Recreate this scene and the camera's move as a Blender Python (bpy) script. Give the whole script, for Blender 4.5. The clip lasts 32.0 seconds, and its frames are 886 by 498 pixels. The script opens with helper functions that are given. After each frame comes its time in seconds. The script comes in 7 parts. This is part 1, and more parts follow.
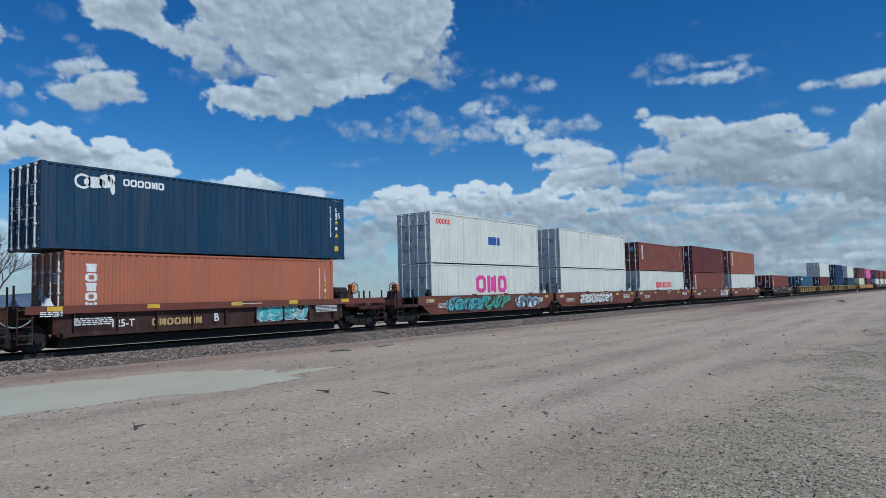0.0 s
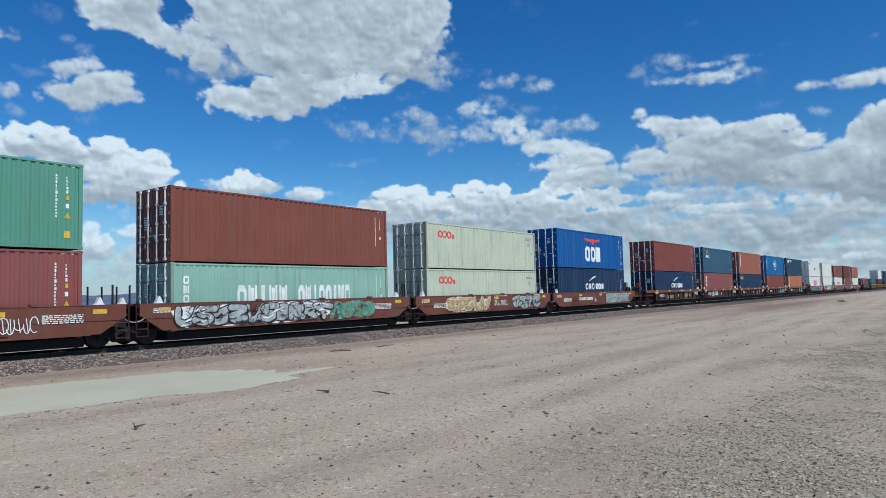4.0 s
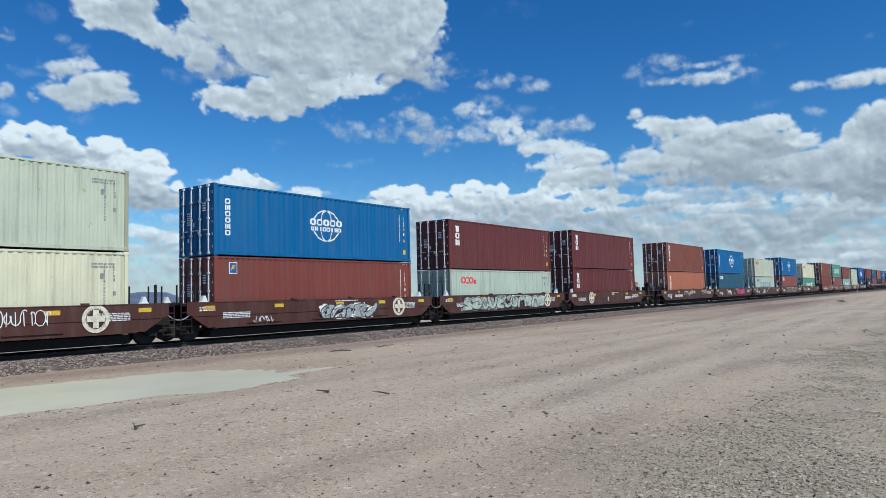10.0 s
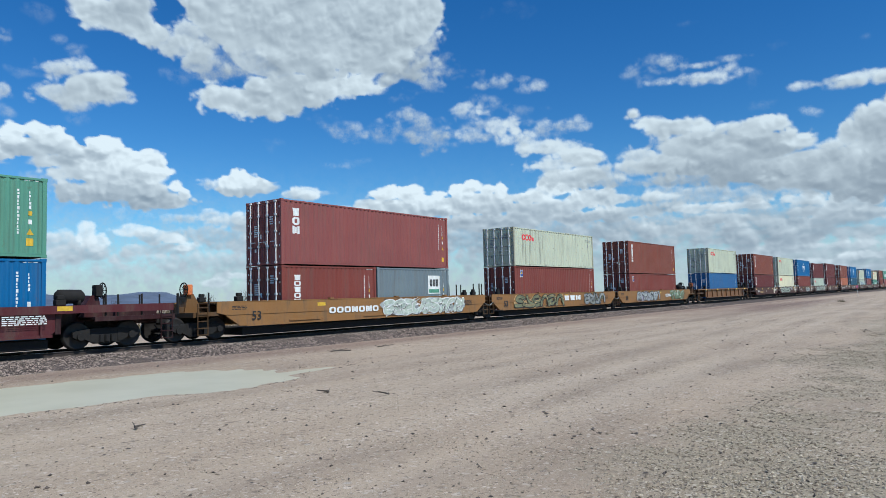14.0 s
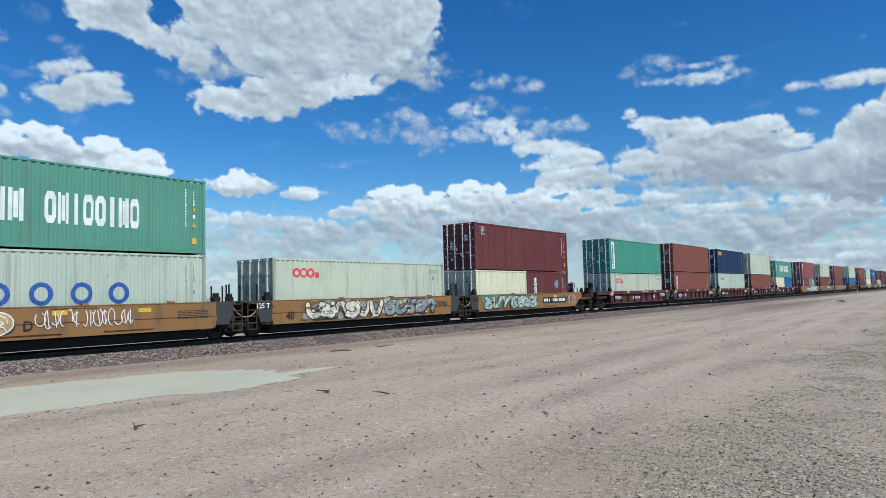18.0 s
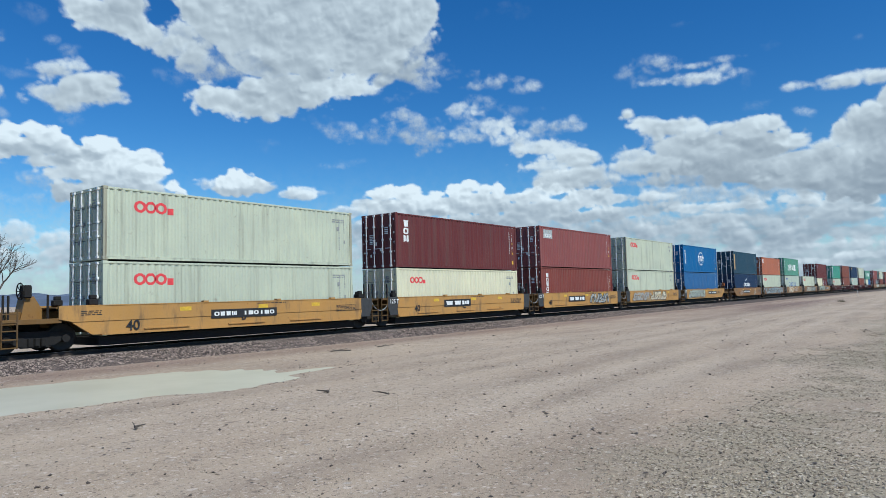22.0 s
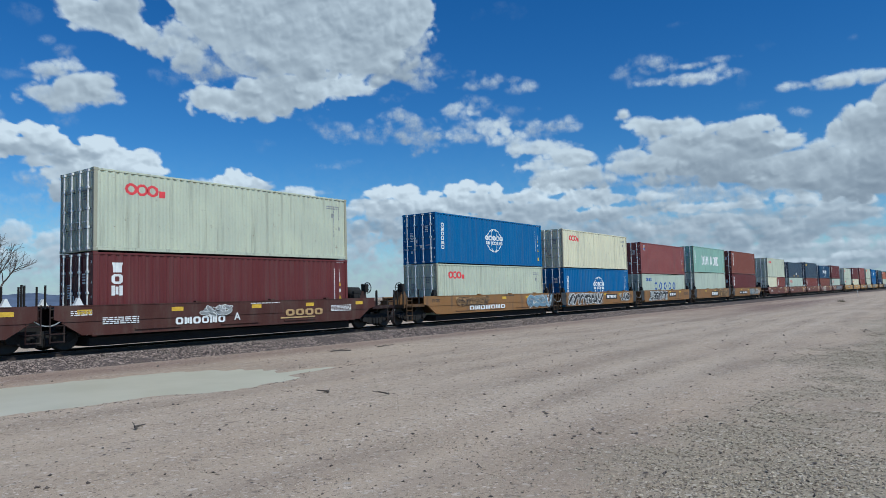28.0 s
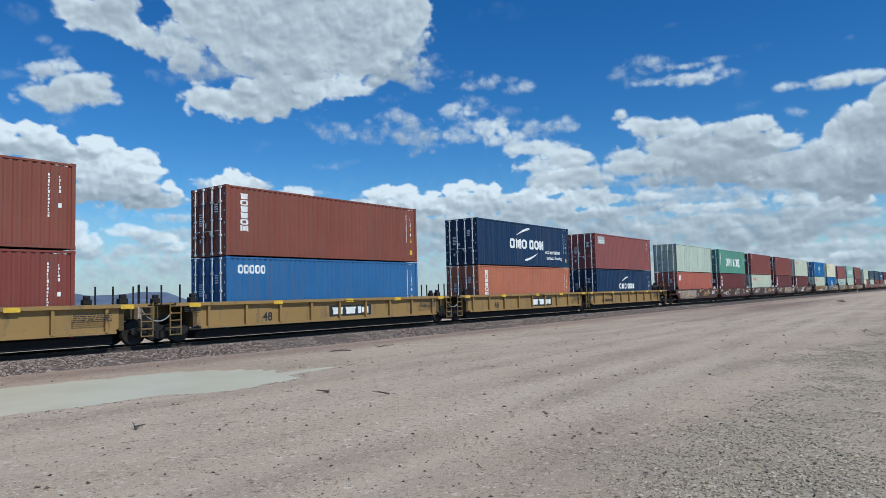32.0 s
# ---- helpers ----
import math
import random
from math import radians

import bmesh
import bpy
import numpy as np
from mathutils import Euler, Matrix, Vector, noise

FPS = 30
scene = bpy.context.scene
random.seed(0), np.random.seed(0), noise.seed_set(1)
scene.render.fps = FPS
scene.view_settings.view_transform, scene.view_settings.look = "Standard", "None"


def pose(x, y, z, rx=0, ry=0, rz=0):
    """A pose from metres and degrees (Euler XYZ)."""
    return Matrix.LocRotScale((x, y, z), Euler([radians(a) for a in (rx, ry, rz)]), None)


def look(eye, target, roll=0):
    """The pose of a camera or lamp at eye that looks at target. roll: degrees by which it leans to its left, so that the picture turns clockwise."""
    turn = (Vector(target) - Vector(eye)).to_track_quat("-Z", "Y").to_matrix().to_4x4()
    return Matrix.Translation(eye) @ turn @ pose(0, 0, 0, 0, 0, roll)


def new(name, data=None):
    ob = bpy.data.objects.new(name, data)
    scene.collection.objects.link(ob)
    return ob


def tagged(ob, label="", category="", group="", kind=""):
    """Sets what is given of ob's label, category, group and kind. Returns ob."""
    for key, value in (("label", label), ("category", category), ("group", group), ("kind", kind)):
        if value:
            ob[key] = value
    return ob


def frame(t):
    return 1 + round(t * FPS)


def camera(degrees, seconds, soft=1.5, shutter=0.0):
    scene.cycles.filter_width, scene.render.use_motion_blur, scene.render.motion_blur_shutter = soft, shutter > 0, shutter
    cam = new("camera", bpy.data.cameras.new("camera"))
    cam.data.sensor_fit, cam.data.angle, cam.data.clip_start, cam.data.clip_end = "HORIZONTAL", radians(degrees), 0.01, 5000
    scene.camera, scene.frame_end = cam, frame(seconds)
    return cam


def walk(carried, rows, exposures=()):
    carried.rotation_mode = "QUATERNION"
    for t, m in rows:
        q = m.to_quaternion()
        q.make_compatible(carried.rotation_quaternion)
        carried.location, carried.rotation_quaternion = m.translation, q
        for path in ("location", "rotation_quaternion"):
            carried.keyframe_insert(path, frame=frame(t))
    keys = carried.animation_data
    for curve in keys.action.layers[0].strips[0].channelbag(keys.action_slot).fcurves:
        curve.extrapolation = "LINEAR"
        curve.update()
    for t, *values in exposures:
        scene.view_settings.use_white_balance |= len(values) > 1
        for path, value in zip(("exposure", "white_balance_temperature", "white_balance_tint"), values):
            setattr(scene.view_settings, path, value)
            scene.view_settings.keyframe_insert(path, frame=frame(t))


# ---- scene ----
# World: x along the railway (the train runs towards +x), y across it, z up, ground at z = 0.
EYE = (0.0, 0.0, 1.95)
YAW, PITCH, ROLL = radians(36.83), radians(3.81), -1.47
AIM = (EYE[0] + 100 * math.cos(YAW) * math.cos(PITCH), EYE[1] + 100 * math.sin(YAW) * math.cos(PITCH), EYE[2] + 100 * math.sin(PITCH))
cam = camera(64.94, 32.0, soft=0.6)
walk(cam, [(0.0, look(EYE, AIM, ROLL)), (32.0, look(EYE, AIM, ROLL))], exposures=[(0, -0.34, 5780, 3), (1.5, -0.15, 5900, 3), (4, -0.04, 6050, 3), (7, -0.04, 6100, 3), (10, 0.03, 6150, 3), (13, 0.08, 6150, 3), (19, 0.09, 6130, 3), (24, 0.0, 6080, 3), (28, -0.18, 5900, 3), (30, -0.12, 5960, 3), (32, -0.03, 6050, 3)])

# ---- light ----
SUN_EL, SUN_AZ = 50.0, -93.0          # degrees; azimuth from +x towards +y
world = bpy.data.worlds.new("sky")
scene.world = world
world.use_nodes = True
wn, wl = world.node_tree.nodes, world.node_tree.links
sky = wn.new("ShaderNodeTexSky")
sky.sky_type, sky.sun_disc = "NISHITA", False
sky.sun_elevation, sky.sun_rotation = radians(SUN_EL), radians(90 - SUN_AZ)
sky.altitude, sky.air_density, sky.dust_density, sky.ozone_density = 600, 1.0, 0.0, 2.2
vivid = wn.new("ShaderNodeHueSaturation")
vivid.inputs["Hue"].default_value, vivid.inputs["Saturation"].default_value = 0.507, 1.35
wl.new(sky.outputs[0], vivid.inputs["Color"])
tint = wn.new("ShaderNodeMix")
tint.data_type, tint.blend_type = "RGBA", "MULTIPLY"
tint.inputs[0].default_value = 1.0
tint.inputs[7].default_value = (0.70, 0.97, 1.09, 1)
wl.new(vivid.outputs[0], tint.inputs[6])
wl.new(tint.outputs[2], wn["Background"].inputs[0])
wn["Background"].inputs[1].default_value = 0.096
sun = new("sun", bpy.data.lights.new("sun", "SUN"))
sun.data.energy, sun.data.angle, sun.data.color = 3.65, radians(0.6), (1.0, 0.97, 0.92)
sun_from = (math.cos(radians(SUN_EL)) * math.cos(radians(SUN_AZ)), math.cos(radians(SUN_EL)) * math.sin(radians(SUN_AZ)), math.sin(radians(SUN_EL)))
sun.matrix_basis = look((80 * sun_from[0], 80 * sun_from[1], 80 * sun_from[2]), (0, 0, 0))


# ---- materials ----
def srgb(r, g, b):
    return tuple(((c / 255 + 0.055) / 1.055) ** 2.4 if c > 10 else c / 3294 for c in (r, g, b)) + (1.0,)


def node(tree, kind, **values):
    n = tree.nodes.new(kind)
    for k, v in values.items():
        n.inputs[k.replace("_", " ")].default_value = v
    return n


def mixer(tree, fac, a, b, mode="MIX"):
    n = tree.nodes.new("ShaderNodeMix")
    n.data_type, n.blend_type = "RGBA", mode
    for socket, v in ((n.inputs[0], fac), (n.inputs[6], a), (n.inputs[7], b)):
        if hasattr(v, "links"):
            tree.links.new(v, socket)
        else:
            socket.default_value = v
    return n.outputs[2]


def ramp(tree, value, lo, hi, out_lo=0.0, out_hi=1.0):
    n = tree.nodes.new("ShaderNodeMapRange")
    n.interpolation_type = "SMOOTHSTEP"
    tree.links.new(value, n.inputs[0])
    for i, v in enumerate((lo, hi, out_lo, out_hi)):
        n.inputs[i + 1].default_value = v
    return n.outputs[0]


def noise_of(tree, vec, scale, detail=4.0, rough=0.55, stretch=None):
    if stretch:
        m = tree.nodes.new("ShaderNodeMapping")
        m.inputs[3].default_value = stretch
        tree.links.new(vec, m.inputs[0])
        vec = m.outputs[0]
    n = node(tree, "ShaderNodeTexNoise", Scale=scale, Detail=detail, Roughness=rough)
    tree.links.new(vec, n.inputs["Vector"])
    return n.outputs["Fac"]


def fresh(name, rough=0.6, metal=0.0):
    m = bpy.data.materials.new(name)
    m.use_nodes = True
    t = m.node_tree
    b = t.nodes["Principled BSDF"]
    b.inputs["Roughness"].default_value, b.inputs["Metallic"].default_value = rough, metal
    return m, t, b


def bumped(t, b, height, strength, distance=0.01):
    n = t.nodes.new("ShaderNodeBump")
    n.inputs["Strength"].default_value, n.inputs["Distance"].default_value = strength, distance
    t.links.new(height, n.inputs["Height"])
    t.links.new(n.outputs[0], b.inputs["Normal"])


def plain(name, colour, rough=0.6, metal=0.0, vary=0.25, scale=6.0, bump=0.15):
    """A painted, rubber or metal surface with stains at two scales."""
    m, t, b = fresh(name, rough, metal)
    co = t.nodes.new("ShaderNodeTexCoord").outputs["Object"]
    n1, n2 = noise_of(t, co, scale), noise_of(t, co, scale * 9, 3)
    dark = tuple(c * (1 - vary) for c in colour[:3]) + (1,)
    lite = tuple(min(1, c * (1 + 0.6 * vary)) for c in colour[:3]) + (1,)
    c = mixer(t, ramp(t, n1, 0.3, 0.7), dark, lite)
    c = mixer(t, ramp(t, n2, 0.55, 0.75, 0, 0.5 * vary), c, (0.12, 0.09, 0.07, 1))
    t.links.new(c, b.inputs["Base Color"])
    bumped(t, b, n2, bump, 0.004)
    return m


def coated(name, rough=0.5, streak=(4.0, 4.0, 0.16)):
    """Weathered steel paint. The colour is the object's own; its 'wear' sets fading, streaks and rust."""
    m, t, b = fresh(name, rough)
    info = t.nodes.new("ShaderNodeObjectInfo")
    wear = t.nodes.new("ShaderNodeAttribute")
    wear.attribute_type, wear.attribute_name = "OBJECT", "wear"
    co = t.nodes.new("ShaderNodeTexCoord").outputs["Object"]
    shift = t.nodes.new("ShaderNodeVectorMath")
    shift.operation = "MULTIPLY_ADD"
    comb = t.nodes.new("ShaderNodeCombineXYZ")
    for i in range(3):
        t.links.new(info.outputs["Random"], comb.inputs[i])
    t.links.new(comb.outputs[0], shift.inputs[0])
    shift.inputs[1].default_value = (53, 31, 17)
    t.links.new(co, shift.inputs[2])
    v = shift.outputs[0]
    big, fine = noise_of(t, v, 0.55, 3), noise_of(t, v, 14, 4)
    run = noise_of(t, v, 1.0, 5, 0.65, streak)
    spots = noise_of(t, v, 3.2, 6, 0.7)
    pale = mixer(t, 1.0, info.outputs["Color"], (1.14, 1.13, 1.09, 1), "MULTIPLY")
    fade = mixer(t, ramp(t, big, 0.3, 0.75, 0.0, 1.0), info.outputs["Color"], pale)
    fade = mixer(t, ramp(t, run, 0.35, 0.7, 0.0, 0.06), fade, (0.35, 0.33, 0.30, 1))
    stripes = t.nodes.new("ShaderNodeMath")
    stripes.operation = "MULTIPLY"
    t.links.new(ramp(t, run, 0.51, 0.70, 0, 0.85), stripes.inputs[0])
    t.links.new(wear.outputs["Fac"], stripes.inputs[1])
    c = mixer(t, stripes.outputs[0], fade, (0.09, 0.065, 0.045, 1))
    rust = t.nodes.new("ShaderNodeMath")
    rust.operation = "MULTIPLY"
    t.links.new(ramp(t, spots, 0.62, 0.72), rust.inputs[0])
    t.links.new(wear.outputs["Fac"], rust.inputs[1])
    c = mixer(t, rust.outputs[0], c, (0.13, 0.045, 0.02, 1))
    c = mixer(t, ramp(t, fine, 0.5, 0.8, 0, 0.10), c, (0.05, 0.045, 0.04, 1))
    b.inputs["Specular IOR Level"].default_value = 0.3
    t.links.new(c, b.inputs["Base Color"])
    t.links.new(ramp(t, fine, 0.2, 0.8, rough - 0.1, rough + 0.2), b.inputs["Roughness"])
    bumped(t, b, fine, 0.06, 0.004)
    return m


def ground_material():
    m, t, b = fresh("dry_gravelly_dirt", 0.95)
    co = t.nodes.new("ShaderNodeTexCoord").outputs["Object"]
    wide = noise_of(t, co, 0.09, 4)
    mid = noise_of(t, co, 0.9, 6, 0.62, (0.2, 1.0, 1.0))
    patch = noise_of(t, co, 0.7, 5, 0.65, (0.5, 1.0, 1.0))
    grain = noise_of(t, co, 17, 7, 0.78)
    track, gravel = t.nodes.new("ShaderNodeAttribute"), t.nodes.new("ShaderNodeAttribute")
    track.attribute_name, gravel.attribute_name = "track", "gravel"
    c = mixer(t, ramp(t, wide, 0.3, 0.7), srgb(181, 158, 133), srgb(194, 172, 147))
    c = mixer(t, ramp(t, mid, 0.42, 0.70, 0, 0.6), c, srgb(156, 136, 117))
    c = mixer(t, track.outputs["Fac"], c, srgb(203, 183, 159))
    c = mixer(t, gravel.outputs["Fac"], c, srgb(163, 149, 124))
    heap = t.nodes.new("ShaderNodeAttribute")
    heap.attribute_name = "heap"
    c = mixer(t, heap.outputs["Fac"], c, srgb(128, 101, 88))
    ridge = t.nodes.new("ShaderNodeAttribute")
    ridge.attribute_name = "ridge"
    c = mixer(t, ridge.outputs["Fac"], c, srgb(120, 106, 90))
    heights = []

    def times(p, q):
        n = t.nodes.new("ShaderNodeMath")
        n.operation = "MULTIPLY"
        t.links.new(p, n.inputs[0])
        t.links.new(q, n.inputs[1])
        return n.outputs[0]
    for scale, strength in ((8.0, 0.5), (20.0, 0.7), (42.0, 0.65), (90.0, 0.5)):
        v = node(t, "ShaderNodeTexVoronoi", Scale=scale)
        t.links.new(co, v.inputs["Vector"])
        sep = t.nodes.new("ShaderNodeSeparateColor")
        t.links.new(v.outputs["Color"], sep.inputs[0])
        core = ramp(t, v.outputs["Distance"], 0.25, 0.5, 1, 0)
        some = times(core, ramp(t, patch, 0.35, 0.65, 0.5, 1))
        c = mixer(t, times(ramp(t, sep.outputs[0], 0.72, 0.9, 0, strength), some), c, srgb(62, 50, 43))
        c = mixer(t, times(ramp(t, sep.outputs[1], 0.76, 0.95, 0, strength), some), c, srgb(236, 222, 204))
        heights.append(times(core, ramp(t, sep.outputs[2], 0.3, 1.0)))
    c = mixer(t, ramp(t, grain, 0.52, 0.74, 0, 0.45), c, srgb(116, 98, 84))
    t.links.new(c, b.inputs["Base Color"])
    add = t.nodes.new("ShaderNodeMath")
    add.operation = "MULTIPLY_ADD"
    t.links.new(heights[2], add.inputs[0])
    add.inputs[1].default_value = 0.9
    t.links.new(grain, add.inputs[2])
    bumped(t, b, add.outputs[0], 0.6, 0.025)
    return m


def pebbles(name, a, c2, dark=1.0):
    m, t, b = fresh(name, 0.85)
    geo = t.nodes.new("ShaderNodeNewGeometry")
    co = t.nodes.new("ShaderNodeTexCoord").outputs["Object"]
    pick = t.nodes.new("ShaderNodeMath")
    pick.operation = "POWER"
    t.links.new(geo.outputs["Random Per Island"], pick.inputs[0])
    pick.inputs[1].default_value = dark
    c = mixer(t, pick.outputs[0], a, c2)
    c = mixer(t, ramp(t, noise_of(t, co, 40, 3), 0.35, 0.75, 0, 0.4), c, (0.1, 0.085, 0.08, 1))
    t.links.new(c, b.inputs["Base Color"])
    return m


COAT = coated("weathered_container_paint")
CAR_COAT = coated("dusty_car_paint", 0.55, (2.2, 2.2, 0.5))
STEEL = plain("galvanised_steel", (0.80, 0.80, 0.78, 1), 0.45, 0.0)
DARK = plain("grimy_dark_steel", (0.013, 0.011, 0.010, 1), 0.9, 0.0)
CHARCOAL = plain("charcoal_panel_paint", (0.045, 0.045, 0.045, 1), 0.6, 0.0)
TYRE = plain("worn_wheel_steel", (0.028, 0.024, 0.022, 1), 0.6, 0.3)
RAILTOP = plain("rail_steel", (0.30, 0.29, 0.29, 1), 0.32, 0.9)
RAILSIDE = plain("rusty_rail_web", (0.05, 0.036, 0.03, 1), 0.85)
WHITE = plain("white_lettering", (0.80, 0.80, 0.77, 1), 0.6, 0, 0.12, 2.0)
YELLOW = plain("yellow_reflector", (0.72, 0.45, 0.04, 1), 0.5, 0, 0.2)
RED = plain("red_lettering", (0.75, 0.06, 0.07, 1), 0.6, 0, 0.15)
ORANGE = plain("orange_paint", (0.70, 0.20, 0.06, 1), 0.6)
GASKET = plain("perished_door_gasket", (0.055, 0.055, 0.055, 1), 0.8)
INK = plain("black_lettering", (0.02, 0.02, 0.022, 1), 0.6)
BLUE = plain("blue_lettering", (0.03, 0.10, 0.36, 1), 0.6)
GREY = plain("grey_lettering", (0.30, 0.31, 0.30, 1), 0.6)
CREAM = plain("cream_emblem", (0.72, 0.66, 0.50, 1), 0.6)
TAN = plain("tan_emblem", (0.50, 0.32, 0.14, 1), 0.6)
PINK = plain("pink_lettering", (0.72, 0.06, 0.30, 1), 0.6)
SPRAY = {"white": WHITE, "black": INK, "cream": CREAM, "tan": TAN, "yellow": YELLOW, "red": RED, "blue": BLUE, "grey": GREY, "pink": PINK,
         "sky": plain("light_blue_spray", (0.17, 0.29, 0.37, 1)), "green": plain("green_spray", (0.10, 0.30, 0.20, 1)),
         "teal": plain("teal_spray", (0.10, 0.45, 0.45, 1)), "olive": plain("olive_spray", (0.20, 0.20, 0.11, 1)),
         "brown": plain("brown_spray", (0.30, 0.17, 0.07, 1)), "silver": plain("silver_spray", (0.40, 0.42, 0.41, 1)),
         "lilac": plain("lilac_spray", (0.36, 0.33, 0.40, 1)), "mint": plain("mint_spray", (0.50, 0.56, 0.47, 1)),
         "deepblue": plain("deep_blue_spray", (0.05, 0.10, 0.30, 1)), "umbra": plain("dark_umber_spray", (0.06, 0.05, 0.05, 1))}


# ---- mesh helpers ----
def part(name, data, material, parent, label="", m=None):
    """Links a bmesh or a shared mesh as one mesh object under a thing or a part."""
    if isinstance(data, bmesh.types.BMesh):
        mesh = bpy.data.meshes.new(name)
        data.to_mesh(mesh)
        data.free()
        data = mesh
    if not data.materials:
        data.materials.append(material)
    ob = new(name, data)
    if parent:
        ob.parent = parent
    if m is not None:
        ob.matrix_basis = m
    if label:
        ob["label"] = label
    return ob


def shared(name, bm, material, smooth=False):
    mesh = bpy.data.meshes.new(name)
    bm.to_mesh(mesh)
    bm.free()
    mesh.materials.append(material)
    if smooth:
        for f in mesh.polygons:
            f.use_smooth = True
    return mesh


def box(bm, x0, x1, y0, y1, z0, z1):
    vs = [bm.verts.new((x, y, z)) for x in (x0, x1) for y in (y0, y1) for z in (z0, z1)]
    for f in ((0, 1, 3, 2), (4, 6, 7, 5), (0, 4, 5, 1), (2, 3, 7, 6), (0, 2, 6, 4), (1, 5, 7, 3)):
        bm.faces.new([vs[i] for i in f])
    return bm


def boxes(*rows):
    bm = bmesh.new()
    for r in rows:
        box(bm, *r)
    return bm


def bevelled(bm, w=0.01):
    bmesh.ops.bevel(bm, geom=list(bm.edges), offset=w, segments=1, affect="EDGES")
    return bm


def tube(bm, a, b, r0, r1=None, n=6, caps=True):
    a, b = Vector(a), Vector(b)
    q = (b - a).to_track_quat("Z", "Y").to_matrix()
    r1 = r0 if r1 is None else r1
    rings = []
    for p, r in ((a, r0), (b, r1)):
        rings.append([bm.verts.new(p + q @ Vector((r * math.cos(2 * math.pi * i / n), r * math.sin(2 * math.pi * i / n), 0))) for i in range(n)])
    for i in range(n):
        j = (i + 1) % n
        bm.faces.new((rings[0][i], rings[0][j], rings[1][j], rings[1][i]))
    if caps:
        bm.faces.new(rings[0][::-1])
        bm.faces.new(rings[1])
    return bm


def lathe(profile, n=20):
    """A body turned round the y axis from (radius, y) pairs."""
    bm = bmesh.new()
    rings = [[bm.verts.new((r * math.cos(2 * math.pi * i / n), y, r * math.sin(2 * math.pi * i / n))) for i in range(n)] for r, y in profile]
    for a, b in zip(rings, rings[1:]):
        for i in range(n):
            j = (i + 1) % n
            bm.faces.new((a[i], a[j], b[j], b[i]))
    bm.faces.new(rings[0])
    bm.faces.new(rings[-1][::-1])
    bmesh.ops.recalc_face_normals(bm, faces=bm.faces)
    return bm


def slab(bm, outline, y0, y1):
    """An upright plate: a closed outline in (x, z), from depth y0 to y1."""
    a = [bm.verts.new((x, y0, z)) for x, z in outline]
    b = [bm.verts.new((x, y1, z)) for x, z in outline]
    bm.faces.new(a)
    bm.faces.new(b[::-1])
    n = len(a)
    for i in range(n):
        j = (i + 1) % n
        bm.faces.new((a[j], a[i], b[i], b[j]))
    bmesh.ops.recalc_face_normals(bm, faces=bm.faces)
    return bm

# ---- sky ----
HIGH_BANKS, LOW_BANKS = [], []


def bank(layer, name, puffs):
    """One named bank of cloud: each puff is (azimuth, elevation, half widths in degrees, density, lightness)."""
    layer += puffs


bank(HIGH_BANKS, "west_arm", [(63.5, 21.07, 2.14, 1.06, 1, 0.8), (61.8, 20.73, 2.20, 1.08, 1, 0.78), (59.8, 19.99, 1.84, 0.87, 1, 0.8), (64.3, 21.41, 1.53, 0.75, 0.9, 0.85), (61.2, 22.04, 1.81, 0.95, 1, 0.75), (58.3, 19.42, 1.16, 0.72, 0.9, 0.8), (63.1, 20.17, 1.55, 0.46, 0.9, 0.82), (62.4, 23.50, 4.44, 1.30, 1, 0.7)])
bank(HIGH_BANKS, "bank_body", [(55.6, 22.21, 1.82, 1.65, 1, 0.8), (53.2, 21.81, 3.57, 2.39, 1, 0.8), (48.7, 22.10, 5.10, 3.03, 1, 0.8), (44.1, 21.85, 5.20, 2.87, 1, 0.8), (40.3, 22.51, 3.57, 2.86, 1, 0.8), (38.2, 22.71, 1.91, 1.85, 1, 0.8), (37.6, 20.38, 1.14, 1.10, 0.85, 0.8), (46.8, 26.21, 14.27, 2.88, 1, 0.8), (55.8, 19.97, 1.81, 1.05, 0.8, 0.75), (51.0, 19.49, 3.17, 2.07, 0.95, 0.8), (47.9, 19.64, 3.70, 1.89, 1, 0.8), (42.8, 19.54, 4.02, 1.70, 1, 0.8), (39.2, 19.54, 1.90, 1.71, 0.85, 0.65)])
bank(HIGH_BANKS, "bank_frays", [(57.4, 19.34, 1.52, 0.89, 0.95, 0.8), (56.3, 18.46, 1.28, 0.74, 0.85, 0.75), (57.2, 20.26, 1.27, 0.88, 0.95, 0.8), (54.1, 18.46, 2.41, 1.32, 0.6, 0.7), (55.3, 17.88, 1.38, 0.83, 0.5, 0.75), (52.8, 17.92, 1.55, 0.92, 0.6, 0.7), (56.2, 18.79, 1.19, 0.65, 0.6, 0.75), (40.2, 18.25, 2.13, 1.04, 0.85, 0.62), (40.9, 17.69, 1.61, 0.61, 0.8, 0.66), (38.3, 18.10, 2.13, 0.96, 0.65, 0.7), (36.2, 18.05, 1.61, 0.57, 0.5, 0.75), (37.8, 17.13, 1.14, 0.57, 0.7, 0.75), (36.9, 18.94, 1.04, 0.78, 0.5, 0.75), (57.7, 17.15, 0.92, 0.58, 0.35, 0.8)])
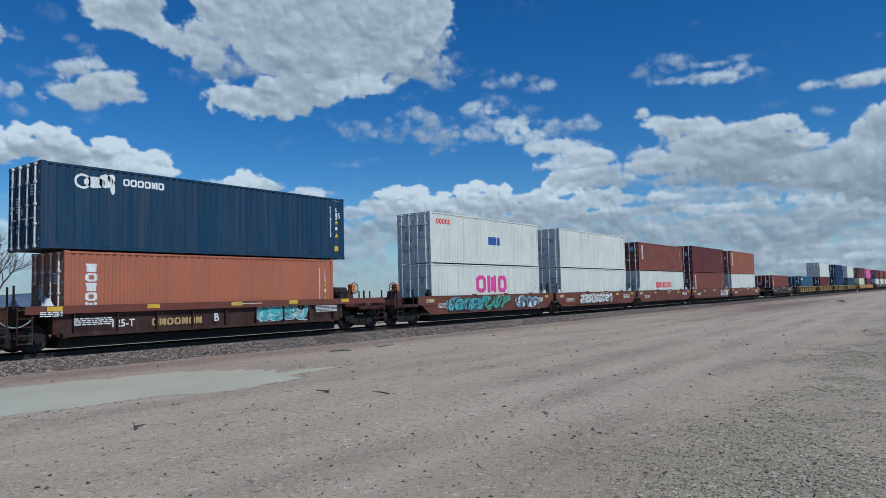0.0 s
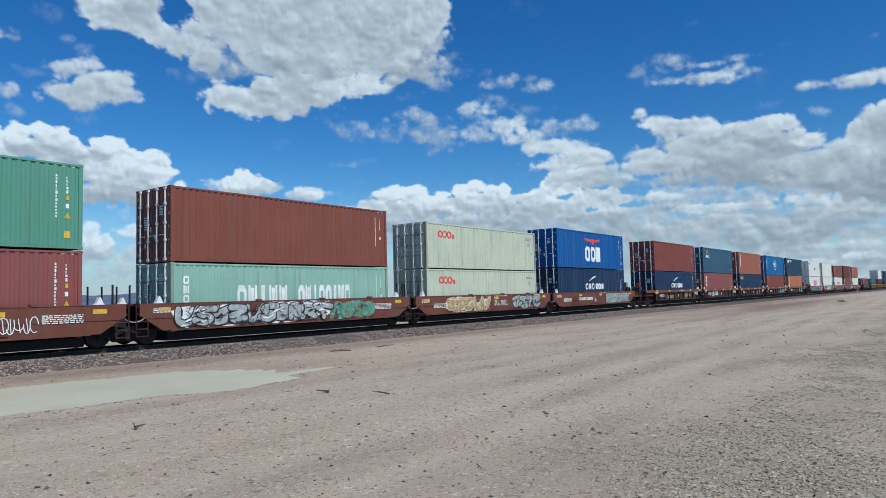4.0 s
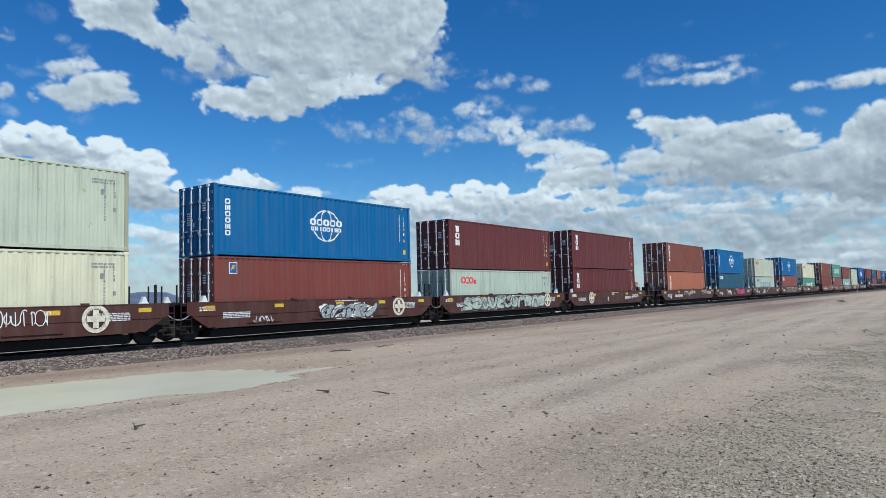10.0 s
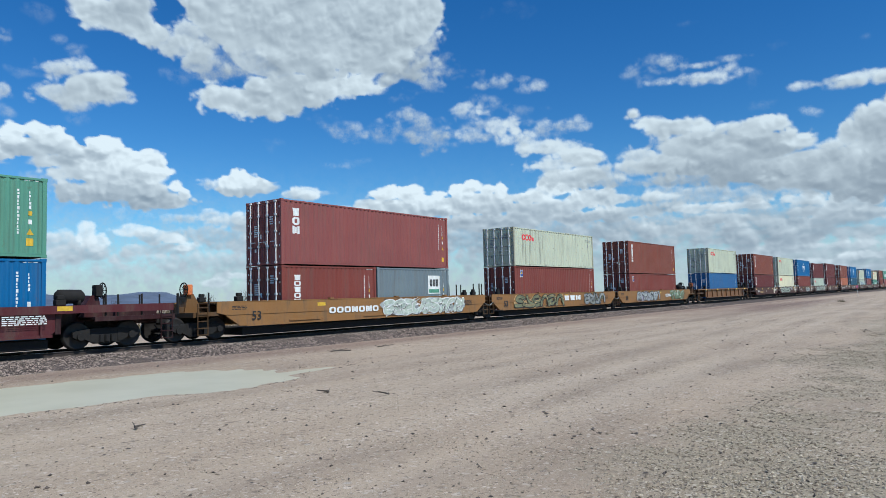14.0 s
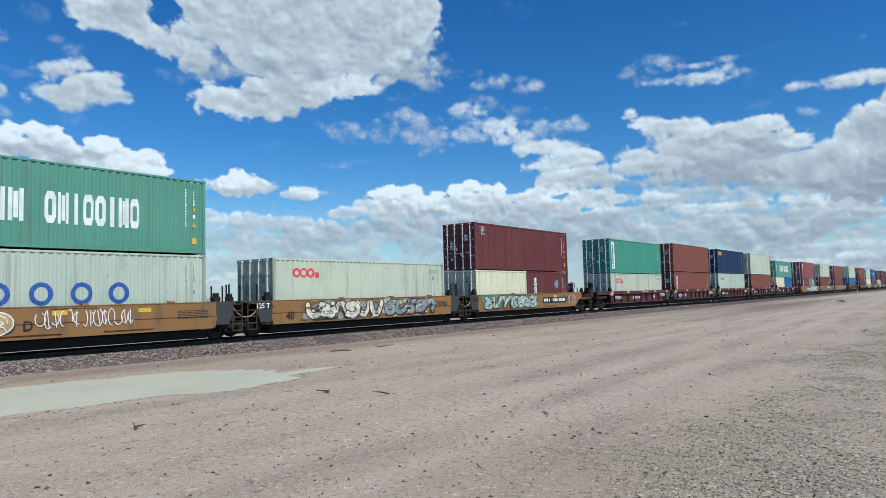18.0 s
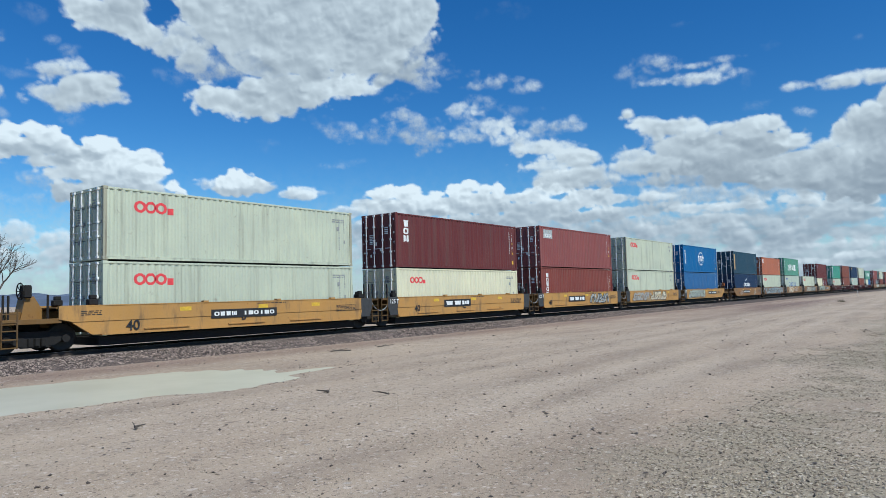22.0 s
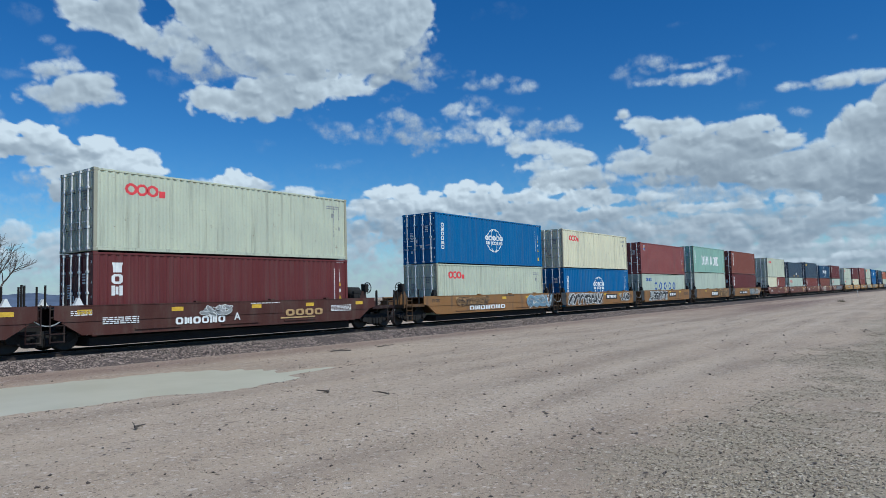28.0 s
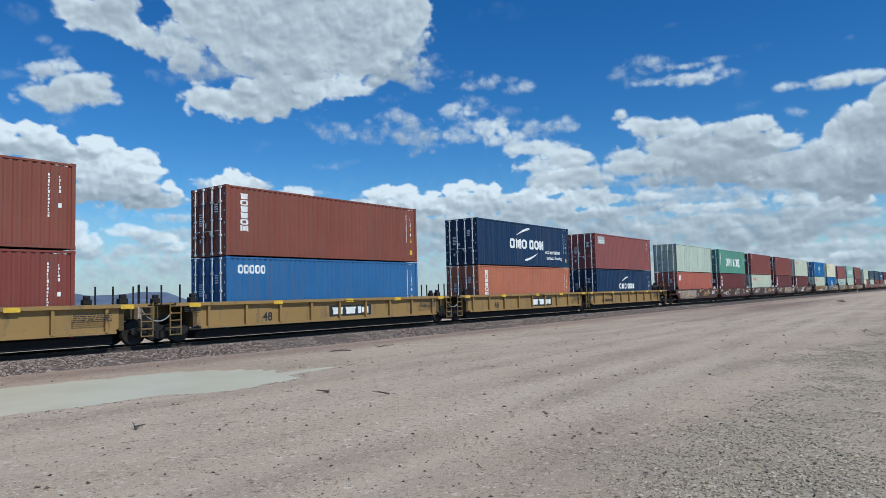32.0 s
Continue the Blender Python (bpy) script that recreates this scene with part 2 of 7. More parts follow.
bank(HIGH_BANKS, "bank_lobe", [(54.8, 15.73, 1.73, 1.01, 1, 0.85), (52.8, 15.66, 2.43, 1.03, 1, 0.8), (50.6, 16.11, 2.25, 1.50, 1, 0.75), (49.2, 15.42, 1.27, 1.00, 1, 0.72), (48.4, 16.62, 2.75, 1.38, 1, 0.82), (45.6, 16.91, 2.33, 0.87, 1, 0.9), (43.6, 17.24, 1.50, 0.87, 1, 0.97), (42.3, 16.72, 0.94, 0.44, 0.9, 0.95), (43.0, 18.03, 1.03, 0.61, 0.8, 0.92), (46.7, 18.05, 1.66, 0.94, 1, 0.78), (51.5, 17.05, 1.34, 0.64, 0.9, 0.85), (49.7, 17.65, 1.36, 0.85, 0.9, 0.8), (55.6, 16.05, 0.85, 0.50, 0.9, 0.9)])
bank(HIGH_BANKS, "west_puffs", [(65.7, 16.73, 1.29, 0.54, 0.9, 0.85), (64.2, 17.18, 0.75, 0.47, 0.9, 0.88), (63.7, 15.98, 1.92, 0.99, 1, 0.78), (66.0, 15.12, 1.76, 0.78, 0.95, 0.8), (65.3, 14.53, 1.67, 0.51, 0.9, 0.72), (62.7, 16.28, 1.08, 0.72, 0.95, 0.85), (62.1, 15.33, 1.25, 0.57, 0.95, 0.76), (61.3, 15.08, 0.55, 0.33, 0.9, 0.8), (64.2, 15.05, 2.29, 0.56, 1, 0.7), (66.8, 15.24, 1.01, 0.54, 0.8, 0.85)])
bank(HIGH_BANKS, "west_scraps", [(69.4, 18.47, 0.54, 0.51, 0.7, 0.8), (69.3, 14.92, 0.41, 0.53, 0.75, 0.8), (69.1, 13.61, 0.61, 0.38, 0.5, 0.8), (68.0, 16.24, 0.91, 0.30, 0.35, 0.8), (65.9, 18.67, 0.44, 0.27, 0.45, 0.8), (65.2, 18.31, 0.59, 0.31, 0.5, 0.8), (67.0, 20.46, 0.79, 0.52, 0.28, 0.8), (64.6, 13.37, 0.60, 0.36, 0.3, 0.8), (70.9, 18.40, 0.83, 0.65, 0.8, 0.8), (71.5, 15.00, 1.30, 0.74, 0.8, 0.8)])
bank(HIGH_BANKS, "middle_scraps", [(46.3, 13.94, 1.01, 0.44, 0.4, 0.75), (45.2, 13.51, 1.20, 0.54, 0.45, 0.78), (44.3, 13.16, 0.84, 0.40, 0.45, 0.8), (47.2, 14.42, 0.55, 0.31, 0.35, 0.8), (45.2, 10.67, 1.29, 0.23, 0.5, 0.85), (43.8, 11.08, 0.74, 0.23, 0.35, 0.8), (50.4, 12.48, 0.89, 0.35, 0.25, 0.75), (40.5, 16.01, 0.75, 0.27, 0.4, 0.8), (39.3, 14.70, 1.32, 0.72, 0.55, 0.8), (38.4, 13.57, 2.12, 0.99, 0.55, 0.75), (37.3, 12.86, 1.88, 0.81, 0.6, 0.75), (41.1, 13.33, 1.31, 0.63, 0.38, 0.75), (41.3, 12.70, 1.41, 0.32, 0.35, 0.75), (35.9, 12.37, 0.66, 0.36, 0.5, 0.8)])
bank(HIGH_BANKS, "middle_chain", [(32.4, 16.91, 1.41, 0.31, 0.6, 0.82), (30.8, 17.22, 1.12, 0.31, 0.6, 0.82), (33.6, 16.82, 0.94, 0.22, 0.45, 0.8), (29.5, 16.53, 0.84, 0.31, 0.55, 0.85), (28.7, 16.79, 0.65, 0.35, 0.6, 0.88), (33.2, 15.74, 1.03, 0.49, 0.5, 0.8), (34.8, 14.96, 1.22, 0.54, 0.8, 0.9), (33.4, 15.22, 1.41, 0.36, 0.45, 0.8), (34.4, 13.01, 1.31, 0.63, 0.75, 0.85), (33.5, 13.65, 1.22, 0.45, 0.6, 0.85), (34.6, 13.65, 0.66, 0.41, 0.6, 0.85), (32.9, 12.91, 1.64, 0.36, 0.5, 0.82), (30.1, 14.84, 1.11, 0.27, 0.35, 0.8)])
bank(HIGH_BANKS, "ribbon", [(31.8, 13.54, 1.21, 0.58, 0.85, 0.95), (31.0, 13.68, 0.56, 0.72, 0.85, 0.95), (30.2, 12.52, 1.48, 0.54, 0.85, 0.92), (28.4, 11.74, 2.29, 0.59, 0.95, 0.88), (26.6, 11.82, 1.63, 0.54, 0.85, 0.9), (28.4, 12.91, 1.47, 0.45, 0.6, 0.85), (27.2, 13.38, 1.64, 0.53, 0.65, 0.85), (26.0, 13.08, 0.91, 0.22, 0.6, 0.9), (29.0, 13.85, 1.02, 0.22, 0.4, 0.85), (27.5, 10.43, 2.04, 0.59, 0.95, 0.85), (25.9, 10.88, 1.71, 0.72, 1, 0.85), (29.1, 10.29, 0.74, 0.27, 0.85, 0.85), (24.6, 10.61, 1.25, 0.63, 1, 0.88)])
bank(HIGH_BANKS, "east_wisps", [(19.2, 17.61, 1.20, 0.50, 0.5, 0.8), (18.1, 17.40, 1.06, 0.50, 0.45, 0.8), (21.0, 16.97, 0.79, 0.51, 0.5, 0.85), (20.3, 16.38, 0.61, 0.30, 0.4, 0.82), (19.0, 16.04, 1.19, 0.25, 0.7, 0.88), (16.9, 16.08, 1.74, 0.29, 0.75, 0.9), (15.0, 15.97, 1.29, 0.37, 0.8, 0.92), (14.0, 16.45, 0.96, 0.45, 0.8, 0.95), (13.2, 16.09, 0.71, 0.36, 0.7, 0.95), (13.8, 17.15, 1.11, 0.32, 0.7, 0.9), (15.1, 17.01, 1.22, 0.24, 0.65, 0.88), (16.7, 17.01, 1.45, 0.16, 0.5, 0.85), (12.2, 15.66, 0.51, 0.48, 0.22, 0.8)])
bank(HIGH_BANKS, "east_streak", [(8.3, 14.46, 1.44, 0.35, 0.85, 0.85), (7.0, 14.53, 1.47, 0.35, 0.8, 0.82), (5.3, 14.46, 1.68, 0.46, 0.95, 0.82), (3.8, 14.15, 1.47, 0.53, 0.95, 0.8), (6.0, 14.12, 2.11, 0.27, 0.85, 0.75), (11.6, 13.49, 0.99, 0.29, 0.3, 0.8), (11.0, 13.65, 0.76, 0.20, 0.3, 0.8), (8.8, 12.65, 0.73, 0.40, 0.7, 0.9), (10.7, 17.62, 0.57, 0.24, 0.2, 0.8), (4.8, 17.10, 0.31, 0.19, 0.25, 0.8), (16.9, 20.08, 0.54, 0.12, 0.2, 0.8), (30.6, 22.42, 1.32, 0.45, 0.16, 0.8)])
bank(HIGH_BANKS, "east_crest", [(21.2, 13.80, 0.70, 0.43, 1, 0.88), (20.2, 13.14, 1.20, 0.56, 1, 0.88), (18.9, 12.68, 1.52, 0.60, 1, 0.84), (17.7, 12.73, 1.50, 0.56, 1, 0.86), (16.2, 12.41, 0.90, 0.76, 1, 0.9), (17.9, 12.24, 2.00, 0.43, 1, 0.74), (14.6, 12.19, 1.12, 0.50, 1, 0.9), (12.1, 11.89, 1.72, 0.78, 1, 0.86), (10.8, 12.11, 0.91, 0.61, 1, 0.9), (10.0, 11.02, 0.93, 0.49, 1, 0.86), (9.1, 10.54, 1.09, 0.57, 1, 0.88), (7.6, 10.03, 1.24, 0.44, 1, 0.86)])
bank(HIGH_BANKS, "east_tower", [(6.1, 10.56, 0.76, 0.63, 1, 0.8), (5.3, 11.74, 0.85, 0.77, 1, 0.8), (4.3, 12.17, 0.67, 0.61, 1, 0.82), (4.8, 10.85, 1.50, 1.16, 1, 0.69), (3.6, 10.60, 1.30, 2.09, 1, 0.68), (2.7, 11.61, 1.58, 2.25, 1, 0.69), (13.0, 11.67, 2.01, 0.54, 1, 0.73)])
bank(HIGH_BANKS, "east_body", [(16.5, 11.11, 3.63, 1.03, 1, 0.7), (12.5, 10.44, 3.78, 1.25, 1, 0.65), (8.4, 8.96, 3.84, 1.09, 1, 0.7), (4.7, 8.92, 2.61, 1.55, 1, 0.65), (20.8, 10.61, 1.63, 0.57, 0.95, 0.88), (19.3, 9.88, 2.52, 0.87, 1, 0.79), (16.2, 9.61, 3.99, 1.07, 1, 0.63), (12.2, 8.69, 4.11, 1.00, 1, 0.58), (7.8, 7.71, 4.44, 0.89, 1, 0.58), (4.3, 7.18, 2.90, 1.17, 1, 0.56), (21.3, 9.58, 2.15, 0.53, 0.9, 0.79), (23.9, 9.54, 1.99, 0.63, 0.9, 0.79)])
bank(HIGH_BANKS, "east_fill", [(25.3, 8.95, 3.11, 0.81, 0.9, 0.71), (20.9, 8.45, 2.56, 0.35, 0.6, 0.69), (16.7, 8.44, 3.62, 0.61, 0.9, 0.6), (12.7, 7.67, 3.41, 0.38, 0.7, 0.6), (18.8, 7.81, 1.51, 0.35, 0.8, 0.78)])
bank(LOW_BANKS, "west_cumulus", [(68.8, 12.10, 1.03, 0.70, 1, 1), (67.4, 12.35, 0.99, 0.59, 1, 1), (66.6, 12.07, 0.93, 0.71, 1, 0.95), (65.5, 11.57, 1.10, 0.68, 1, 0.79), (67.8, 11.22, 3.04, 0.79, 1, 0.71), (64.7, 11.10, 1.95, 0.61, 1, 0.65), (68.5, 10.85, 1.74, 0.31, 1, 0.54), (70.5, 11.74, 1.16, 0.95, 1, 0.95), (71.1, 10.84, 1.98, 0.68, 1, 0.65)])
bank(LOW_BANKS, "west_tower", [(63.6, 11.71, 0.76, 0.53, 1, 1), (62.7, 11.90, 0.85, 0.62, 1, 1), (62.1, 11.15, 0.97, 0.83, 1, 1), (63.2, 10.75, 1.84, 0.90, 1, 0.98), (60.7, 10.73, 0.99, 0.55, 1, 1), (59.7, 10.65, 1.13, 0.68, 1, 1), (59.0, 10.26, 0.57, 0.64, 1, 1), (61.5, 9.81, 2.69, 0.75, 1, 0.86), (59.5, 9.69, 1.41, 0.76, 1, 0.95), (61.3, 8.85, 3.19, 0.92, 1, 0.71), (60.1, 8.09, 2.83, 0.81, 1, 0.56), (57.9, 8.89, 0.70, 0.60, 1, 0.95), (57.3, 8.26, 0.58, 0.61, 1, 0.84), (58.2, 7.85, 1.64, 0.65, 1, 0.67), (63.0, 8.28, 2.55, 0.87, 1, 0.58)])
bank(LOW_BANKS, "west_base", [(65.5, 10.36, 2.22, 0.60, 1, 0.71), (64.2, 9.79, 2.35, 0.74, 1, 0.74), (65.3, 9.80, 1.62, 0.49, 0.85, 0.74), (66.2, 10.23, 2.00, 0.36, 0.6, 0.7), (66.0, 8.95, 2.95, 0.56, 0.55, 0.7), (61.7, 6.73, 0.35, 0.38, 0.4, 0.79), (60.7, 6.46, 0.63, 0.21, 0.3, 0.79), (67.4, 7.67, 2.50, 0.40, 0.4, 0.74)])
bank(LOW_BANKS, "small_cumulus", [(52.9, 9.55, 1.13, 0.66, 1, 1), (53.8, 9.35, 0.95, 0.53, 1, 0.97), (51.8, 9.26, 1.10, 0.49, 1, 0.86), (50.9, 8.87, 0.89, 0.31, 0.95, 0.79), (52.9, 8.66, 2.19, 0.44, 1, 0.67), (55.5, 8.96, 0.42, 0.35, 0.75, 0.79), (54.7, 9.07, 0.47, 0.40, 0.85, 0.84), (47.8, 8.71, 1.18, 0.45, 0.9, 0.86), (48.5, 8.39, 1.36, 0.36, 0.9, 0.76), (46.6, 8.53, 1.19, 0.27, 0.6, 0.79)])
bank(LOW_BANKS, "west_low", [(60.9, 5.48, 1.18, 0.38, 0.8, 0.95), (59.5, 4.98, 1.41, 0.56, 0.85, 0.79), (58.0, 4.86, 1.15, 0.39, 0.9, 1), (56.9, 4.34, 1.04, 0.35, 0.85, 0.95), (58.7, 4.13, 2.45, 0.47, 0.8, 0.65), (57.1, 6.39, 1.50, 0.39, 0.75, 0.79), (55.0, 6.55, 1.92, 0.48, 0.8, 0.82), (52.9, 6.12, 2.62, 0.67, 0.8, 0.73), (49.8, 5.90, 3.14, 0.77, 0.8, 0.73), (47.1, 5.66, 2.73, 0.78, 0.8, 0.73), (54.2, 5.01, 3.90, 0.98, 0.8, 0.65), (50.3, 4.54, 4.49, 0.99, 0.8, 0.65), (47.6, 3.83, 4.56, 1.19, 0.8, 0.67)])
bank(LOW_BANKS, "west_haze", [(64.1, 5.13, 0.56, 0.66, 0.9, 1), (63.5, 4.52, 0.83, 0.54, 0.9, 0.95), (64.5, 3.69, 2.24, 0.66, 0.85, 0.7), (66.3, 4.49, 1.80, 0.73, 0.85, 0.79), (68.4, 4.85, 2.08, 0.87, 0.85, 0.79), (67.7, 3.27, 3.93, 0.80, 0.8, 0.7), (62.2, 2.35, 3.51, 0.59, 0.6, 0.67), (53.6, 1.98, 1.20, 0.27, 0.85, 0.95), (55.0, 1.47, 1.35, 0.26, 0.8, 0.86), (52.1, 1.19, 2.18, 0.31, 0.6, 0.79), (54.2, 3.01, 6.56, 0.71, 0.7, 0.65)])
bank(LOW_BANKS, "middle_cumulus", [(41.1, 8.58, 1.31, 0.69, 1, 1), (41.8, 8.27, 0.84, 0.55, 1, 1), (39.7, 8.28, 1.31, 0.69, 1, 0.98), (38.5, 7.94, 1.03, 0.32, 0.95, 0.84), (37.1, 8.23, 0.66, 0.42, 1, 1), (35.5, 8.65, 0.94, 0.60, 1, 1), (34.2, 8.84, 1.17, 0.60, 1, 1), (33.1, 8.57, 1.03, 0.51, 1, 0.97), (32.0, 8.48, 0.60, 0.64, 1, 1), (33.4, 7.93, 2.70, 0.55, 1, 0.82), (36.7, 7.57, 2.71, 0.56, 1, 0.79), (40.7, 7.56, 2.71, 0.55, 1, 0.73), (43.0, 7.55, 1.30, 0.51, 0.95, 0.79), (44.4, 6.87, 1.85, 0.51, 0.9, 0.74), (38.3, 6.96, 4.67, 0.56, 1, 0.63)])
bank(LOW_BANKS, "middle_swell", [(32.5, 7.07, 3.70, 0.55, 1, 0.65), (29.9, 7.80, 2.07, 0.50, 1, 0.84), (28.4, 8.15, 1.82, 0.41, 0.95, 0.95), (27.1, 8.54, 1.72, 0.59, 1, 0.95), (26.0, 9.21, 1.71, 0.72, 1, 0.86), (24.6, 9.36, 1.34, 0.58, 1, 0.84), (29.0, 6.66, 3.63, 0.64, 1, 0.67), (26.7, 7.02, 2.69, 0.55, 1, 0.73), (24.5, 7.72, 2.21, 0.63, 1, 0.79), (25.6, 6.05, 3.55, 0.55, 1, 0.6), (33.5, 5.90, 5.53, 0.74, 1, 0.58), (40.7, 5.80, 7.00, 0.83, 0.9, 0.6), (45.3, 4.95, 5.54, 0.83, 0.85, 0.67)])
bank(LOW_BANKS, "east_bands", [(22.9, 7.36, 2.78, 0.49, 0.95, 0.76), (19.7, 7.34, 1.52, 0.31, 0.9, 0.8), (21.0, 6.26, 3.81, 0.54, 0.95, 0.56), (16.3, 6.20, 3.60, 0.39, 0.95, 0.76), (13.1, 6.14, 2.31, 0.34, 0.9, 0.76), (15.2, 5.29, 4.29, 0.43, 0.95, 0.54), (9.3, 6.38, 2.16, 0.37, 0.9, 0.76), (6.5, 6.00, 2.04, 0.48, 0.95, 0.76), (8.6, 5.38, 2.82, 0.41, 0.95, 0.65), (5.0, 4.96, 1.97, 0.47, 0.95, 0.59), (10.1, 4.74, 3.95, 0.41, 0.92, 0.56), (6.2, 3.86, 3.65, 0.48, 0.92, 0.54)])
bank(LOW_BANKS, "east_rows", [(18.3, 4.69, 4.48, 0.44, 0.92, 0.56), (13.2, 4.14, 3.05, 0.30, 0.9, 0.76), (10.2, 3.46, 2.54, 0.25, 0.9, 0.76), (16.1, 3.61, 3.57, 0.35, 0.85, 0.71), (7.3, 2.88, 2.74, 0.28, 0.9, 0.74), (5.1, 2.11, 1.97, 0.28, 0.9, 0.71), (11.0, 2.71, 3.65, 0.33, 0.85, 0.59), (14.1, 2.35, 3.47, 0.30, 0.85, 0.69), (8.8, 1.85, 3.16, 0.29, 0.85, 0.71), (6.0, 1.20, 2.34, 0.24, 0.85, 0.6), (10.3, 1.30, 3.25, 0.25, 0.85, 0.62), (6.8, 0.59, 3.03, 0.24, 0.85, 0.69)])
bank(LOW_BANKS, "far_fill", [(14.8, 4.75, 11.91, 1.81, 0.82, 0.61), (31.4, 4.86, 11.19, 1.57, 0.85, 0.61), (49.9, 2.73, 11.41, 1.36, 0.55, 0.67), (10.3, 1.96, 8.53, 1.33, 0.88, 0.6), (26.9, 3.09, 12.79, 1.19, 0.75, 0.61), (13.9, 7.18, 11.12, 0.64, 0.8, 0.71)])


def lumps(x, y, seed, scale):
    """Smooth value noise over arrays."""
    rng = np.random.RandomState(seed)
    table = rng.rand(64, 64)
    u, v = x / scale, y / scale
    i, j = np.floor(u).astype(int), np.floor(v).astype(int)
    fu, fv = u - i, v - j
    fu, fv = fu * fu * (3 - 2 * fu), fv * fv * (3 - 2 * fv)
    g = lambda a, b: table[a % 64, b % 64]
    return (g(i, j) * (1 - fu) + g(i + 1, j) * fu) * (1 - fv) + (g(i, j + 1) * (1 - fu) + g(i + 1, j + 1) * fu) * fv


def fractal(x, y, seed, scale, octaves=5, billow=False):
    """Several octaves of value noise, about 0 to 1; billowed noise has round swellings and sharp clefts."""
    total, weight, k = 0.0, 0.0, 1.0
    for o in range(octaves):
        c, d = math.cos(0.6 + 1.1 * o), math.sin(0.6 + 1.1 * o)
        n = lumps(x * c + y * d + 7.3 * o, y * c - x * d - 3.1 * o, seed + o, scale / 2 ** o)
        total = total + k * (np.abs(2 * n - 1) if billow else n)
        weight, k = weight + k, k * 0.58
    return total / weight


def cloud_fields(A, E, puffs, haze, soft):
    """Cover and lightness of one layer of clouds; higher puffs stand before lower ones."""
    billow = lambda a, e: fractal(a * 0.9, e * 1.15, 51, 1.5, 3, True)
    ragged = lambda a, e: fractal(a * 0.8, e * 1.2, 57, 1.0, 3)
    round_, rough = billow(A, E), ragged(A, E)
    swell, over = fractal(A * 0.7, E, 61, 3.2, 3), fractal(A * 0.7 - 0.2, E + 0.8, 61, 3.2, 3)
    relief = (0.58 - 0.5 * soft) * (fractal(A * 0.9, E * 1.15, 51, 1.5, 3, True) - fractal((A - 0.2) * 0.9, (E + 0.34) * 1.15, 51, 1.5, 3, True)) + 0.12 * (rough - 0.5) + (0.36 + 0.5 * soft) * (swell - over)
    push = 1.5 * (round_ - 0.34) + 0.9 * (rough - 0.5)
    cover, light = np.full_like(A, 0.002), np.full_like(A, 0.7)
    for pa, pe, wa, we, k, tone in sorted(puffs, key=lambda p: p[1] - 0.4 * p[3]):
        near = (np.abs(A - pa) < 1.5 * wa + 0.8) & (np.abs(E - pe) < 1.5 * we + 0.8)
        v = (E[near] - pe) / (1.08 * we)
        r = np.sqrt(((A[near] - pa) / (1.06 * wa)) ** 2 + v ** 2)
        deep = (1 - r) * we * 1.15 + push[near] * min(0.95, 0.75 * we + 0.06) * (2.4 - 1.4 * k)
        al = np.clip(deep / (soft + 1.5 * (1 - k) * we + 0.15 * we) + 0.25, 0, 1)
        al = np.maximum(al * al * (3 - 2 * al), np.clip((1.15 * (1 - r) * we - 0.16) / 0.2, 0, 1) if k > 0.92 else 0) * k ** 1.9
        lit = tone + 0.13 * np.clip(v, -1, 1) + (0.3 + 0.7 * k) * relief[near] + 0.20 * np.exp(-np.clip(deep, 0, 9) / (0.3 + soft)) - 0.08
        blend = al * np.clip(deep / (0.25 + 0.35 * we) + 0.3, 0.15, 1)
        before = cover[near] * (1 - blend)
        light[near] = (light[near] * before + np.clip(lit, 0, 1.1) * blend) / (before + blend + 1e-6)
        cover[near] = 1 - (1 - cover[near]) * (1 - al)
    veil = haze * np.exp(-(np.clip(E, 0, 99) / 5.0) ** 2)
    light = light * (1 - veil * (1 - cover)) + 0.62 * veil * (1 - cover)
    cover = np.where(cover < 0.004, 0, cover)
    return 1 - (1 - cover) * (1 - veil), np.clip(light, 0, 1.1) ** 1.9


def cloud_material(name, white, shade):
    m = bpy.data.materials.new(name)
    m.use_nodes = True
    t = m.node_tree
    t.nodes.remove(t.nodes["Principled BSDF"])
    co = t.nodes.new("ShaderNodeTexCoord").outputs["Object"]
    cover, light = t.nodes.new("ShaderNodeAttribute"), t.nodes.new("ShaderNodeAttribute")
    cover.attribute_name, light.attribute_name = "cover", "light"

    def calc(operation, a, b, clamp=False):
        n = t.nodes.new("ShaderNodeMath")
        n.operation, n.use_clamp = operation, clamp
        for socket, v in zip(n.inputs, (a, b)):
            if hasattr(v, "links"):
                t.links.new(v, socket)
            else:
                socket.default_value = v
        return n.outputs[0]
    fray, curl = noise_of(t, co, 0.018, 9, 0.64), noise_of(t, co, 0.017, 7, 0.62)
    c = cover.outputs["Fac"]
    loose = calc("MULTIPLY", calc("MULTIPLY", c, calc("SUBTRACT", 1.0, c)), 6.5)
    alpha = calc("ADD", c, calc("MULTIPLY", calc("SUBTRACT", fray, 0.5), loose), True)
    shine = calc("ADD", light.outputs["Fac"], calc("MULTIPLY", calc("SUBTRACT", curl, 0.5), 0.11), True)
    colour = mixer(t, shine, shade, white)
    glow = t.nodes.new("ShaderNodeEmission")
    t.links.new(colour, glow.inputs[0])
    clear = t.nodes.new("ShaderNodeBsdfTransparent")
    mx = t.nodes.new("ShaderNodeMixShader")
    t.links.new(alpha, mx.inputs[0])
    t.links.new(clear.outputs[0], mx.inputs[1])
    t.links.new(glow.outputs[0], mx.inputs[2])
    t.links.new(mx.outputs[0], t.nodes["Material Output"].inputs[0])
    m.cycles.emission_sampling = "NONE"
    return m


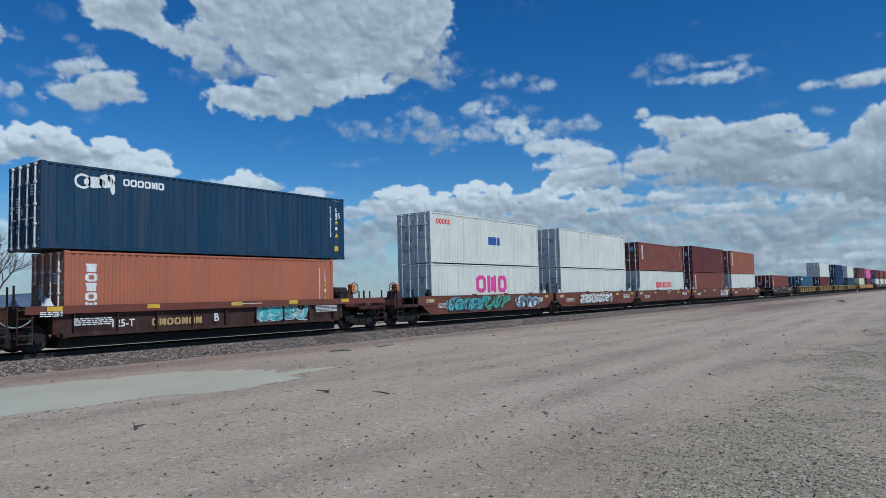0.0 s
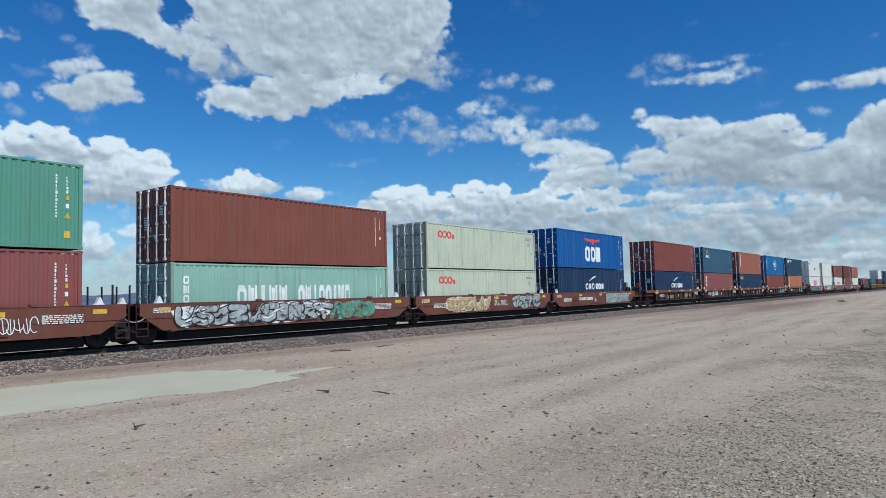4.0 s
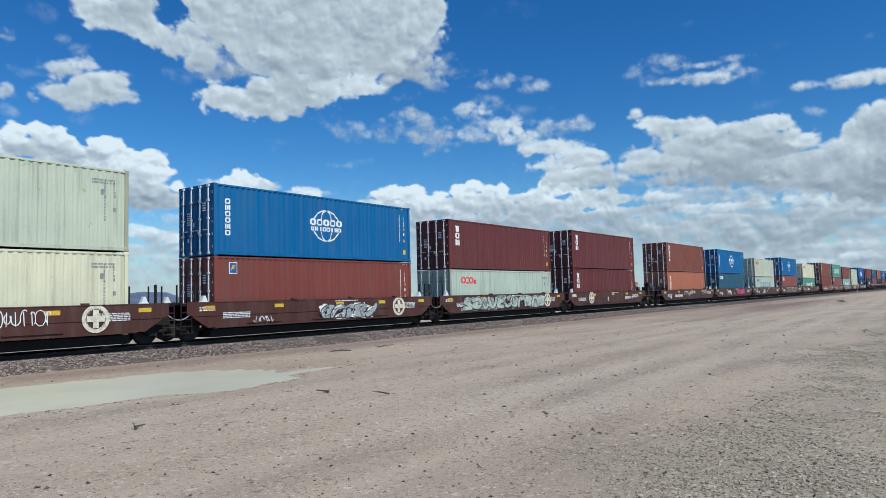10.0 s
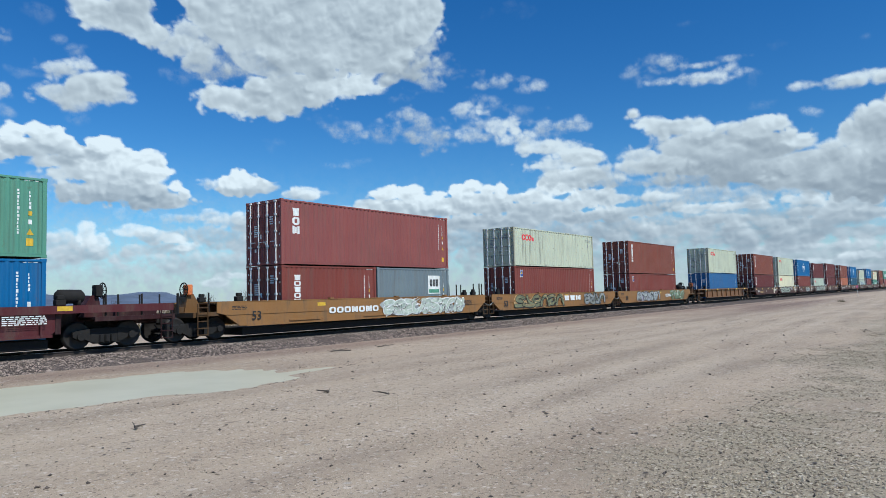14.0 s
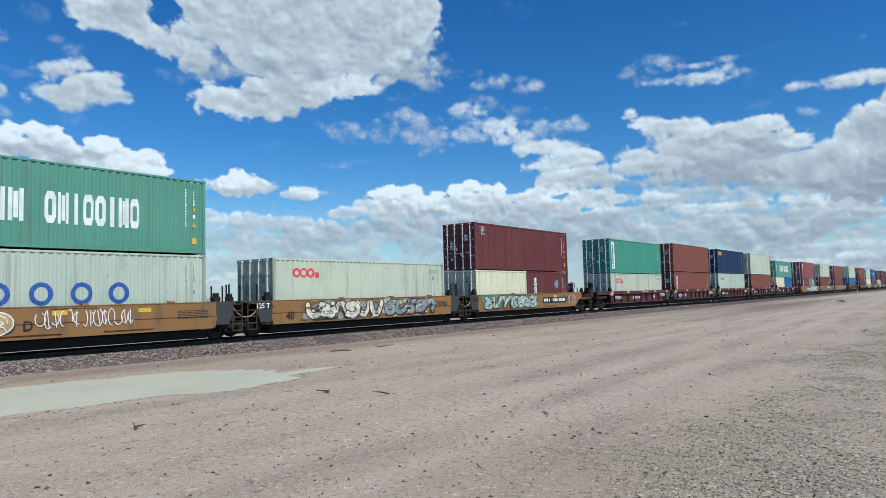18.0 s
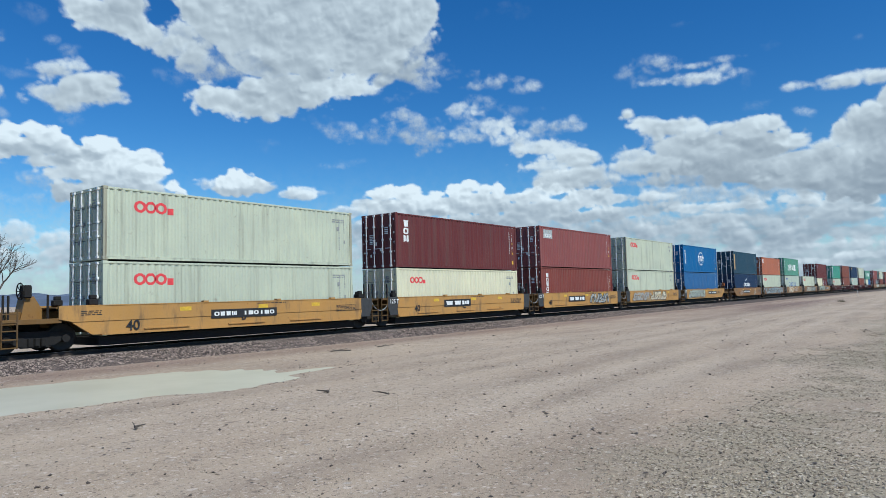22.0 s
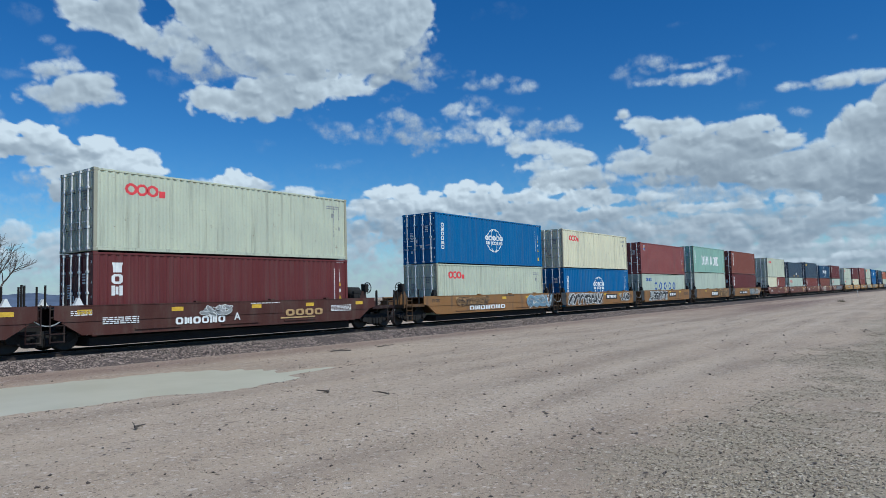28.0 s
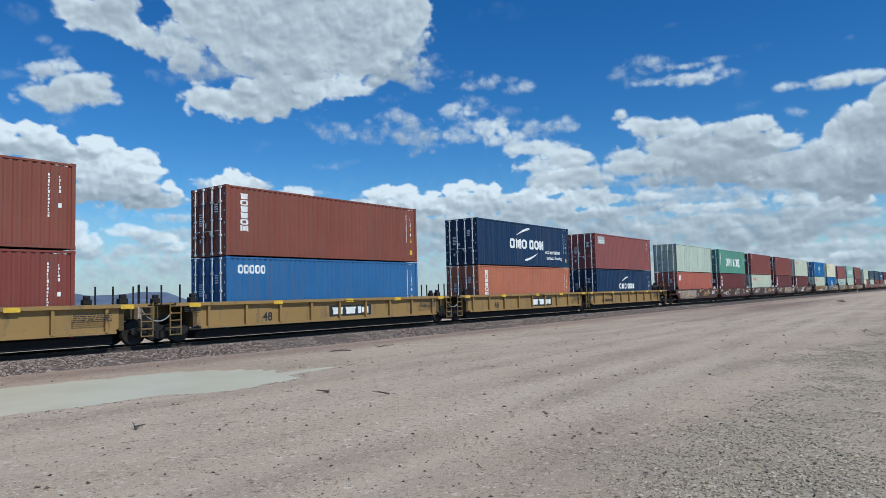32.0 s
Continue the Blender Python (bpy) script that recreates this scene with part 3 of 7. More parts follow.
def cloud_layer(name, radius, puffs, haze, soft, material, label):
    """A far shell of sky that carries one layer of clouds."""
    az, el = np.arange(-6, 80.01, 0.11), np.arange(-0.6, 30.01, 0.085)
    A, E = np.meshgrid(az, el, indexing="ij")
    cover, light = cloud_fields(A, E, puffs, haze, soft)
    ar, er = np.radians(A), np.radians(E)
    v = radius * np.stack((np.cos(er) * np.cos(ar), np.cos(er) * np.sin(ar), np.sin(er)), -1).reshape(-1, 3)
    na, ne = A.shape
    idx = np.arange(na * ne).reshape(na, ne)
    f = np.stack((idx[:-1, :-1], idx[1:, :-1], idx[1:, 1:], idx[:-1, 1:]), -1)
    f = f[(cover[:-1, :-1] + cover[1:, :-1] + cover[1:, 1:] + cover[:-1, 1:]) > 0.004].reshape(-1, 4)
    mesh = bpy.data.meshes.new(name)
    mesh.from_pydata(v.tolist(), [], f.tolist())
    for key, values in (("cover", cover), ("light", light)):
        mesh.attributes.new(key, "FLOAT", "POINT").data.foreach_set("value", values.astype(np.float32).ravel())
    mesh.materials.append(material)
    ob = new(name, mesh)
    ob.location = EYE
    return tagged(ob, label, "clouds", kind="structure")


high_clouds = cloud_layer("backdrop_high_clouds", 4300, HIGH_BANKS, 0.0, 0.32, cloud_material("high_cloud", (0.66, 0.73, 0.80, 1), (0.20, 0.25, 0.32, 1)), "broken white and grey clouds in a deep blue sky")
low_clouds = cloud_layer("backdrop_low_clouds", 4400, LOW_BANKS, 0.85, 0.10, cloud_material("low_cloud", (0.75, 0.82, 0.89, 1), (0.21, 0.27, 0.35, 1)), "white cumulus clouds low over the horizon")


# ---- ground ----
def spread(lo, hi, step, far, grow=1.28):
    """Coordinates at an even step between lo and hi that widen out to far on both sides."""
    mid = list(np.arange(lo, hi + step / 2, step))
    for sign, start in ((-1, lo), (1, hi)):
        d, p, more = step, start, []
        while abs(p) < far:
            d *= grow
            p += sign * d
            more.append(p)
        mid = more[::-1] + mid if sign < 0 else mid + more
    return np.array(mid)


def pool(x, y):
    """How far inside the puddle's basin a point lies, 1 in the middle and below 0 outside."""
    a = 1 - np.sqrt(((x - 6.6) / 6.2) ** 2 + ((y - 16.25) / 2.3) ** 2)
    b = 1 - np.sqrt(((x - 1.0) / 5.5) ** 2 + ((y - 16.3) / 2.3) ** 2)
    c = 0.3 * (1 - np.sqrt(((x - 12.6) / 1.5) ** 2 + ((y - 14.65) / 0.34) ** 2))
    d = 1 - np.sqrt(((x - 10.0) / 2.5) ** 2 + ((y - 15.6) / 2.2) ** 2)
    return np.maximum(np.maximum(a, b), np.maximum(c, d)) + 0.12 * (lumps(x, y, 3, 1.1) - 0.5) + 0.14 * (lumps(x, y, 4, 0.3) - 0.5)


def ground_height(x, y):
    near = np.exp(-(np.hypot(x, y) / 180) ** 2)
    h = (0.022 * (lumps(x, y, 1, 3.5) - 0.5) + 0.012 * (lumps(x, y, 2, 0.9) - 0.5) + 0.07 * (lumps(x, y, 7, 14.0) - 0.5) * np.clip((x - 18) / 20, 0, 1)) * near
    for line, wide in ((5.2, 0.35), (7.0, 0.35), (9.6, 0.3), (11.2, 0.3)):
        h -= 0.012 * np.exp(-((y - line - 0.035 * (x - 10)) / wide) ** 2) * near
    h += 0.34 * np.exp(-((x - 96) / 14) ** 2 - ((y - 13.5) / 2.4) ** 2) * (0.6 + 0.8 * lumps(x, y, 9, 4.0))
    h += 0.3 * np.exp(-((x - 130) / 12) ** 2 - ((y - 11) / 2.5) ** 2)
    return h - 0.10 * np.clip(pool(x, y) + 0.25, 0, 0.6) - 0.25 * np.clip((np.hypot(x, y) - 150) / 400, 0, 1)


def gravel_line(x):
    """Where the gravelled strip beside the ruts begins."""
    return np.where(x < 8, 1.2 + 0.3 * x, 3.6 + 0.02 * (x - 8))


def ridges(x, y):
    """Low crests of loose grit thrown up between the wheel ruts."""
    total = np.zeros_like(x)
    for line, wide in ((8.2, 0.5), (6.1, 0.35), (4.3, 0.45), (12.4, 0.6), (10.3, 0.3)):
        total += np.exp(-((y - line - 0.03 * (x - 10) + 0.5 * (lumps(x, y, 25, 9.0) - 0.5)) / wide) ** 2) * np.clip(1.8 * lumps(x, y, 26, 3.1) - 0.35, 0, 1)
    return np.clip(total, 0, 1)


def make_ground():
    gx, gy = spread(-6, 42, 0.16, 4700), spread(-4, 23, 0.16, 4700)
    X, Y = np.meshgrid(gx, gy, indexing="ij")
    Z = ground_height(X, Y)
    nx, ny = X.shape
    idx = np.arange(nx * ny).reshape(nx, ny)
    f = np.stack((idx[:-1, :-1], idx[1:, :-1], idx[1:, 1:], idx[:-1, 1:]), -1).reshape(-1, 4)
    mesh = bpy.data.meshes.new("ground")
    mesh.from_pydata(np.stack((X, Y, Z), -1).reshape(-1, 3).tolist(), [], f.tolist())
    edge = gravel_line(X) + 1.6 * (lumps(X, Y, 5, 4.0) - 0.5) + 0.8 * (lumps(X, Y, 6, 1.0) - 0.5)
    gravel = np.clip((edge - Y) / 1.4, 0, 1) * (0.15 + 0.8 * np.clip(2.6 * (lumps(X, Y, 16, 1.3) * 0.6 + lumps(X, Y, 17, 0.4) * 0.4) - 0.8, 0, 1))
    track = np.zeros_like(X)
    for line, wide in ((5.2, 0.5), (7.0, 0.5), (9.6, 0.6), (11.2, 0.5), (13.4, 0.5)):
        track += np.exp(-((Y - line - 0.035 * (X - 10)) / wide) ** 2) * (0.3 + 0.6 * lumps(X, Y, 8, 6.0))
    heap = 1.2 * np.exp(-((X - 82) / 30) ** 2 - ((Y - 15.3) / 3.2) ** 2) * (0.4 + 0.9 * lumps(X, Y, 18, 2.0)) + 0.7 * np.exp(-((Y - 20.5) / 1.3) ** 2)
    mesh.attributes.new("heap", "FLOAT", "POINT").data.foreach_set("value", np.clip(heap, 0, 0.85).astype(np.float32).ravel())
    mesh.attributes.new("ridge", "FLOAT", "POINT").data.foreach_set("value", (0.26 * ridges(X, Y)).astype(np.float32).ravel())
    mesh.attributes.new("gravel", "FLOAT", "POINT").data.foreach_set("value", gravel.astype(np.float32).ravel())
    mesh.attributes.new("track", "FLOAT", "POINT").data.foreach_set("value", np.clip(0.6 * track, 0, 0.7).astype(np.float32).ravel())
    mesh.polygons.foreach_set("use_smooth", np.ones(len(mesh.polygons), bool))
    mesh.materials.append(ground_material())
    return tagged(new("ground", mesh), "dry pinkish-grey dirt and gravel with wheel ruts", "ground", kind="structure")


def rocks(name, xs, ys, zs, sizes, material, label, seed=1):
    """Many small angular stones, joined."""
    rng = np.random.RandomState(seed)
    base = np.array([(1, 0, 0), (-1, 0, 0), (0, 1, 0), (0, -1, 0), (0, 0, 1), (0, 0, -1)], float)
    faces = np.array([(0, 2, 4), (2, 1, 4), (1, 3, 4), (3, 0, 4), (2, 0, 5), (1, 2, 5), (3, 1, 5), (0, 3, 5)])
    n = len(xs)
    v = base[None] * (0.6 + 0.7 * rng.rand(n, 6, 1)) + 0.25 * rng.randn(n, 6, 3)
    a = rng.rand(n) * 6.283
    c, s = np.cos(a)[:, None], np.sin(a)[:, None]
    v = np.stack((v[..., 0] * c - v[..., 1] * s, v[..., 0] * s + v[..., 1] * c, 0.5 * v[..., 2]), -1)
    v = v * sizes[:, None, None] + np.stack((xs, ys, zs), -1)[:, None]
    f = faces[None] + 6 * np.arange(n)[:, None, None]
    mesh = bpy.data.meshes.new(name)
    mesh.from_pydata(v.reshape(-1, 3).tolist(), [], f.reshape(-1, 3).tolist())
    mesh.materials.append(material)
    return tagged(new(name, mesh), label, "stones", kind="stuff")


# ---- railway ----
TRACK_Y, RAIL_Z = 24.90, 0.41
STONE_PINK = pebbles("crushed_ballast_stone", srgb(58, 47, 42), srgb(196, 174, 158), 1.6)
STONE_GREY = pebbles("field_stone", srgb(116, 100, 82), srgb(208, 191, 165), 0.9)


def make_track():
    # ballast bed: a low bank with sloping shoulders
    def bank(y):
        d = np.abs(y - TRACK_Y)
        return np.where(d < 1.75, 0.24, np.clip(0.24 - (d - 1.75) * 0.17, -0.3, 0.24))
    xs, ys = spread(-20, 60, 0.5, 2600, 1.2), np.arange(TRACK_Y - 4.6, TRACK_Y + 4.61, 0.2)
    X, Y = np.meshgrid(xs, ys, indexing="ij")
    Z = bank(Y) + 0.05 * (lumps(X, Y, 12, 0.5) - 0.5) + 0.05 * (lumps(X, Y, 13, 2.2) - 0.5)
    nx, ny = X.shape
    idx = np.arange(nx * ny).reshape(nx, ny)
    f = np.stack((idx[:-1, :-1], idx[1:, :-1], idx[1:, 1:], idx[:-1, 1:]), -1).reshape(-1, 4)
    mesh = bpy.data.meshes.new("ballast_bed")
    mesh.from_pydata(np.stack((X, Y, Z), -1).reshape(-1, 3).tolist(), [], f.tolist())
    # shade under the train, painted into the ballast colour between the rails
    under_shade = np.clip((1.25 - np.abs(Y - TRACK_Y)) / 0.35 + 0.5 * (lumps(X, Y, 19, 0.8) - 0.5), 0, 0.9)
    mesh.attributes.new("oil", "FLOAT", "POINT").data.foreach_set("value", under_shade.astype(np.float32).ravel())
    m, t, b = fresh("ballast_fines", 0.95)
    co = t.nodes.new("ShaderNodeTexCoord").outputs["Object"]
    vor = node(t, "ShaderNodeTexVoronoi", Scale=16.0)
    t.links.new(co, vor.inputs["Vector"])
    c = mixer(t, ramp(t, noise_of(t, co, 5, 5), 0.3, 0.7), srgb(96, 82, 74), srgb(136, 119, 108))
    c = mixer(t, ramp(t, vor.outputs["Distance"], 0.1, 0.5, 0, 0.6), c, srgb(52, 44, 41))
    # mixes that painted shade in as a near-black brown
    oil = t.nodes.new("ShaderNodeAttribute")
    oil.attribute_name = "oil"
    c = mixer(t, oil.outputs["Fac"], c, srgb(44, 37, 34))
    t.links.new(c, b.inputs["Base Color"])
    bumped(t, b, vor.outputs["Distance"], 0.8, 0.04)
    mesh.materials.append(m)
    tagged(new("ballast_bed", mesh), "low bank of pinkish crushed stone under the rails", "ballast", kind="structure")
    rng = np.random.RandomState(5)
    n = 52000
    x = 4 + 76 * rng.rand(n) ** 1.5
    y = TRACK_Y - 1.05 - 2.65 * rng.rand(n)
    rocks("ballast_stones", x, y, bank(y) + 0.012, 0.022 + 0.03 * rng.rand(n), STONE_PINK, "loose pinkish-grey crushed ballast stones", 6)
    # rails with head, web and foot
    rail_outline = [(-0.07, 0), (0.07, 0), (0.07, 0.015), (0.012, 0.035), (0.012, 0.13), (0.036, 0.14), (0.036, 0.165), (0.028, 0.172),
                    (-0.028, 0.172), (-0.036, 0.165), (-0.036, 0.14), (-0.012, 0.13), (-0.012, 0.035), (-0.07, 0.015)]
    for side in (-0.755, 0.755):
        bm = bmesh.new()
        rings = [[bm.verts.new((x, TRACK_Y + side + y, RAIL_Z - 0.172 + z)) for y, z in rail_outline] for x in (-400, 0, 100, 2400)]
        k = len(rail_outline)
        for a, b in zip(rings, rings[1:]):
            for i in range(k):
                f = bm.faces.new((a[i], b[i], b[(i + 1) % k], a[(i + 1) % k]))
                f.material_index = 1 if i in (6, 7, 8) else 0
        mesh = shared("rail", bm, RAILSIDE)
        mesh.materials.append(RAILTOP)
        tagged(new("rail", mesh), "steel running rail with a worn bright head", "rail", "rails of the track", "structure")
    tie = shared("sleeper", bevelled(boxes((-0.115, 0.115, -1.3, 1.3, -0.2, 0)), 0.012), plain("weathered_sleeper_timber", (0.10, 0.08, 0.065, 1), 0.9))
    for i in range(150):
        s = new("sleeper", tie)
        s.location = (2 + 0.56 * i, TRACK_Y, RAIL_Z - 0.174)
        tagged(s, "weathered grey timber sleeper bedded in ballast", "sleeper", "sleepers of the track")


make_ground()
make_track()


def make_puddle():
    gx, gy = np.arange(-6, 17.01, 0.12), np.arange(12, 20.01, 0.12)
    X, Y = np.meshgrid(gx, gy, indexing="ij")
    keep = pool(X, Y) > -0.35
    idx = np.arange(X.size).reshape(X.shape)
    ok = keep[:-1, :-1] & keep[1:, :-1] & keep[1:, 1:] & keep[:-1, 1:]
    f = np.stack((idx[:-1, :-1], idx[1:, :-1], idx[1:, 1:], idx[:-1, 1:]), -1)[ok]
    mesh = bpy.data.meshes.new("puddle")
    mesh.from_pydata(np.stack((X, Y, 0 * X - 0.020), -1).reshape(-1, 3).tolist(), [], f.tolist())
    m, t, b = fresh("milky_puddle_water", 0.42)
    co = t.nodes.new("ShaderNodeTexCoord").outputs["Object"]
    c = mixer(t, ramp(t, noise_of(t, co, 0.5, 3), 0.3, 0.7), srgb(196, 189, 163), srgb(206, 199, 174))
    t.links.new(c, b.inputs["Base Color"])
    b.inputs["Specular IOR Level"].default_value = 0.25
    bumped(t, b, noise_of(t, co, 9, 2), 0.05, 0.01)
    mesh.materials.append(m)
    tagged(new("puddle", mesh), "shallow milky grey puddle of muddy water", "puddle", kind="structure")


make_puddle()


# ---- containers ----
PITCH_X, DEPTH, SIDE_Y = 0.278, 0.036, -1.207
PAINTS = {"brown": srgb(124, 68, 55), "rust": srgb(150, 88, 67), "orange": srgb(172, 102, 76), "maroon": srgb(98, 43, 43), "red": srgb(122, 60, 52), "rose": srgb(134, 74, 71),
          "mint": srgb(188, 193, 172), "cream": srgb(214, 209, 180), "white": srgb(212, 212, 202), "pale": srgb(180, 190, 174), "blue": srgb(0, 94, 148), "navy": srgb(12, 44, 77),
          "royal": srgb(0, 80, 146), "teal": srgb(88, 142, 122), "sea": srgb(68, 140, 120), "jade": srgb(140, 176, 160), "steel": srgb(44, 84, 106), "slate": srgb(56, 72, 88),
          "ink": srgb(32, 66, 84), "denim": srgb(44, 97, 146), "grey": srgb(112, 124, 130), "pink": srgb(226, 96, 160), "salmon": srgb(168, 92, 75), "midnight": srgb(21, 56, 82), "petrol": srgb(26, 66, 96)}
NAMES = {"brown": "red-brown", "rust": "rust-brown", "orange": "faded orange", "maroon": "dark maroon", "red": "dull red", "rose": "faded rose-red", "mint": "pale grey-green",
         "cream": "cream", "white": "white", "pale": "pale mint-white", "blue": "bright blue", "navy": "navy blue", "royal": "royal blue", "teal": "teal green", "sea": "sea green",
         "jade": "pale jade green", "steel": "steel blue", "slate": "slate grey", "ink": "dark blue-green", "denim": "faded blue", "grey": "grey", "pink": "bright pink",
         "salmon": "salmon red", "midnight": "dark blue", "petrol": "dark petrol blue"}
LENGTHS = {40: 12.192, 45: 13.716, 20: 6.058}
TALL, LOW = 2.896, 2.591


def wave(x, L):
    """Depth of the corrugated side at x along a container of length L."""
    x0, x1 = -L / 2 + 0.14, L / 2 - 0.14
    if x <= x0 or x >= x1:
        return SIDE_Y
    u = (x - x0) % PITCH_X
    if u < 0.072:
        return SIDE_Y
    if u < 0.140:
        return SIDE_Y + DEPTH * (u - 0.072) / 0.068
    if u < 0.210:
        return SIDE_Y + DEPTH
    return SIDE_Y + DEPTH * (1 - (u - 0.210) / 0.068)


def creases(L):
    x0, x1 = -L / 2 + 0.14, L / 2 - 0.14
    xs = []
    for i in range(int((x1 - x0) / PITCH_X) + 1):
        xs += [x0 + i * PITCH_X + d for d in (0, 0.072, 0.140, 0.210)]
    return [x for x in xs if x < x1]


MESHES = {}


def container_meshes(size, H):
    key = (size, H)
    if key in MESHES:
        return MESHES[key]
    L = LENGTHS[size]
    out = {}
    bm = bmesh.new()
    xs = [-L / 2 + 0.08] + creases(L) + [L / 2 - 0.08]
    lo = [bm.verts.new((x, wave(x, L), 0.13)) for x in xs]
    hi = [bm.verts.new((x, wave(x, L), H - 0.09)) for x in xs]
    for i in range(len(xs) - 1):
        bm.faces.new((lo[i], lo[i + 1], hi[i + 1], hi[i]))
    out["side_panel"] = shared("side_panel", bm, COAT)
    bm = boxes((-L / 2 + 0.05, L / 2 - 0.05, -1.17, 1.17, H - 0.045, H - 0.026))
    for i in range(int(L / 0.5)):
        box(bm, -L / 2 + 0.3 + 0.5 * i, -L / 2 + 0.5 + 0.5 * i, -1.1, 1.1, H - 0.026, H - 0.012)
    out["roof"] = shared("roof", bm, COAT)
    out["floor"] = shared("floor", boxes((-L / 2 + 0.05, L / 2 - 0.05, -1.15, 1.15, 0.02, 0.13)), DARK)
    bm = bmesh.new()
    for i in range(9):
        y = -1.1 + 0.2444 * i
        box(bm, L / 2 - 0.10, L / 2 - (0.04 if i % 2 else 0.02), y, y + 0.2444, 0.1, H - 0.08)
    out["end_wall"] = shared("end_wall", bm, COAT)
    out["top_rail"] = shared("top_rail", bevelled(boxes((-L / 2 + 0.1, L / 2 - 0.1, -1.216, -1.15, H - 0.095, H - 0.022)), 0.008), COAT)
    out["bottom_rail"] = shared("bottom_rail", boxes((-L / 2 + 0.1, L / 2 - 0.1, -1.212, -1.16, 0.034, 0.135), (-L / 2 + 0.1, L / 2 - 0.1, -1.217, -1.19, 0.12, 0.15)), COAT)
    bm = bevelled(boxes((-L / 2 + 0.012, -L / 2 + 0.15, -1.214, -1.10, 0.1, H - 0.1)), 0.012)
    for z in (0, H - 0.118):
        c = bmesh.new()
        box(c, -L / 2, -L / 2 + 0.178, -1.219, -1.057, z, z + 0.118)
        bevelled(c, 0.012)
        tmp = bpy.data.meshes.new("casting")
        c.to_mesh(tmp)
        c.free()
        bm.from_mesh(tmp)
        bpy.data.meshes.remove(tmp)
        box(bm, -L / 2 + 0.05, -L / 2 + 0.13, -1.2215, -1.20, z + 0.035, z + 0.085)
    out["corner_post"] = shared("corner_post", bm, COAT)
    out["door_header"] = shared("door_header", bevelled(boxes((-L / 2 + 0.02, -L / 2 + 0.10, -1.1, 1.1, H - 0.12, H - 0.005)), 0.01), COAT)
    out["door_sill"] = shared("door_sill", bevelled(boxes((-L / 2 + 0.02, -L / 2 + 0.12, -1.1, 1.1, 0.01, 0.13)), 0.01), COAT)
    # one leaf of the door, with pressed panels between its rails
    bm = boxes((-L / 2 + 0.05, -L / 2 + 0.08, -1.09, -0.005, 0.14, H - 0.13))
    zs = [0.14 + (H - 0.27) * k / 4 for k in range(5)]
    for z0, z1 in zip(zs, zs[1:]):
        for y0, y1 in ((-1.03, -0.72), (-0.38, -0.07)):
            box(bm, -L / 2 + 0.028, -L / 2 + 0.05, y0, y1, z0 + 0.08, z1 - 0.05)
    for y in (-1.09, -0.045):
        box(bm, -L / 2 + 0.024, -L / 2 + 0.05, y, y + 0.04, 0.14, H - 0.13)
    for z in (0.14, H - 0.18):
        box(bm, -L / 2 + 0.026, -L / 2 + 0.05, -1.05, -0.045, z, z + 0.05)
    n_paint = len(bm.faces)
    for y0, y1 in ((-1.10, -1.085), (-0.012, 0.002)):
        box(bm, -L / 2 + 0.036, -L / 2 + 0.052, y0, y1, 0.14, H - 0.13)
    for z in (0.13, H - 0.145, *zs[1:-1]):
        box(bm, -L / 2 + 0.038, -L / 2 + 0.052, -1.09, -0.005, z, z + 0.014)
    bm.faces.ensure_lookup_table()
    for f in bm.faces[n_paint:]:
        f.material_index = 1
    out["door"] = shared("door", bm, COAT)
    out["door"].materials.append(GASKET)
    bm = tube(bmesh.new(), (0, 0, 0.04), (0, 0, H - 0.04), 0.03, n=8)
    for z in (0.07, H - 0.12, 0.8, H * 0.5, H * 0.75):
        box(bm, -0.04, 0.04, -0.06, 0.06, z, z + 0.08)
    box(bm, -0.035, -0.015, -0.02, 0.34, 1.02, 1.055)
    out["lock_rod"] = shared("lock_rod", bm, STEEL)
    out["identification_stencil"] = shared("identification_stencil", id_marks(L, H), WHITE)
    MESHES[key] = out
    return out


def drape(bm, L, lift=0.004):
    """Lays flat lettering in (x, z) on the corrugated side."""
    if not bm.verts:
        return bm
    x0, x1 = min(v.co.x for v in bm.verts), max(v.co.x for v in bm.verts)
    for x in creases(L):
        if x0 < x < x1:
            bmesh.ops.bisect_plane(bm, geom=list(bm.verts) + list(bm.edges) + list(bm.faces), plane_co=(x, 0, 0), plane_no=(1, 0, 0))
    for v in bm.verts:
        v.co.y = wave(v.co.x, L) - lift
    return bm


def rect(bm, x0, x1, z0, z1):
    bm.faces.new([bm.verts.new((x, 0, z)) for x, z in ((x0, z0), (x1, z0), (x1, z1), (x0, z1))])


def ring(bm, x, z, rx, rz, w, n=28, a0=0.0, a1=2 * math.pi):
    pts = []
    for i in range(n + 1):
        a = a0 + (a1 - a0) * i / n
        pts.append((bm.verts.new((x + rx * math.cos(a), 0, z + rz * math.sin(a))), bm.verts.new((x + (rx - w) * math.cos(a), 0, z + (rz - w) * math.sin(a)))))
    for p, q in zip(pts, pts[1:]):
        bm.faces.new((p[0], q[0], q[1], p[1]))


def disc(bm, x, z, rx, rz=None, n=18):
    rz = rx if rz is None else rz
    bm.faces.new([bm.verts.new((x + rx * math.cos(2 * math.pi * i / n), 0, z + rz * math.sin(2 * math.pi * i / n))) for i in range(n)])


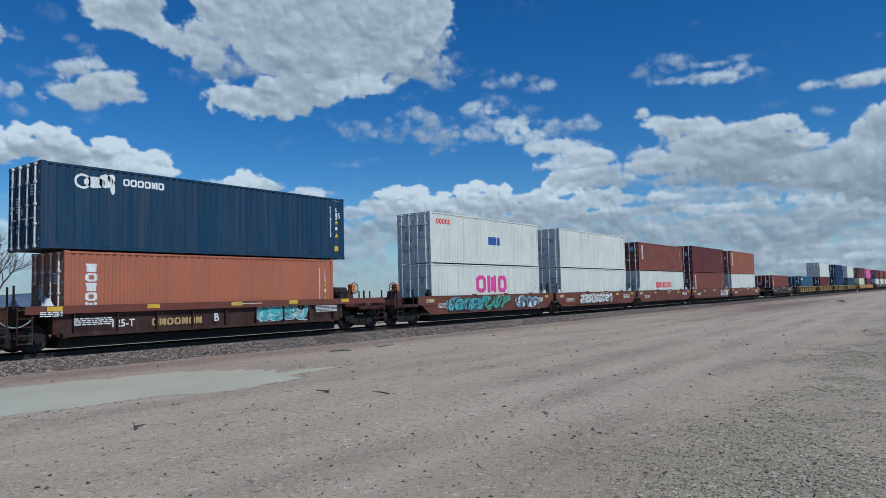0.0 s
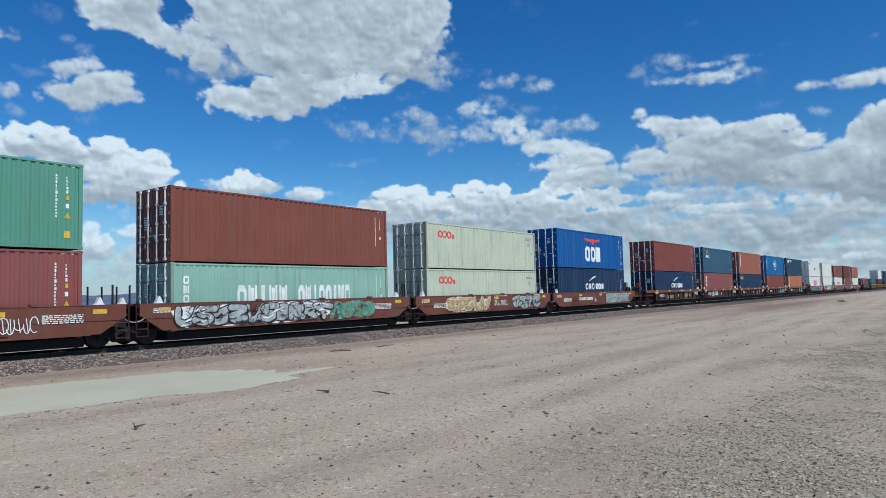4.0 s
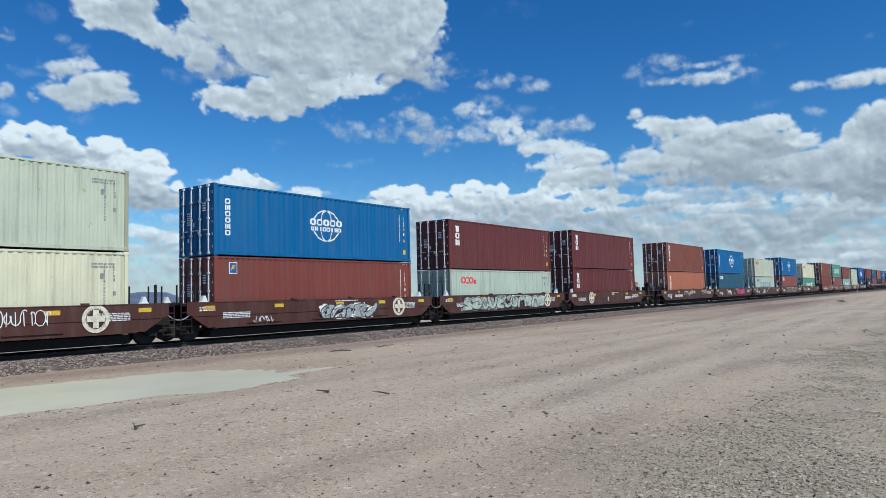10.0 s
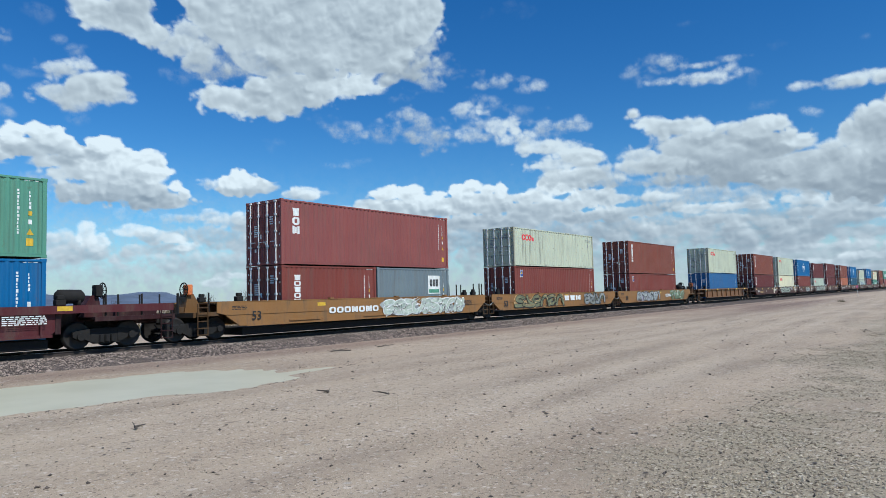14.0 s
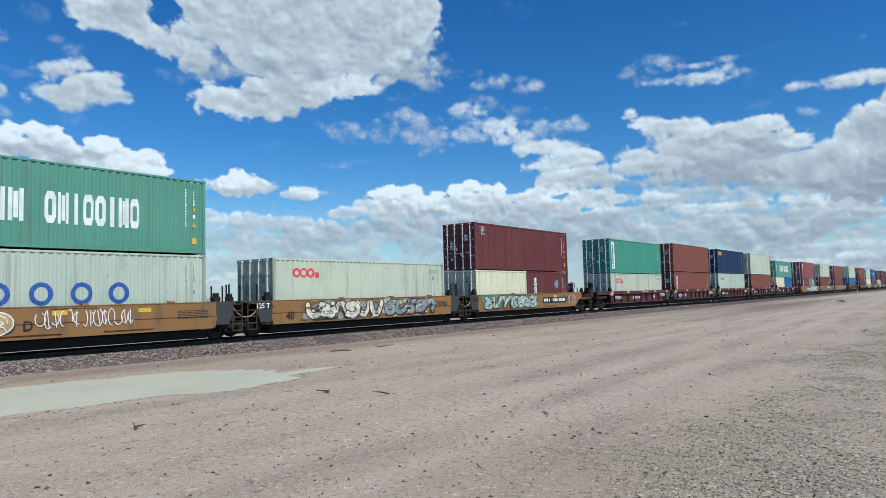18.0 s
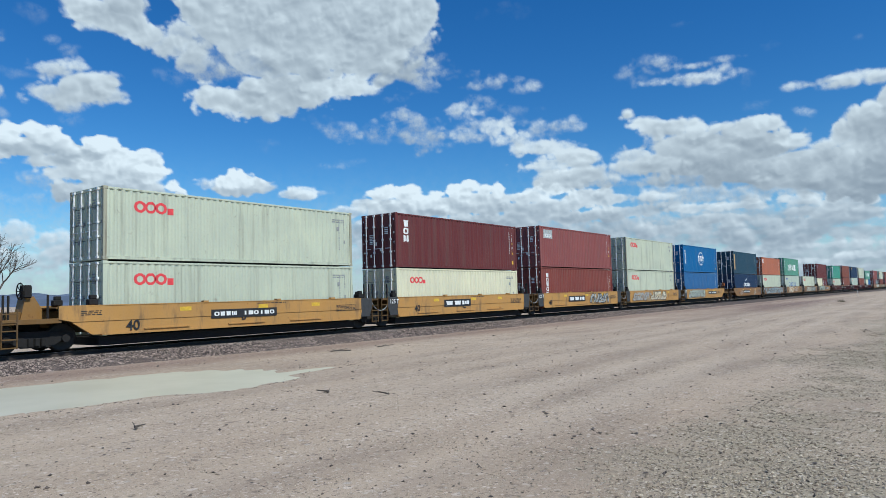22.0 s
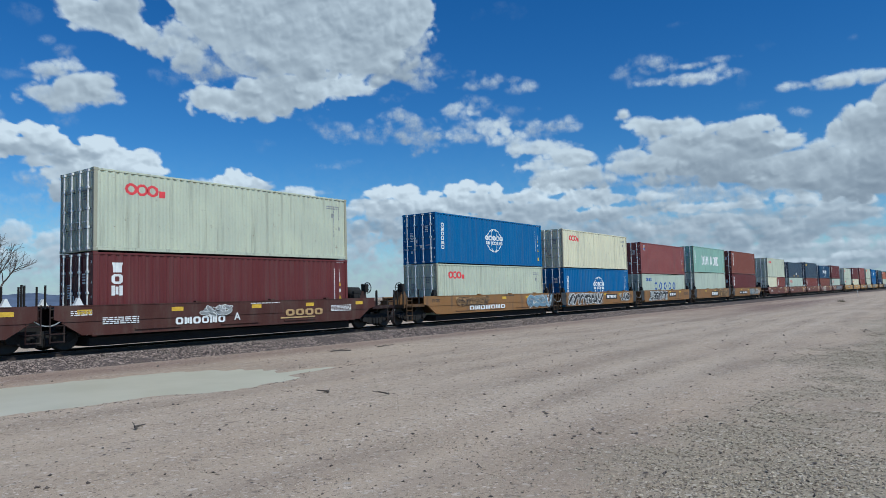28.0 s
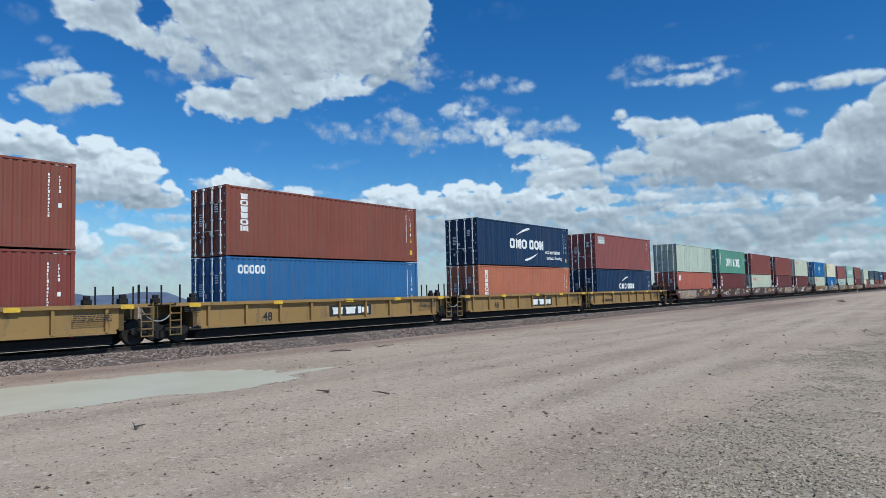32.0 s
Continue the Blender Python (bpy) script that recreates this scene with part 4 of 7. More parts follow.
def blocks(bm, x0, x1, z0, z1, pattern, upright=False):
    """A row (or an upright stack) of plain blocks: o and u notched blocks, i one upright, b solid block, t tapered block."""
    n = len(pattern)
    for i, k in enumerate(pattern):
        if upright:
            d = (z1 - z0) / n
            a0, a1, b0, b1 = x0, x1, z1 - (i + 0.88) * d, z1 - (i + 0.02) * d
        else:
            d = (x1 - x0) / n
            a0, a1, b0, b1 = x0 + (i + 0.06) * d, x0 + (i + 0.92) * d, z0, z1
        w, h = a1 - a0, b1 - b0
        if k == "o":
            rim = [((0.22, 0), (0.78, 0), (1, 0.2), (1, 0.8), (0.78, 1), (0.22, 1), (0, 0.8), (0, 0.2)), ((0.36, 0.24), (0.64, 0.24), (0.7, 0.32), (0.7, 0.68), (0.64, 0.76), (0.36, 0.76), (0.3, 0.68), (0.3, 0.32))]
            out, hole = [[bm.verts.new((a0 + p * w, 0, b0 + q * h)) for p, q in ring_of] for ring_of in rim]
            for c in range(8):
                bm.faces.new((out[c], out[(c + 1) % 8], hole[(c + 1) % 8], hole[c]))
        elif k == "u":
            rect(bm, a0, a0 + 0.3 * w, b0, b1), rect(bm, a0 + 0.36 * w, a0 + 0.64 * w, b0 + 0.1 * h, b1 - 0.1 * h), rect(bm, a0 + 0.7 * w, a1, b0, b1)
        elif k == "i":
            rect(bm, a0 + 0.32 * w, a1 - 0.32 * w, b0, b1)
        elif k == "t":
            bm.faces.new([bm.verts.new((x, 0, z)) for x, z in ((a0 + 0.1 * w, b0), (a1 - 0.1 * w, b0), (a1 - 0.1 * w, b0 + 0.6 * h), (a1, b1), (a0, b1), (a0 + 0.1 * w, b0 + 0.6 * h))])
        elif k == "b":
            rect(bm, a0, a1, b0, b1)
    return bm


def small_lines(bm, x0, x1, z0, z1, rows, seed):
    rng = random.Random(seed)
    d = (z1 - z0) / rows
    for r in range(rows):
        x = x0
        while x < x1 - 0.03:
            w = min(rng.uniform(0.05, 0.22), x1 - x)
            rect(bm, x, x + w, z0 + r * d, z0 + (r + 0.55) * d)
            x += w + 0.04


def id_marks(L, H):
    bm = bmesh.new()
    rng = random.Random(4)
    for x, w, top, end in ((L / 2 - 0.90, 0.075, H - 0.42, H - 1.78), (L / 2 - 0.55, 0.075, H - 0.46, H - 0.96)):
        z = top
        while z > end:
            h, k = rng.choice((0.05, 0.08, 0.08, 0.11)), rng.choice((0.55, 0.8, 1.0))
            rect(bm, x, x + w * k, z - h, z)
            z -= h + 0.035
    rect(bm, L / 2 - 0.57, L / 2 - 0.45, H - 1.52, H - 1.37)
    small_lines(bm, L / 2 - 0.7, L / 2 - 0.25, H - 0.13, H - 0.10, 1, 3)
    drape(bm, L)
    # plates, labels and hinges on the door end
    x = -L / 2 + 0.022
    for y0, y1, z0, z1 in [(0.42, 0.66, 1.75 - 0.09 * k, 1.80 - 0.09 * k) for k in range(6)] + [(-0.66, -0.42, 2.1 - 0.1 * k, 2.16 - 0.1 * k) for k in range(4)] + \
            [(0.14, 0.24, 1.2, 1.4), (-0.2, -0.08, 0.9, 1.05), (0.5, 0.62, 0.6, 0.75)] + [(s * 1.08 - 0.035, s * 1.08 + 0.035, z, z + 0.09) for s in (-1, 1) for z in (0.3, 0.8, 1.3, 1.8, H - 0.4)]:
        bm.faces.new([bm.verts.new((x, y, z)) for y, z in ((y1, z0), (y0, z0), (y0, z1), (y1, z1))])
    return bm


def marks(name, L, H):
    """The painted devices of one kind: (part name, bmesh, material) each."""
    l = -L / 2
    new_bm = bmesh.new
    rows = []
    if name == "stack":
        rows.append(("painted_letters", blocks(new_bm(), l + 0.70, l + 1.12, 1.0, H - 0.30, "totton".replace("n", "u"), True), WHITE))
    elif name == "stack_low":
        rows.append(("painted_letters", blocks(new_bm(), l + 0.70, l + 1.12, 0.85, H - 0.42, "totou", True), WHITE))
    elif name == "trio":
        bm = blocks(new_bm(), l + 0.66, l + 1.06, 1.33, H - 0.36, "tou", True)
        rows.append(("painted_letters", bm, WHITE))
    elif name == "globe":
        bm = new_bm()
        x, z = 0.0, H * 0.53
        for rx in (0.86, 0.40):
            ring(bm, x, z, rx, 0.74, 0.06, 20, 0.42, math.pi - 0.42)
            ring(bm, x, z, rx, 0.74, 0.06, 20, math.pi + 0.42, 2 * math.pi - 0.42)
        blocks(bm, x - 1.03, x + 1.03, z + 0.0, z + 0.3, "ooooo")
        blocks(bm, x - 0.98, x + 0.98, z - 0.26, z - 0.06, "ouiooiuo")
        rows.append(("painted_globe", bm, WHITE))
        rows.append(("painted_letters", blocks(new_bm(), l + 0.54, l + 0.78, 0.78, H - 0.58, "ouoouo", True), WHITE))
    elif name in ("petal", "petal_small", "petal_low"):
        k = 0.68 if name == "petal_small" else 0.82
        x, z = l + 1.15, H - 0.64
        bm = new_bm()
        for i in (0, 1):
            ring(bm, x + 0.26 * k + 0.5 * k * i, z, 0.28 * k, 0.27 * k, 0.12 * k, 10)
        ring(bm, x + 1.26 * k, z, 0.28 * k, 0.27 * k, 0.12 * k, 10)
        rect(bm, x + 1.56 * k, x + 1.86 * k, z - 0.26 * k, z + 0.04 * k)
        rows.append(("painted_letters", bm, RED))
        small_lines(b2 := new_bm(), L / 2 - 1.3, L / 2 - 0.5, H - 0.55, H - 0.35, 2, 2)
        rect(b2, L / 2 - 1.0, L / 2 - 0.85, H - 0.95, H - 0.75)
        rows.append(("faded_marks", b2, GREY))
    elif name in ("swoosh", "swoosh_eco", "swoosh_low"):
        bm = new_bm()
        z = H * 0.51 if name != "swoosh_low" else 1.5
        x0, x1 = (-2.35, 2.3) if name != "swoosh_low" else (-1.57, 1.83)
        s = (x1 - x0) / 5.0
        blocks(bm, x0, x0 + 2.5 * s, z - 0.34 * s, z + 0.34 * s, "ouo")
        blocks(bm, x0 + 2.75 * s, x1, z - 0.34 * s, z + 0.34 * s, "oou")
        for flip in ((1,) if name == "swoosh_low" else (1, -1)):
            cx = x0 + (1.45 if flip > 0 else 3.55) * s
            pts = []
            for i in range(13):
                u = i / 12
                pts.append((cx + flip * (-0.45 + 1.9 * u) * s, z + flip * (0.62 + 0.55 * math.sin(1.35 * u)) * s, 0.17 * s * math.sin(0.25 + 2.3 * u * 0.75)))
            vs = [(bm.verts.new((px, 0, pz + pw / 2)), bm.verts.new((px, 0, pz - pw / 2))) for px, pz, pw in pts]
            for p, q in zip(vs, vs[1:]):
                bm.faces.new((p[0], p[1], q[1], q[0]))
        rows.append(("painted_letters", bm, WHITE))
    elif name == "wing":
        bm = blocks(new_bm(), -1.43, 1.5, 0.55, 1.72, "oob")
        rows.append(("painted_letters", bm, WHITE))
        bm = new_bm()
        x, z = 0.0, 2.12
        bm.faces.new([bm.verts.new((x + a, 0, z + b)) for a, b in ((-1.45, 0.28), (-1.3, 0.05), (-0.35, -0.02), (0, -0.28), (0.35, -0.02), (1.3, 0.05), (1.45, 0.28), (0.3, 0.18), (0, 0.24), (-0.3, 0.18))])
        rows.append(("painted_bird", bm, RED))
    elif name in ("caps", "caps_low"):
        z0, z1 = (0.85, 1.9) if name == "caps" else (0.62, 1.72)
        bm = blocks(new_bm(), -3.15, -0.45, z0, z1, "ouiuu")
        blocks(bm, 0.1, 3.4, z0, z1, "ouiooiuo")
        rows.append(("painted_letters", bm, WHITE))
        rows.append(("faded_marks", blocks(new_bm(), l + 0.55, l + 0.78, 1.0, H - 0.5, "ouo", True), WHITE))
    elif name == "spaced":
        bm = new_bm()
        for i in range(5):
            x = -2.5 + 1.28 * i
            ring(bm, x, 1.46, 0.37, 0.38, 0.15, 16)
        rows.append(("painted_letters", bm, BLUE))
        rows.append(("painted_marks", blocks(new_bm(), l + 1.0, l + 2.5, H - 0.66, H - 0.36, "ouoo"), BLUE))
    elif name in ("corner", "corner_yellow", "corner_bold"):
        h = 0.36 if name != "corner_bold" else 0.55
        x1 = l + (2.0 if name != "corner_bold" else 1.55)
        mat = {"corner": WHITE, "corner_yellow": YELLOW, "corner_bold": WHITE}[name]
        rows.append(("painted_letters", blocks(new_bm(), l + 0.57, x1, H - 0.34 - h, H - 0.34, "ooooo" if name != "corner_bold" else "bui"), mat))
    elif name == "plate":
        rect(bm := new_bm(), l + 0.70, l + 1.12, H - 0.72, H - 0.24)
        rows.append(("white_plate", bm, WHITE))
        bm = new_bm()
        rect(bm, l + 0.74, l + 1.08, H - 0.68, H - 0.28)
        rows.append(("blue_emblem", bm, BLUE))
        bm = new_bm()
        bm.faces.new([bm.verts.new((l + 0.78 + a, 0, H - 0.64 + b)) for a, b in ((0, 0), (0.1, 0.28), (0.28, 0.28), (0.14, 0.2), (0.22, 0.16), (0.08, 0.1))])
        rows.append(("yellow_emblem", bm, YELLOW))
    elif name == "banner":
        rect(bm := new_bm(), l + 0.6, l + 1.85, H - 0.85, H - 0.24)
        rows.append(("pale_banner", bm, SPRAY["silver"]))
        bm = blocks(new_bm(), l + 0.72, l + 1.75, H - 0.78, H - 0.52, "uoooou")
        rows.append(("painted_letters", bm, WHITE))
    elif name == "upright_panel":
        rect(bm := new_bm(), l + 0.45, l + 1.06, 0.36, H - 0.28)
        rows.append(("white_panel", bm, WHITE))
        rows.append(("painted_letters", blocks(new_bm(), l + 0.62, l + 0.9, 0.45, H - 0.5, "oouooouo".replace("b", "o"), True), SPRAY["deepblue"]))
    elif name == "horse":
        bm = new_bm()
        for a, b, r, q in ((0, 0, 0.42, 0.2), (0.45, 0.08, 0.3, 0.24), (0.7, 0.2, 0.16, 0.14), (0.75, -0.15, 0.1, 0.22)):
            disc(bm, -5.1 + 0.85 * a, H - 0.55 + b, 0.85 * r, q)
        ring(bm, -5.5, H - 0.55, 0.28, 0.26, 0.08)
        rows.append(("painted_figure", bm, WHITE))
        rows.append(("painted_letters", blocks(new_bm(), -4.1, -2.5, H - 0.56, H - 0.3, "oooouo"), WHITE))
    elif name == "one":
        rows.append(("painted_letters", blocks(new_bm(), -1.7, 1.9, 1.2, 2.25, "ouo"), PINK))
    elif name == "boxes":
        rows.append(("painted_letters", blocks(new_bm(), l + 0.6, l + 2.0, H - 0.66, H - 0.36, "ooooo"), RED))
        rows.append(("blue_squares", blocks(new_bm(), -0.2, 1.2, 1.25, 1.75, "bbb"), BLUE))
    elif name == "word_red":
        rows.append(("painted_letters", blocks(new_bm(), -2.0, 2.4, 1.3, 1.85, "buouoouo"), RED))
    elif name == "cross":
        bm = new_bm()
        for d in (-1, 1):
            bm.faces.new([bm.verts.new((l + 1.75 + d * a, 0, H - 0.55 + b)) for a, b in ((-0.5, -0.24), (-0.3, -0.24), (0.5, 0.24), (0.3, 0.24))][::d])
        rows.append(("orange_emblem", bm, ORANGE))
        rows.append(("painted_letters", blocks(new_bm(), l + 1.05, l + 2.5, H - 1.15, H - 0.9, "uiuoo"), WHITE))
    elif name == "green_sign":
        rect(bm := new_bm(), 1.15, 2.15, 1.2, 2.2)
        rows.append(("white_sign", bm, WHITE))
        rect(bm := new_bm(), 1.2, 2.1, 1.25, 1.45)
        rows.append(("green_band", bm, SPRAY["green"]))
        rows.append(("painted_letters", blocks(new_bm(), 1.25, 2.05, 1.6, 2.0, "oou"), INK))
    elif name == "drop":
        rows.append(("painted_letters", blocks(new_bm(), l + 0.95, l + 1.3, 0.9, H - 0.45, "tooo", True), WHITE))
        disc(bm := new_bm(), 1.2, 1.7, 0.3, 0.3)
        rows.append(("blue_disc", bm, SPRAY["sky"]))
    elif name == "hazard":
        for i in (0, 1):
            bm = new_bm()
            x = 0.2 + 0.55 * i
            bm.faces.new([bm.verts.new((x + a, 0, 0.62 + b)) for a, b in ((-0.25, 0), (0, -0.25), (0.25, 0), (0, 0.25))])
            rows.append(("warning_diamond", bm, WHITE))
        bm = new_bm()
        rect(bm, -2.3, -1.1, 0.2, 0.34), rect(bm, 1.3, 2.3, 0.2, 0.34)
        rows.append(("yellow_strip", bm, YELLOW))
    elif name == "sticker":
        rect(bm := new_bm(), l + 0.35, l + 0.75, 0.55, H - 0.35)
        rows.append(("tan_strip", bm, TAN))
    # every steel box carries its warning signs near one end
    if name not in ("petal", "petal_small", "petal_low", "spaced", "one", "boxes"):
        bm = new_bm()
        x, z = L / 2 - 0.51, H - 1.78
        bm.faces.new([bm.verts.new((x + a, 0, z + b)) for a, b in ((-0.11, -0.08), (0.11, -0.08), (0, 0.13))])
        rect(bm, x - 0.06, x + 0.06, H - 1.24, H - 1.10)
        if len(name) % 3:
            rect(bm, x - 0.12, x + 0.10, 0.38, 0.62)
        rows.append(("warning_sticker", bm, YELLOW))
    out = []
    for i, (n, bm, mat) in enumerate(rows):
        out.append((n, shared(n, drape(bm, L, 0.004 + 0.004 * i), mat), mat))
    return out


MARKS = {}
RIDERS = []          # (thing, place along the train at the start, y, z)


def container(spec, x_left, z):
    """One box from 'size height colour device wear', with its left end x_left along the train and its base at z."""
    size, tall, colour, device, wear = spec.split()
    size, H, wear = int(size), (TALL if tall == "H" else LOW), float(wear)
    L = LENGTHS[size]
    kit = container_meshes(size, H)
    thing = new("shipping_container")
    paint = PAINTS[colour]

    def put(name, m=None, parent=thing, tint=True, label=""):
        ob = new(name, kit[name])
        ob.parent = parent
        if m is not None:
            ob.matrix_basis = m
        if tint:
            ob.color = paint
            ob["wear"] = wear
        if label:
            ob["label"] = label
        return ob
    turn = Matrix.Rotation(math.pi, 4, "Z")
    flip = Matrix.Diagonal((1, -1, 1, 1))
    flop = Matrix.Diagonal((-1, 1, 1, 1))
    for m in (None, turn):
        put("side_panel", m), put("top_rail", m), put("bottom_rail", m)
    put("roof"), put("floor", tint=False), put("end_wall"), put("door_header"), put("door_sill")
    for m in (None, flip, flop, turn):
        ob = put("corner_post", m)
        if min(paint[:3]) > 0.25 and wear > 0.3:
            ob.color = tuple(0.55 * c + 0.45 * r for c, r in zip(paint[:3], (0.16, 0.09, 0.05))) + (1,)
            ob["wear"] = 0.9
    for m, side in ((None, -1), (flip, 1)):
        d = put("door", m, label="corrugated cargo door with upright locking rods")
        for y in (-0.86, -0.30):
            put("lock_rod", Matrix.Translation((-L / 2 - 0.012, y, 0)), d, False, "galvanised locking rod")
    stencil = put("identification_stencil", tint=False)
    stencil["kind"] = "stuff"
    if min(paint[:3]) > 0.3:
        stencil.material_slots[0].link, stencil.material_slots[0].material = "OBJECT", GREY
    if device != "-":
        if (device, size, H) not in MARKS:
            MARKS[(device, size, H)] = marks(device, L, H)
        for n, mesh, mat in MARKS[(device, size, H)]:
            part(n, mesh, mat, thing)
    if size == 45:
        part("painted_number", text_mesh("45", 0.36, WHITE), WHITE, thing, m=pose(L / 2 - 0.62, SIDE_Y - 0.012, H - 0.95))
    if device == "swoosh_eco":
        part("painted_words", text_mesh("eco container", 0.40, WHITE), WHITE, thing, m=pose(2.45, SIDE_Y - 0.008, 0.92))
        part("painted_words", text_mesh("bamboo flooring", 0.34, WHITE), WHITE, thing, m=pose(2.62, SIDE_Y - 0.008, 0.52))
    look_of = "streaked and rusty" if wear > 0.5 else "dusty" if wear > 0.25 else "clean"
    tagged(thing, "%s %s corrugated steel %d-foot container riding the train" % (look_of, NAMES[colour], size), "shipping container", "containers on the train")
    RIDERS.append((thing, x_left + L / 2, TRACK_Y, z))
    return thing

# ---- well cars ----
SILL_TOP, SILL_LOW = 1.52, 0.53
CAR_PAINTS = {"bnbrown": srgb(74, 41, 34), "bnrust": srgb(106, 58, 45), "umber": srgb(58, 34, 28), "gold": srgb(178, 133, 74), "ochre": srgb(140, 100, 58), "wine": srgb(80, 32, 36), "straw": srgb(146, 116, 70), "tawny": srgb(122, 86, 56)}
CAR_NAMES = {"bnbrown": "dark brown", "bnrust": "rust-brown", "umber": "dark umber-brown", "gold": "golden yellow", "ochre": "dirty ochre-yellow", "wine": "wine-red", "straw": "dusty straw-yellow", "tawny": "rust-stained tawny"}
A = LENGTHS[40] / 2
WHEEL = shared("wheel", lathe([(0.10, -0.09), (0.16, -0.07), (0.36, -0.05), (0.40, -0.068), (0.455, -0.068), (0.46, 0.03), (0.487, 0.045), (0.487, 0.068), (0.40, 0.068), (0.36, 0.02), (0.12, 0.05)], 24), TYRE, True)


def truck_meshes():
    frame_bm = bmesh.new()
    slab(frame_bm, [(-1.14, 0.60), (-0.98, 0.66), (-0.45, 0.72), (0.45, 0.72), (0.98, 0.66), (1.14, 0.60), (1.14, 0.46), (0.98, 0.36), (0.80, 0.40), (0.42, 0.20), (-0.42, 0.20), (-0.80, 0.40), (-0.98, 0.36), (-1.14, 0.46)], -0.08, 0.08)
    for x in (-0.89, 0.89):
        tube(frame_bm, (x, -0.16, 0.46), (x, 0.1, 0.46), 0.13, n=12)
    for x in (-0.2, 0, 0.2):
        tube(frame_bm, (x, -0.12, 0.26), (x, -0.12, 0.50), 0.085, n=8)
    box(frame_bm, -0.55, -0.38, -0.1, 0.1, 0.26, 0.66), box(frame_bm, 0.38, 0.55, -0.1, 0.1, 0.26, 0.66)
    bolster = boxes((-0.2, 0.2, -1.05, 1.05, 0.50, 0.72), (-0.4, 0.4, -0.35, 0.35, 0.70, 0.95))
    axle = bmesh.new()
    tube(axle, (0, -0.98, 0.46), (0, 0.98, 0.46), 0.085, n=10)
    return shared("side_frame", frame_bm, DARK), shared("truck", bolster, DARK), shared("axle", axle, DARK)


SIDE_FRAME, BOLSTER, AXLE = truck_meshes()


def truck(car, x):
    t = part("truck", BOLSTER, DARK, car, "dark cast-steel truck with four wheels", pose(x, 0, 0))
    for y in (-1.0, 1.0):
        part("side_frame", SIDE_FRAME, DARK, t, m=pose(0, y, 0, 0, 0, 0 if y < 0 else 180))
    for wx in (-0.89, 0.89):
        part("axle", AXLE, DARK, t, m=pose(wx, 0, 0))
        for y in (-0.77, 0.77):
            part("wheel", WHEEL, TYRE, t, m=pose(wx, y, 0.487, 0, 0, 0 if y < 0 else 180))


SILLS = {}


def sill_mesh(style, half, e0, e1):
    """The long side of a well car: half = half length of the well; e0, e1 = how far it runs on past the well at either end."""
    key = (style, round(half, 2), round(e0, 2), round(e1, 2))
    if key in SILLS:
        return SILLS[key]
    top, low = SILL_TOP, SILL_LOW
    bm = bmesh.new()
    if style == "smooth":
        crease = 0.96
        up = 0.98
        f0, f1 = min(1.0, e0), min(1.0, e1)
        slab(bm, [(-half - e0, up + 0.10), (-half - f0, up), (half + f1, up), (half + e1, up + 0.10), (half + e1, top), (-half - e0, top)], -1.50, -1.42)
        slab(bm, [(-half - f0 + 0.02, crease), (-half - 0.30 * f0, low), (half + 0.30 * f1, low), (half + f1 - 0.02, crease), (half + f1 - 0.02, up), (-half - f0 + 0.02, up)], -1.475, -1.40)
        box(bm, -half - 0.5 * f0, half + 0.5 * f1, -1.515, -1.36, top - 0.03, top)
        box(bm, -half - 0.05, half + 0.05, -1.505, -1.30, low - 0.03, low + 0.03)
        for bx in (-0.62, -0.05, 0.46):
            box(bm, bx * half - 0.9, bx * half + 0.9, -1.525, -1.47, low + 0.10, low + 0.135)
            box(bm, bx * half + 1.5, bx * half + 1.72, -1.53, -1.36, top - 0.02, top + 0.06)
        for sx, k in ((-1, f0), (1, f1)):
            slab(bm, [(sx * (half + 0.30 * k), low), (sx * (half + k - 0.02), crease), (sx * (half + k + 0.04), crease), (sx * (half + 0.30 * k + 0.07), low)], -1.495, -1.40)
    else:
        chord = 0.26 if style == "chord" else 0.13
        box(bm, -half - e0, half + e1, -1.50, -1.36, top - chord, top)
        web = slab(bmesh.new(), [(-half - 0.35, top - chord), (-half - 0.25, low + 0.25), (-half + 0.1, low), (half - 0.1, low), (half + 0.25, low + 0.25), (half + 0.35, top - chord)], -1.34, -1.29)
        box(web, -half, half, -1.44, -1.30, low - 0.02, low + 0.07)
        SILLS[key + ("web",)] = shared("side_web", web, CAR_COAT)
    SILLS[key] = shared("side_sill", bm, CAR_COAT)
    return SILLS[key]


RIBS = {w: shared("rib", bevelled(boxes((-w / 2, w / 2, -1.465, -1.335, SILL_LOW + 0.02, SILL_TOP - c)), 0.01), CAR_COAT) for w, c in ((0.05, 0.26), (0.11, 0.13))}
POST = shared("hand_post", tube(bmesh.new(), (0, 0, 0), (0, 0, 0.78), 0.038, n=6), DARK)


def ladder_bm():
    bm = bmesh.new()
    for x in (-0.22, 0.22):
        tube(bm, (x, 0, 0.33), (x, 0, 1.55), 0.024, n=5)
    for z in (0.36, 0.62, 0.88, 1.14, 1.40):
        tube(bm, (-0.22, 0, z), (0.22, 0, z), 0.022, n=5)
    box(bm, -0.24, 0.24, -0.05, 0.22, 0.60, 0.625)
    return bm


LADDER = shared("ladder", ladder_bm(), CAR_COAT)


def slack_hose_bm():
    bm = bmesh.new()
    pts = [(-0.62 + 0.155 * i, -1.44 + 0.04 * math.sin(0.8 * i), 1.42 - 0.42 * math.sin(math.pi * i / 8) ** 0.8 - 0.03 * i) for i in range(9)]
    for p, q in zip(pts, pts[1:]):
        tube(bm, p, q, 0.022, n=5, caps=False)
    return bm


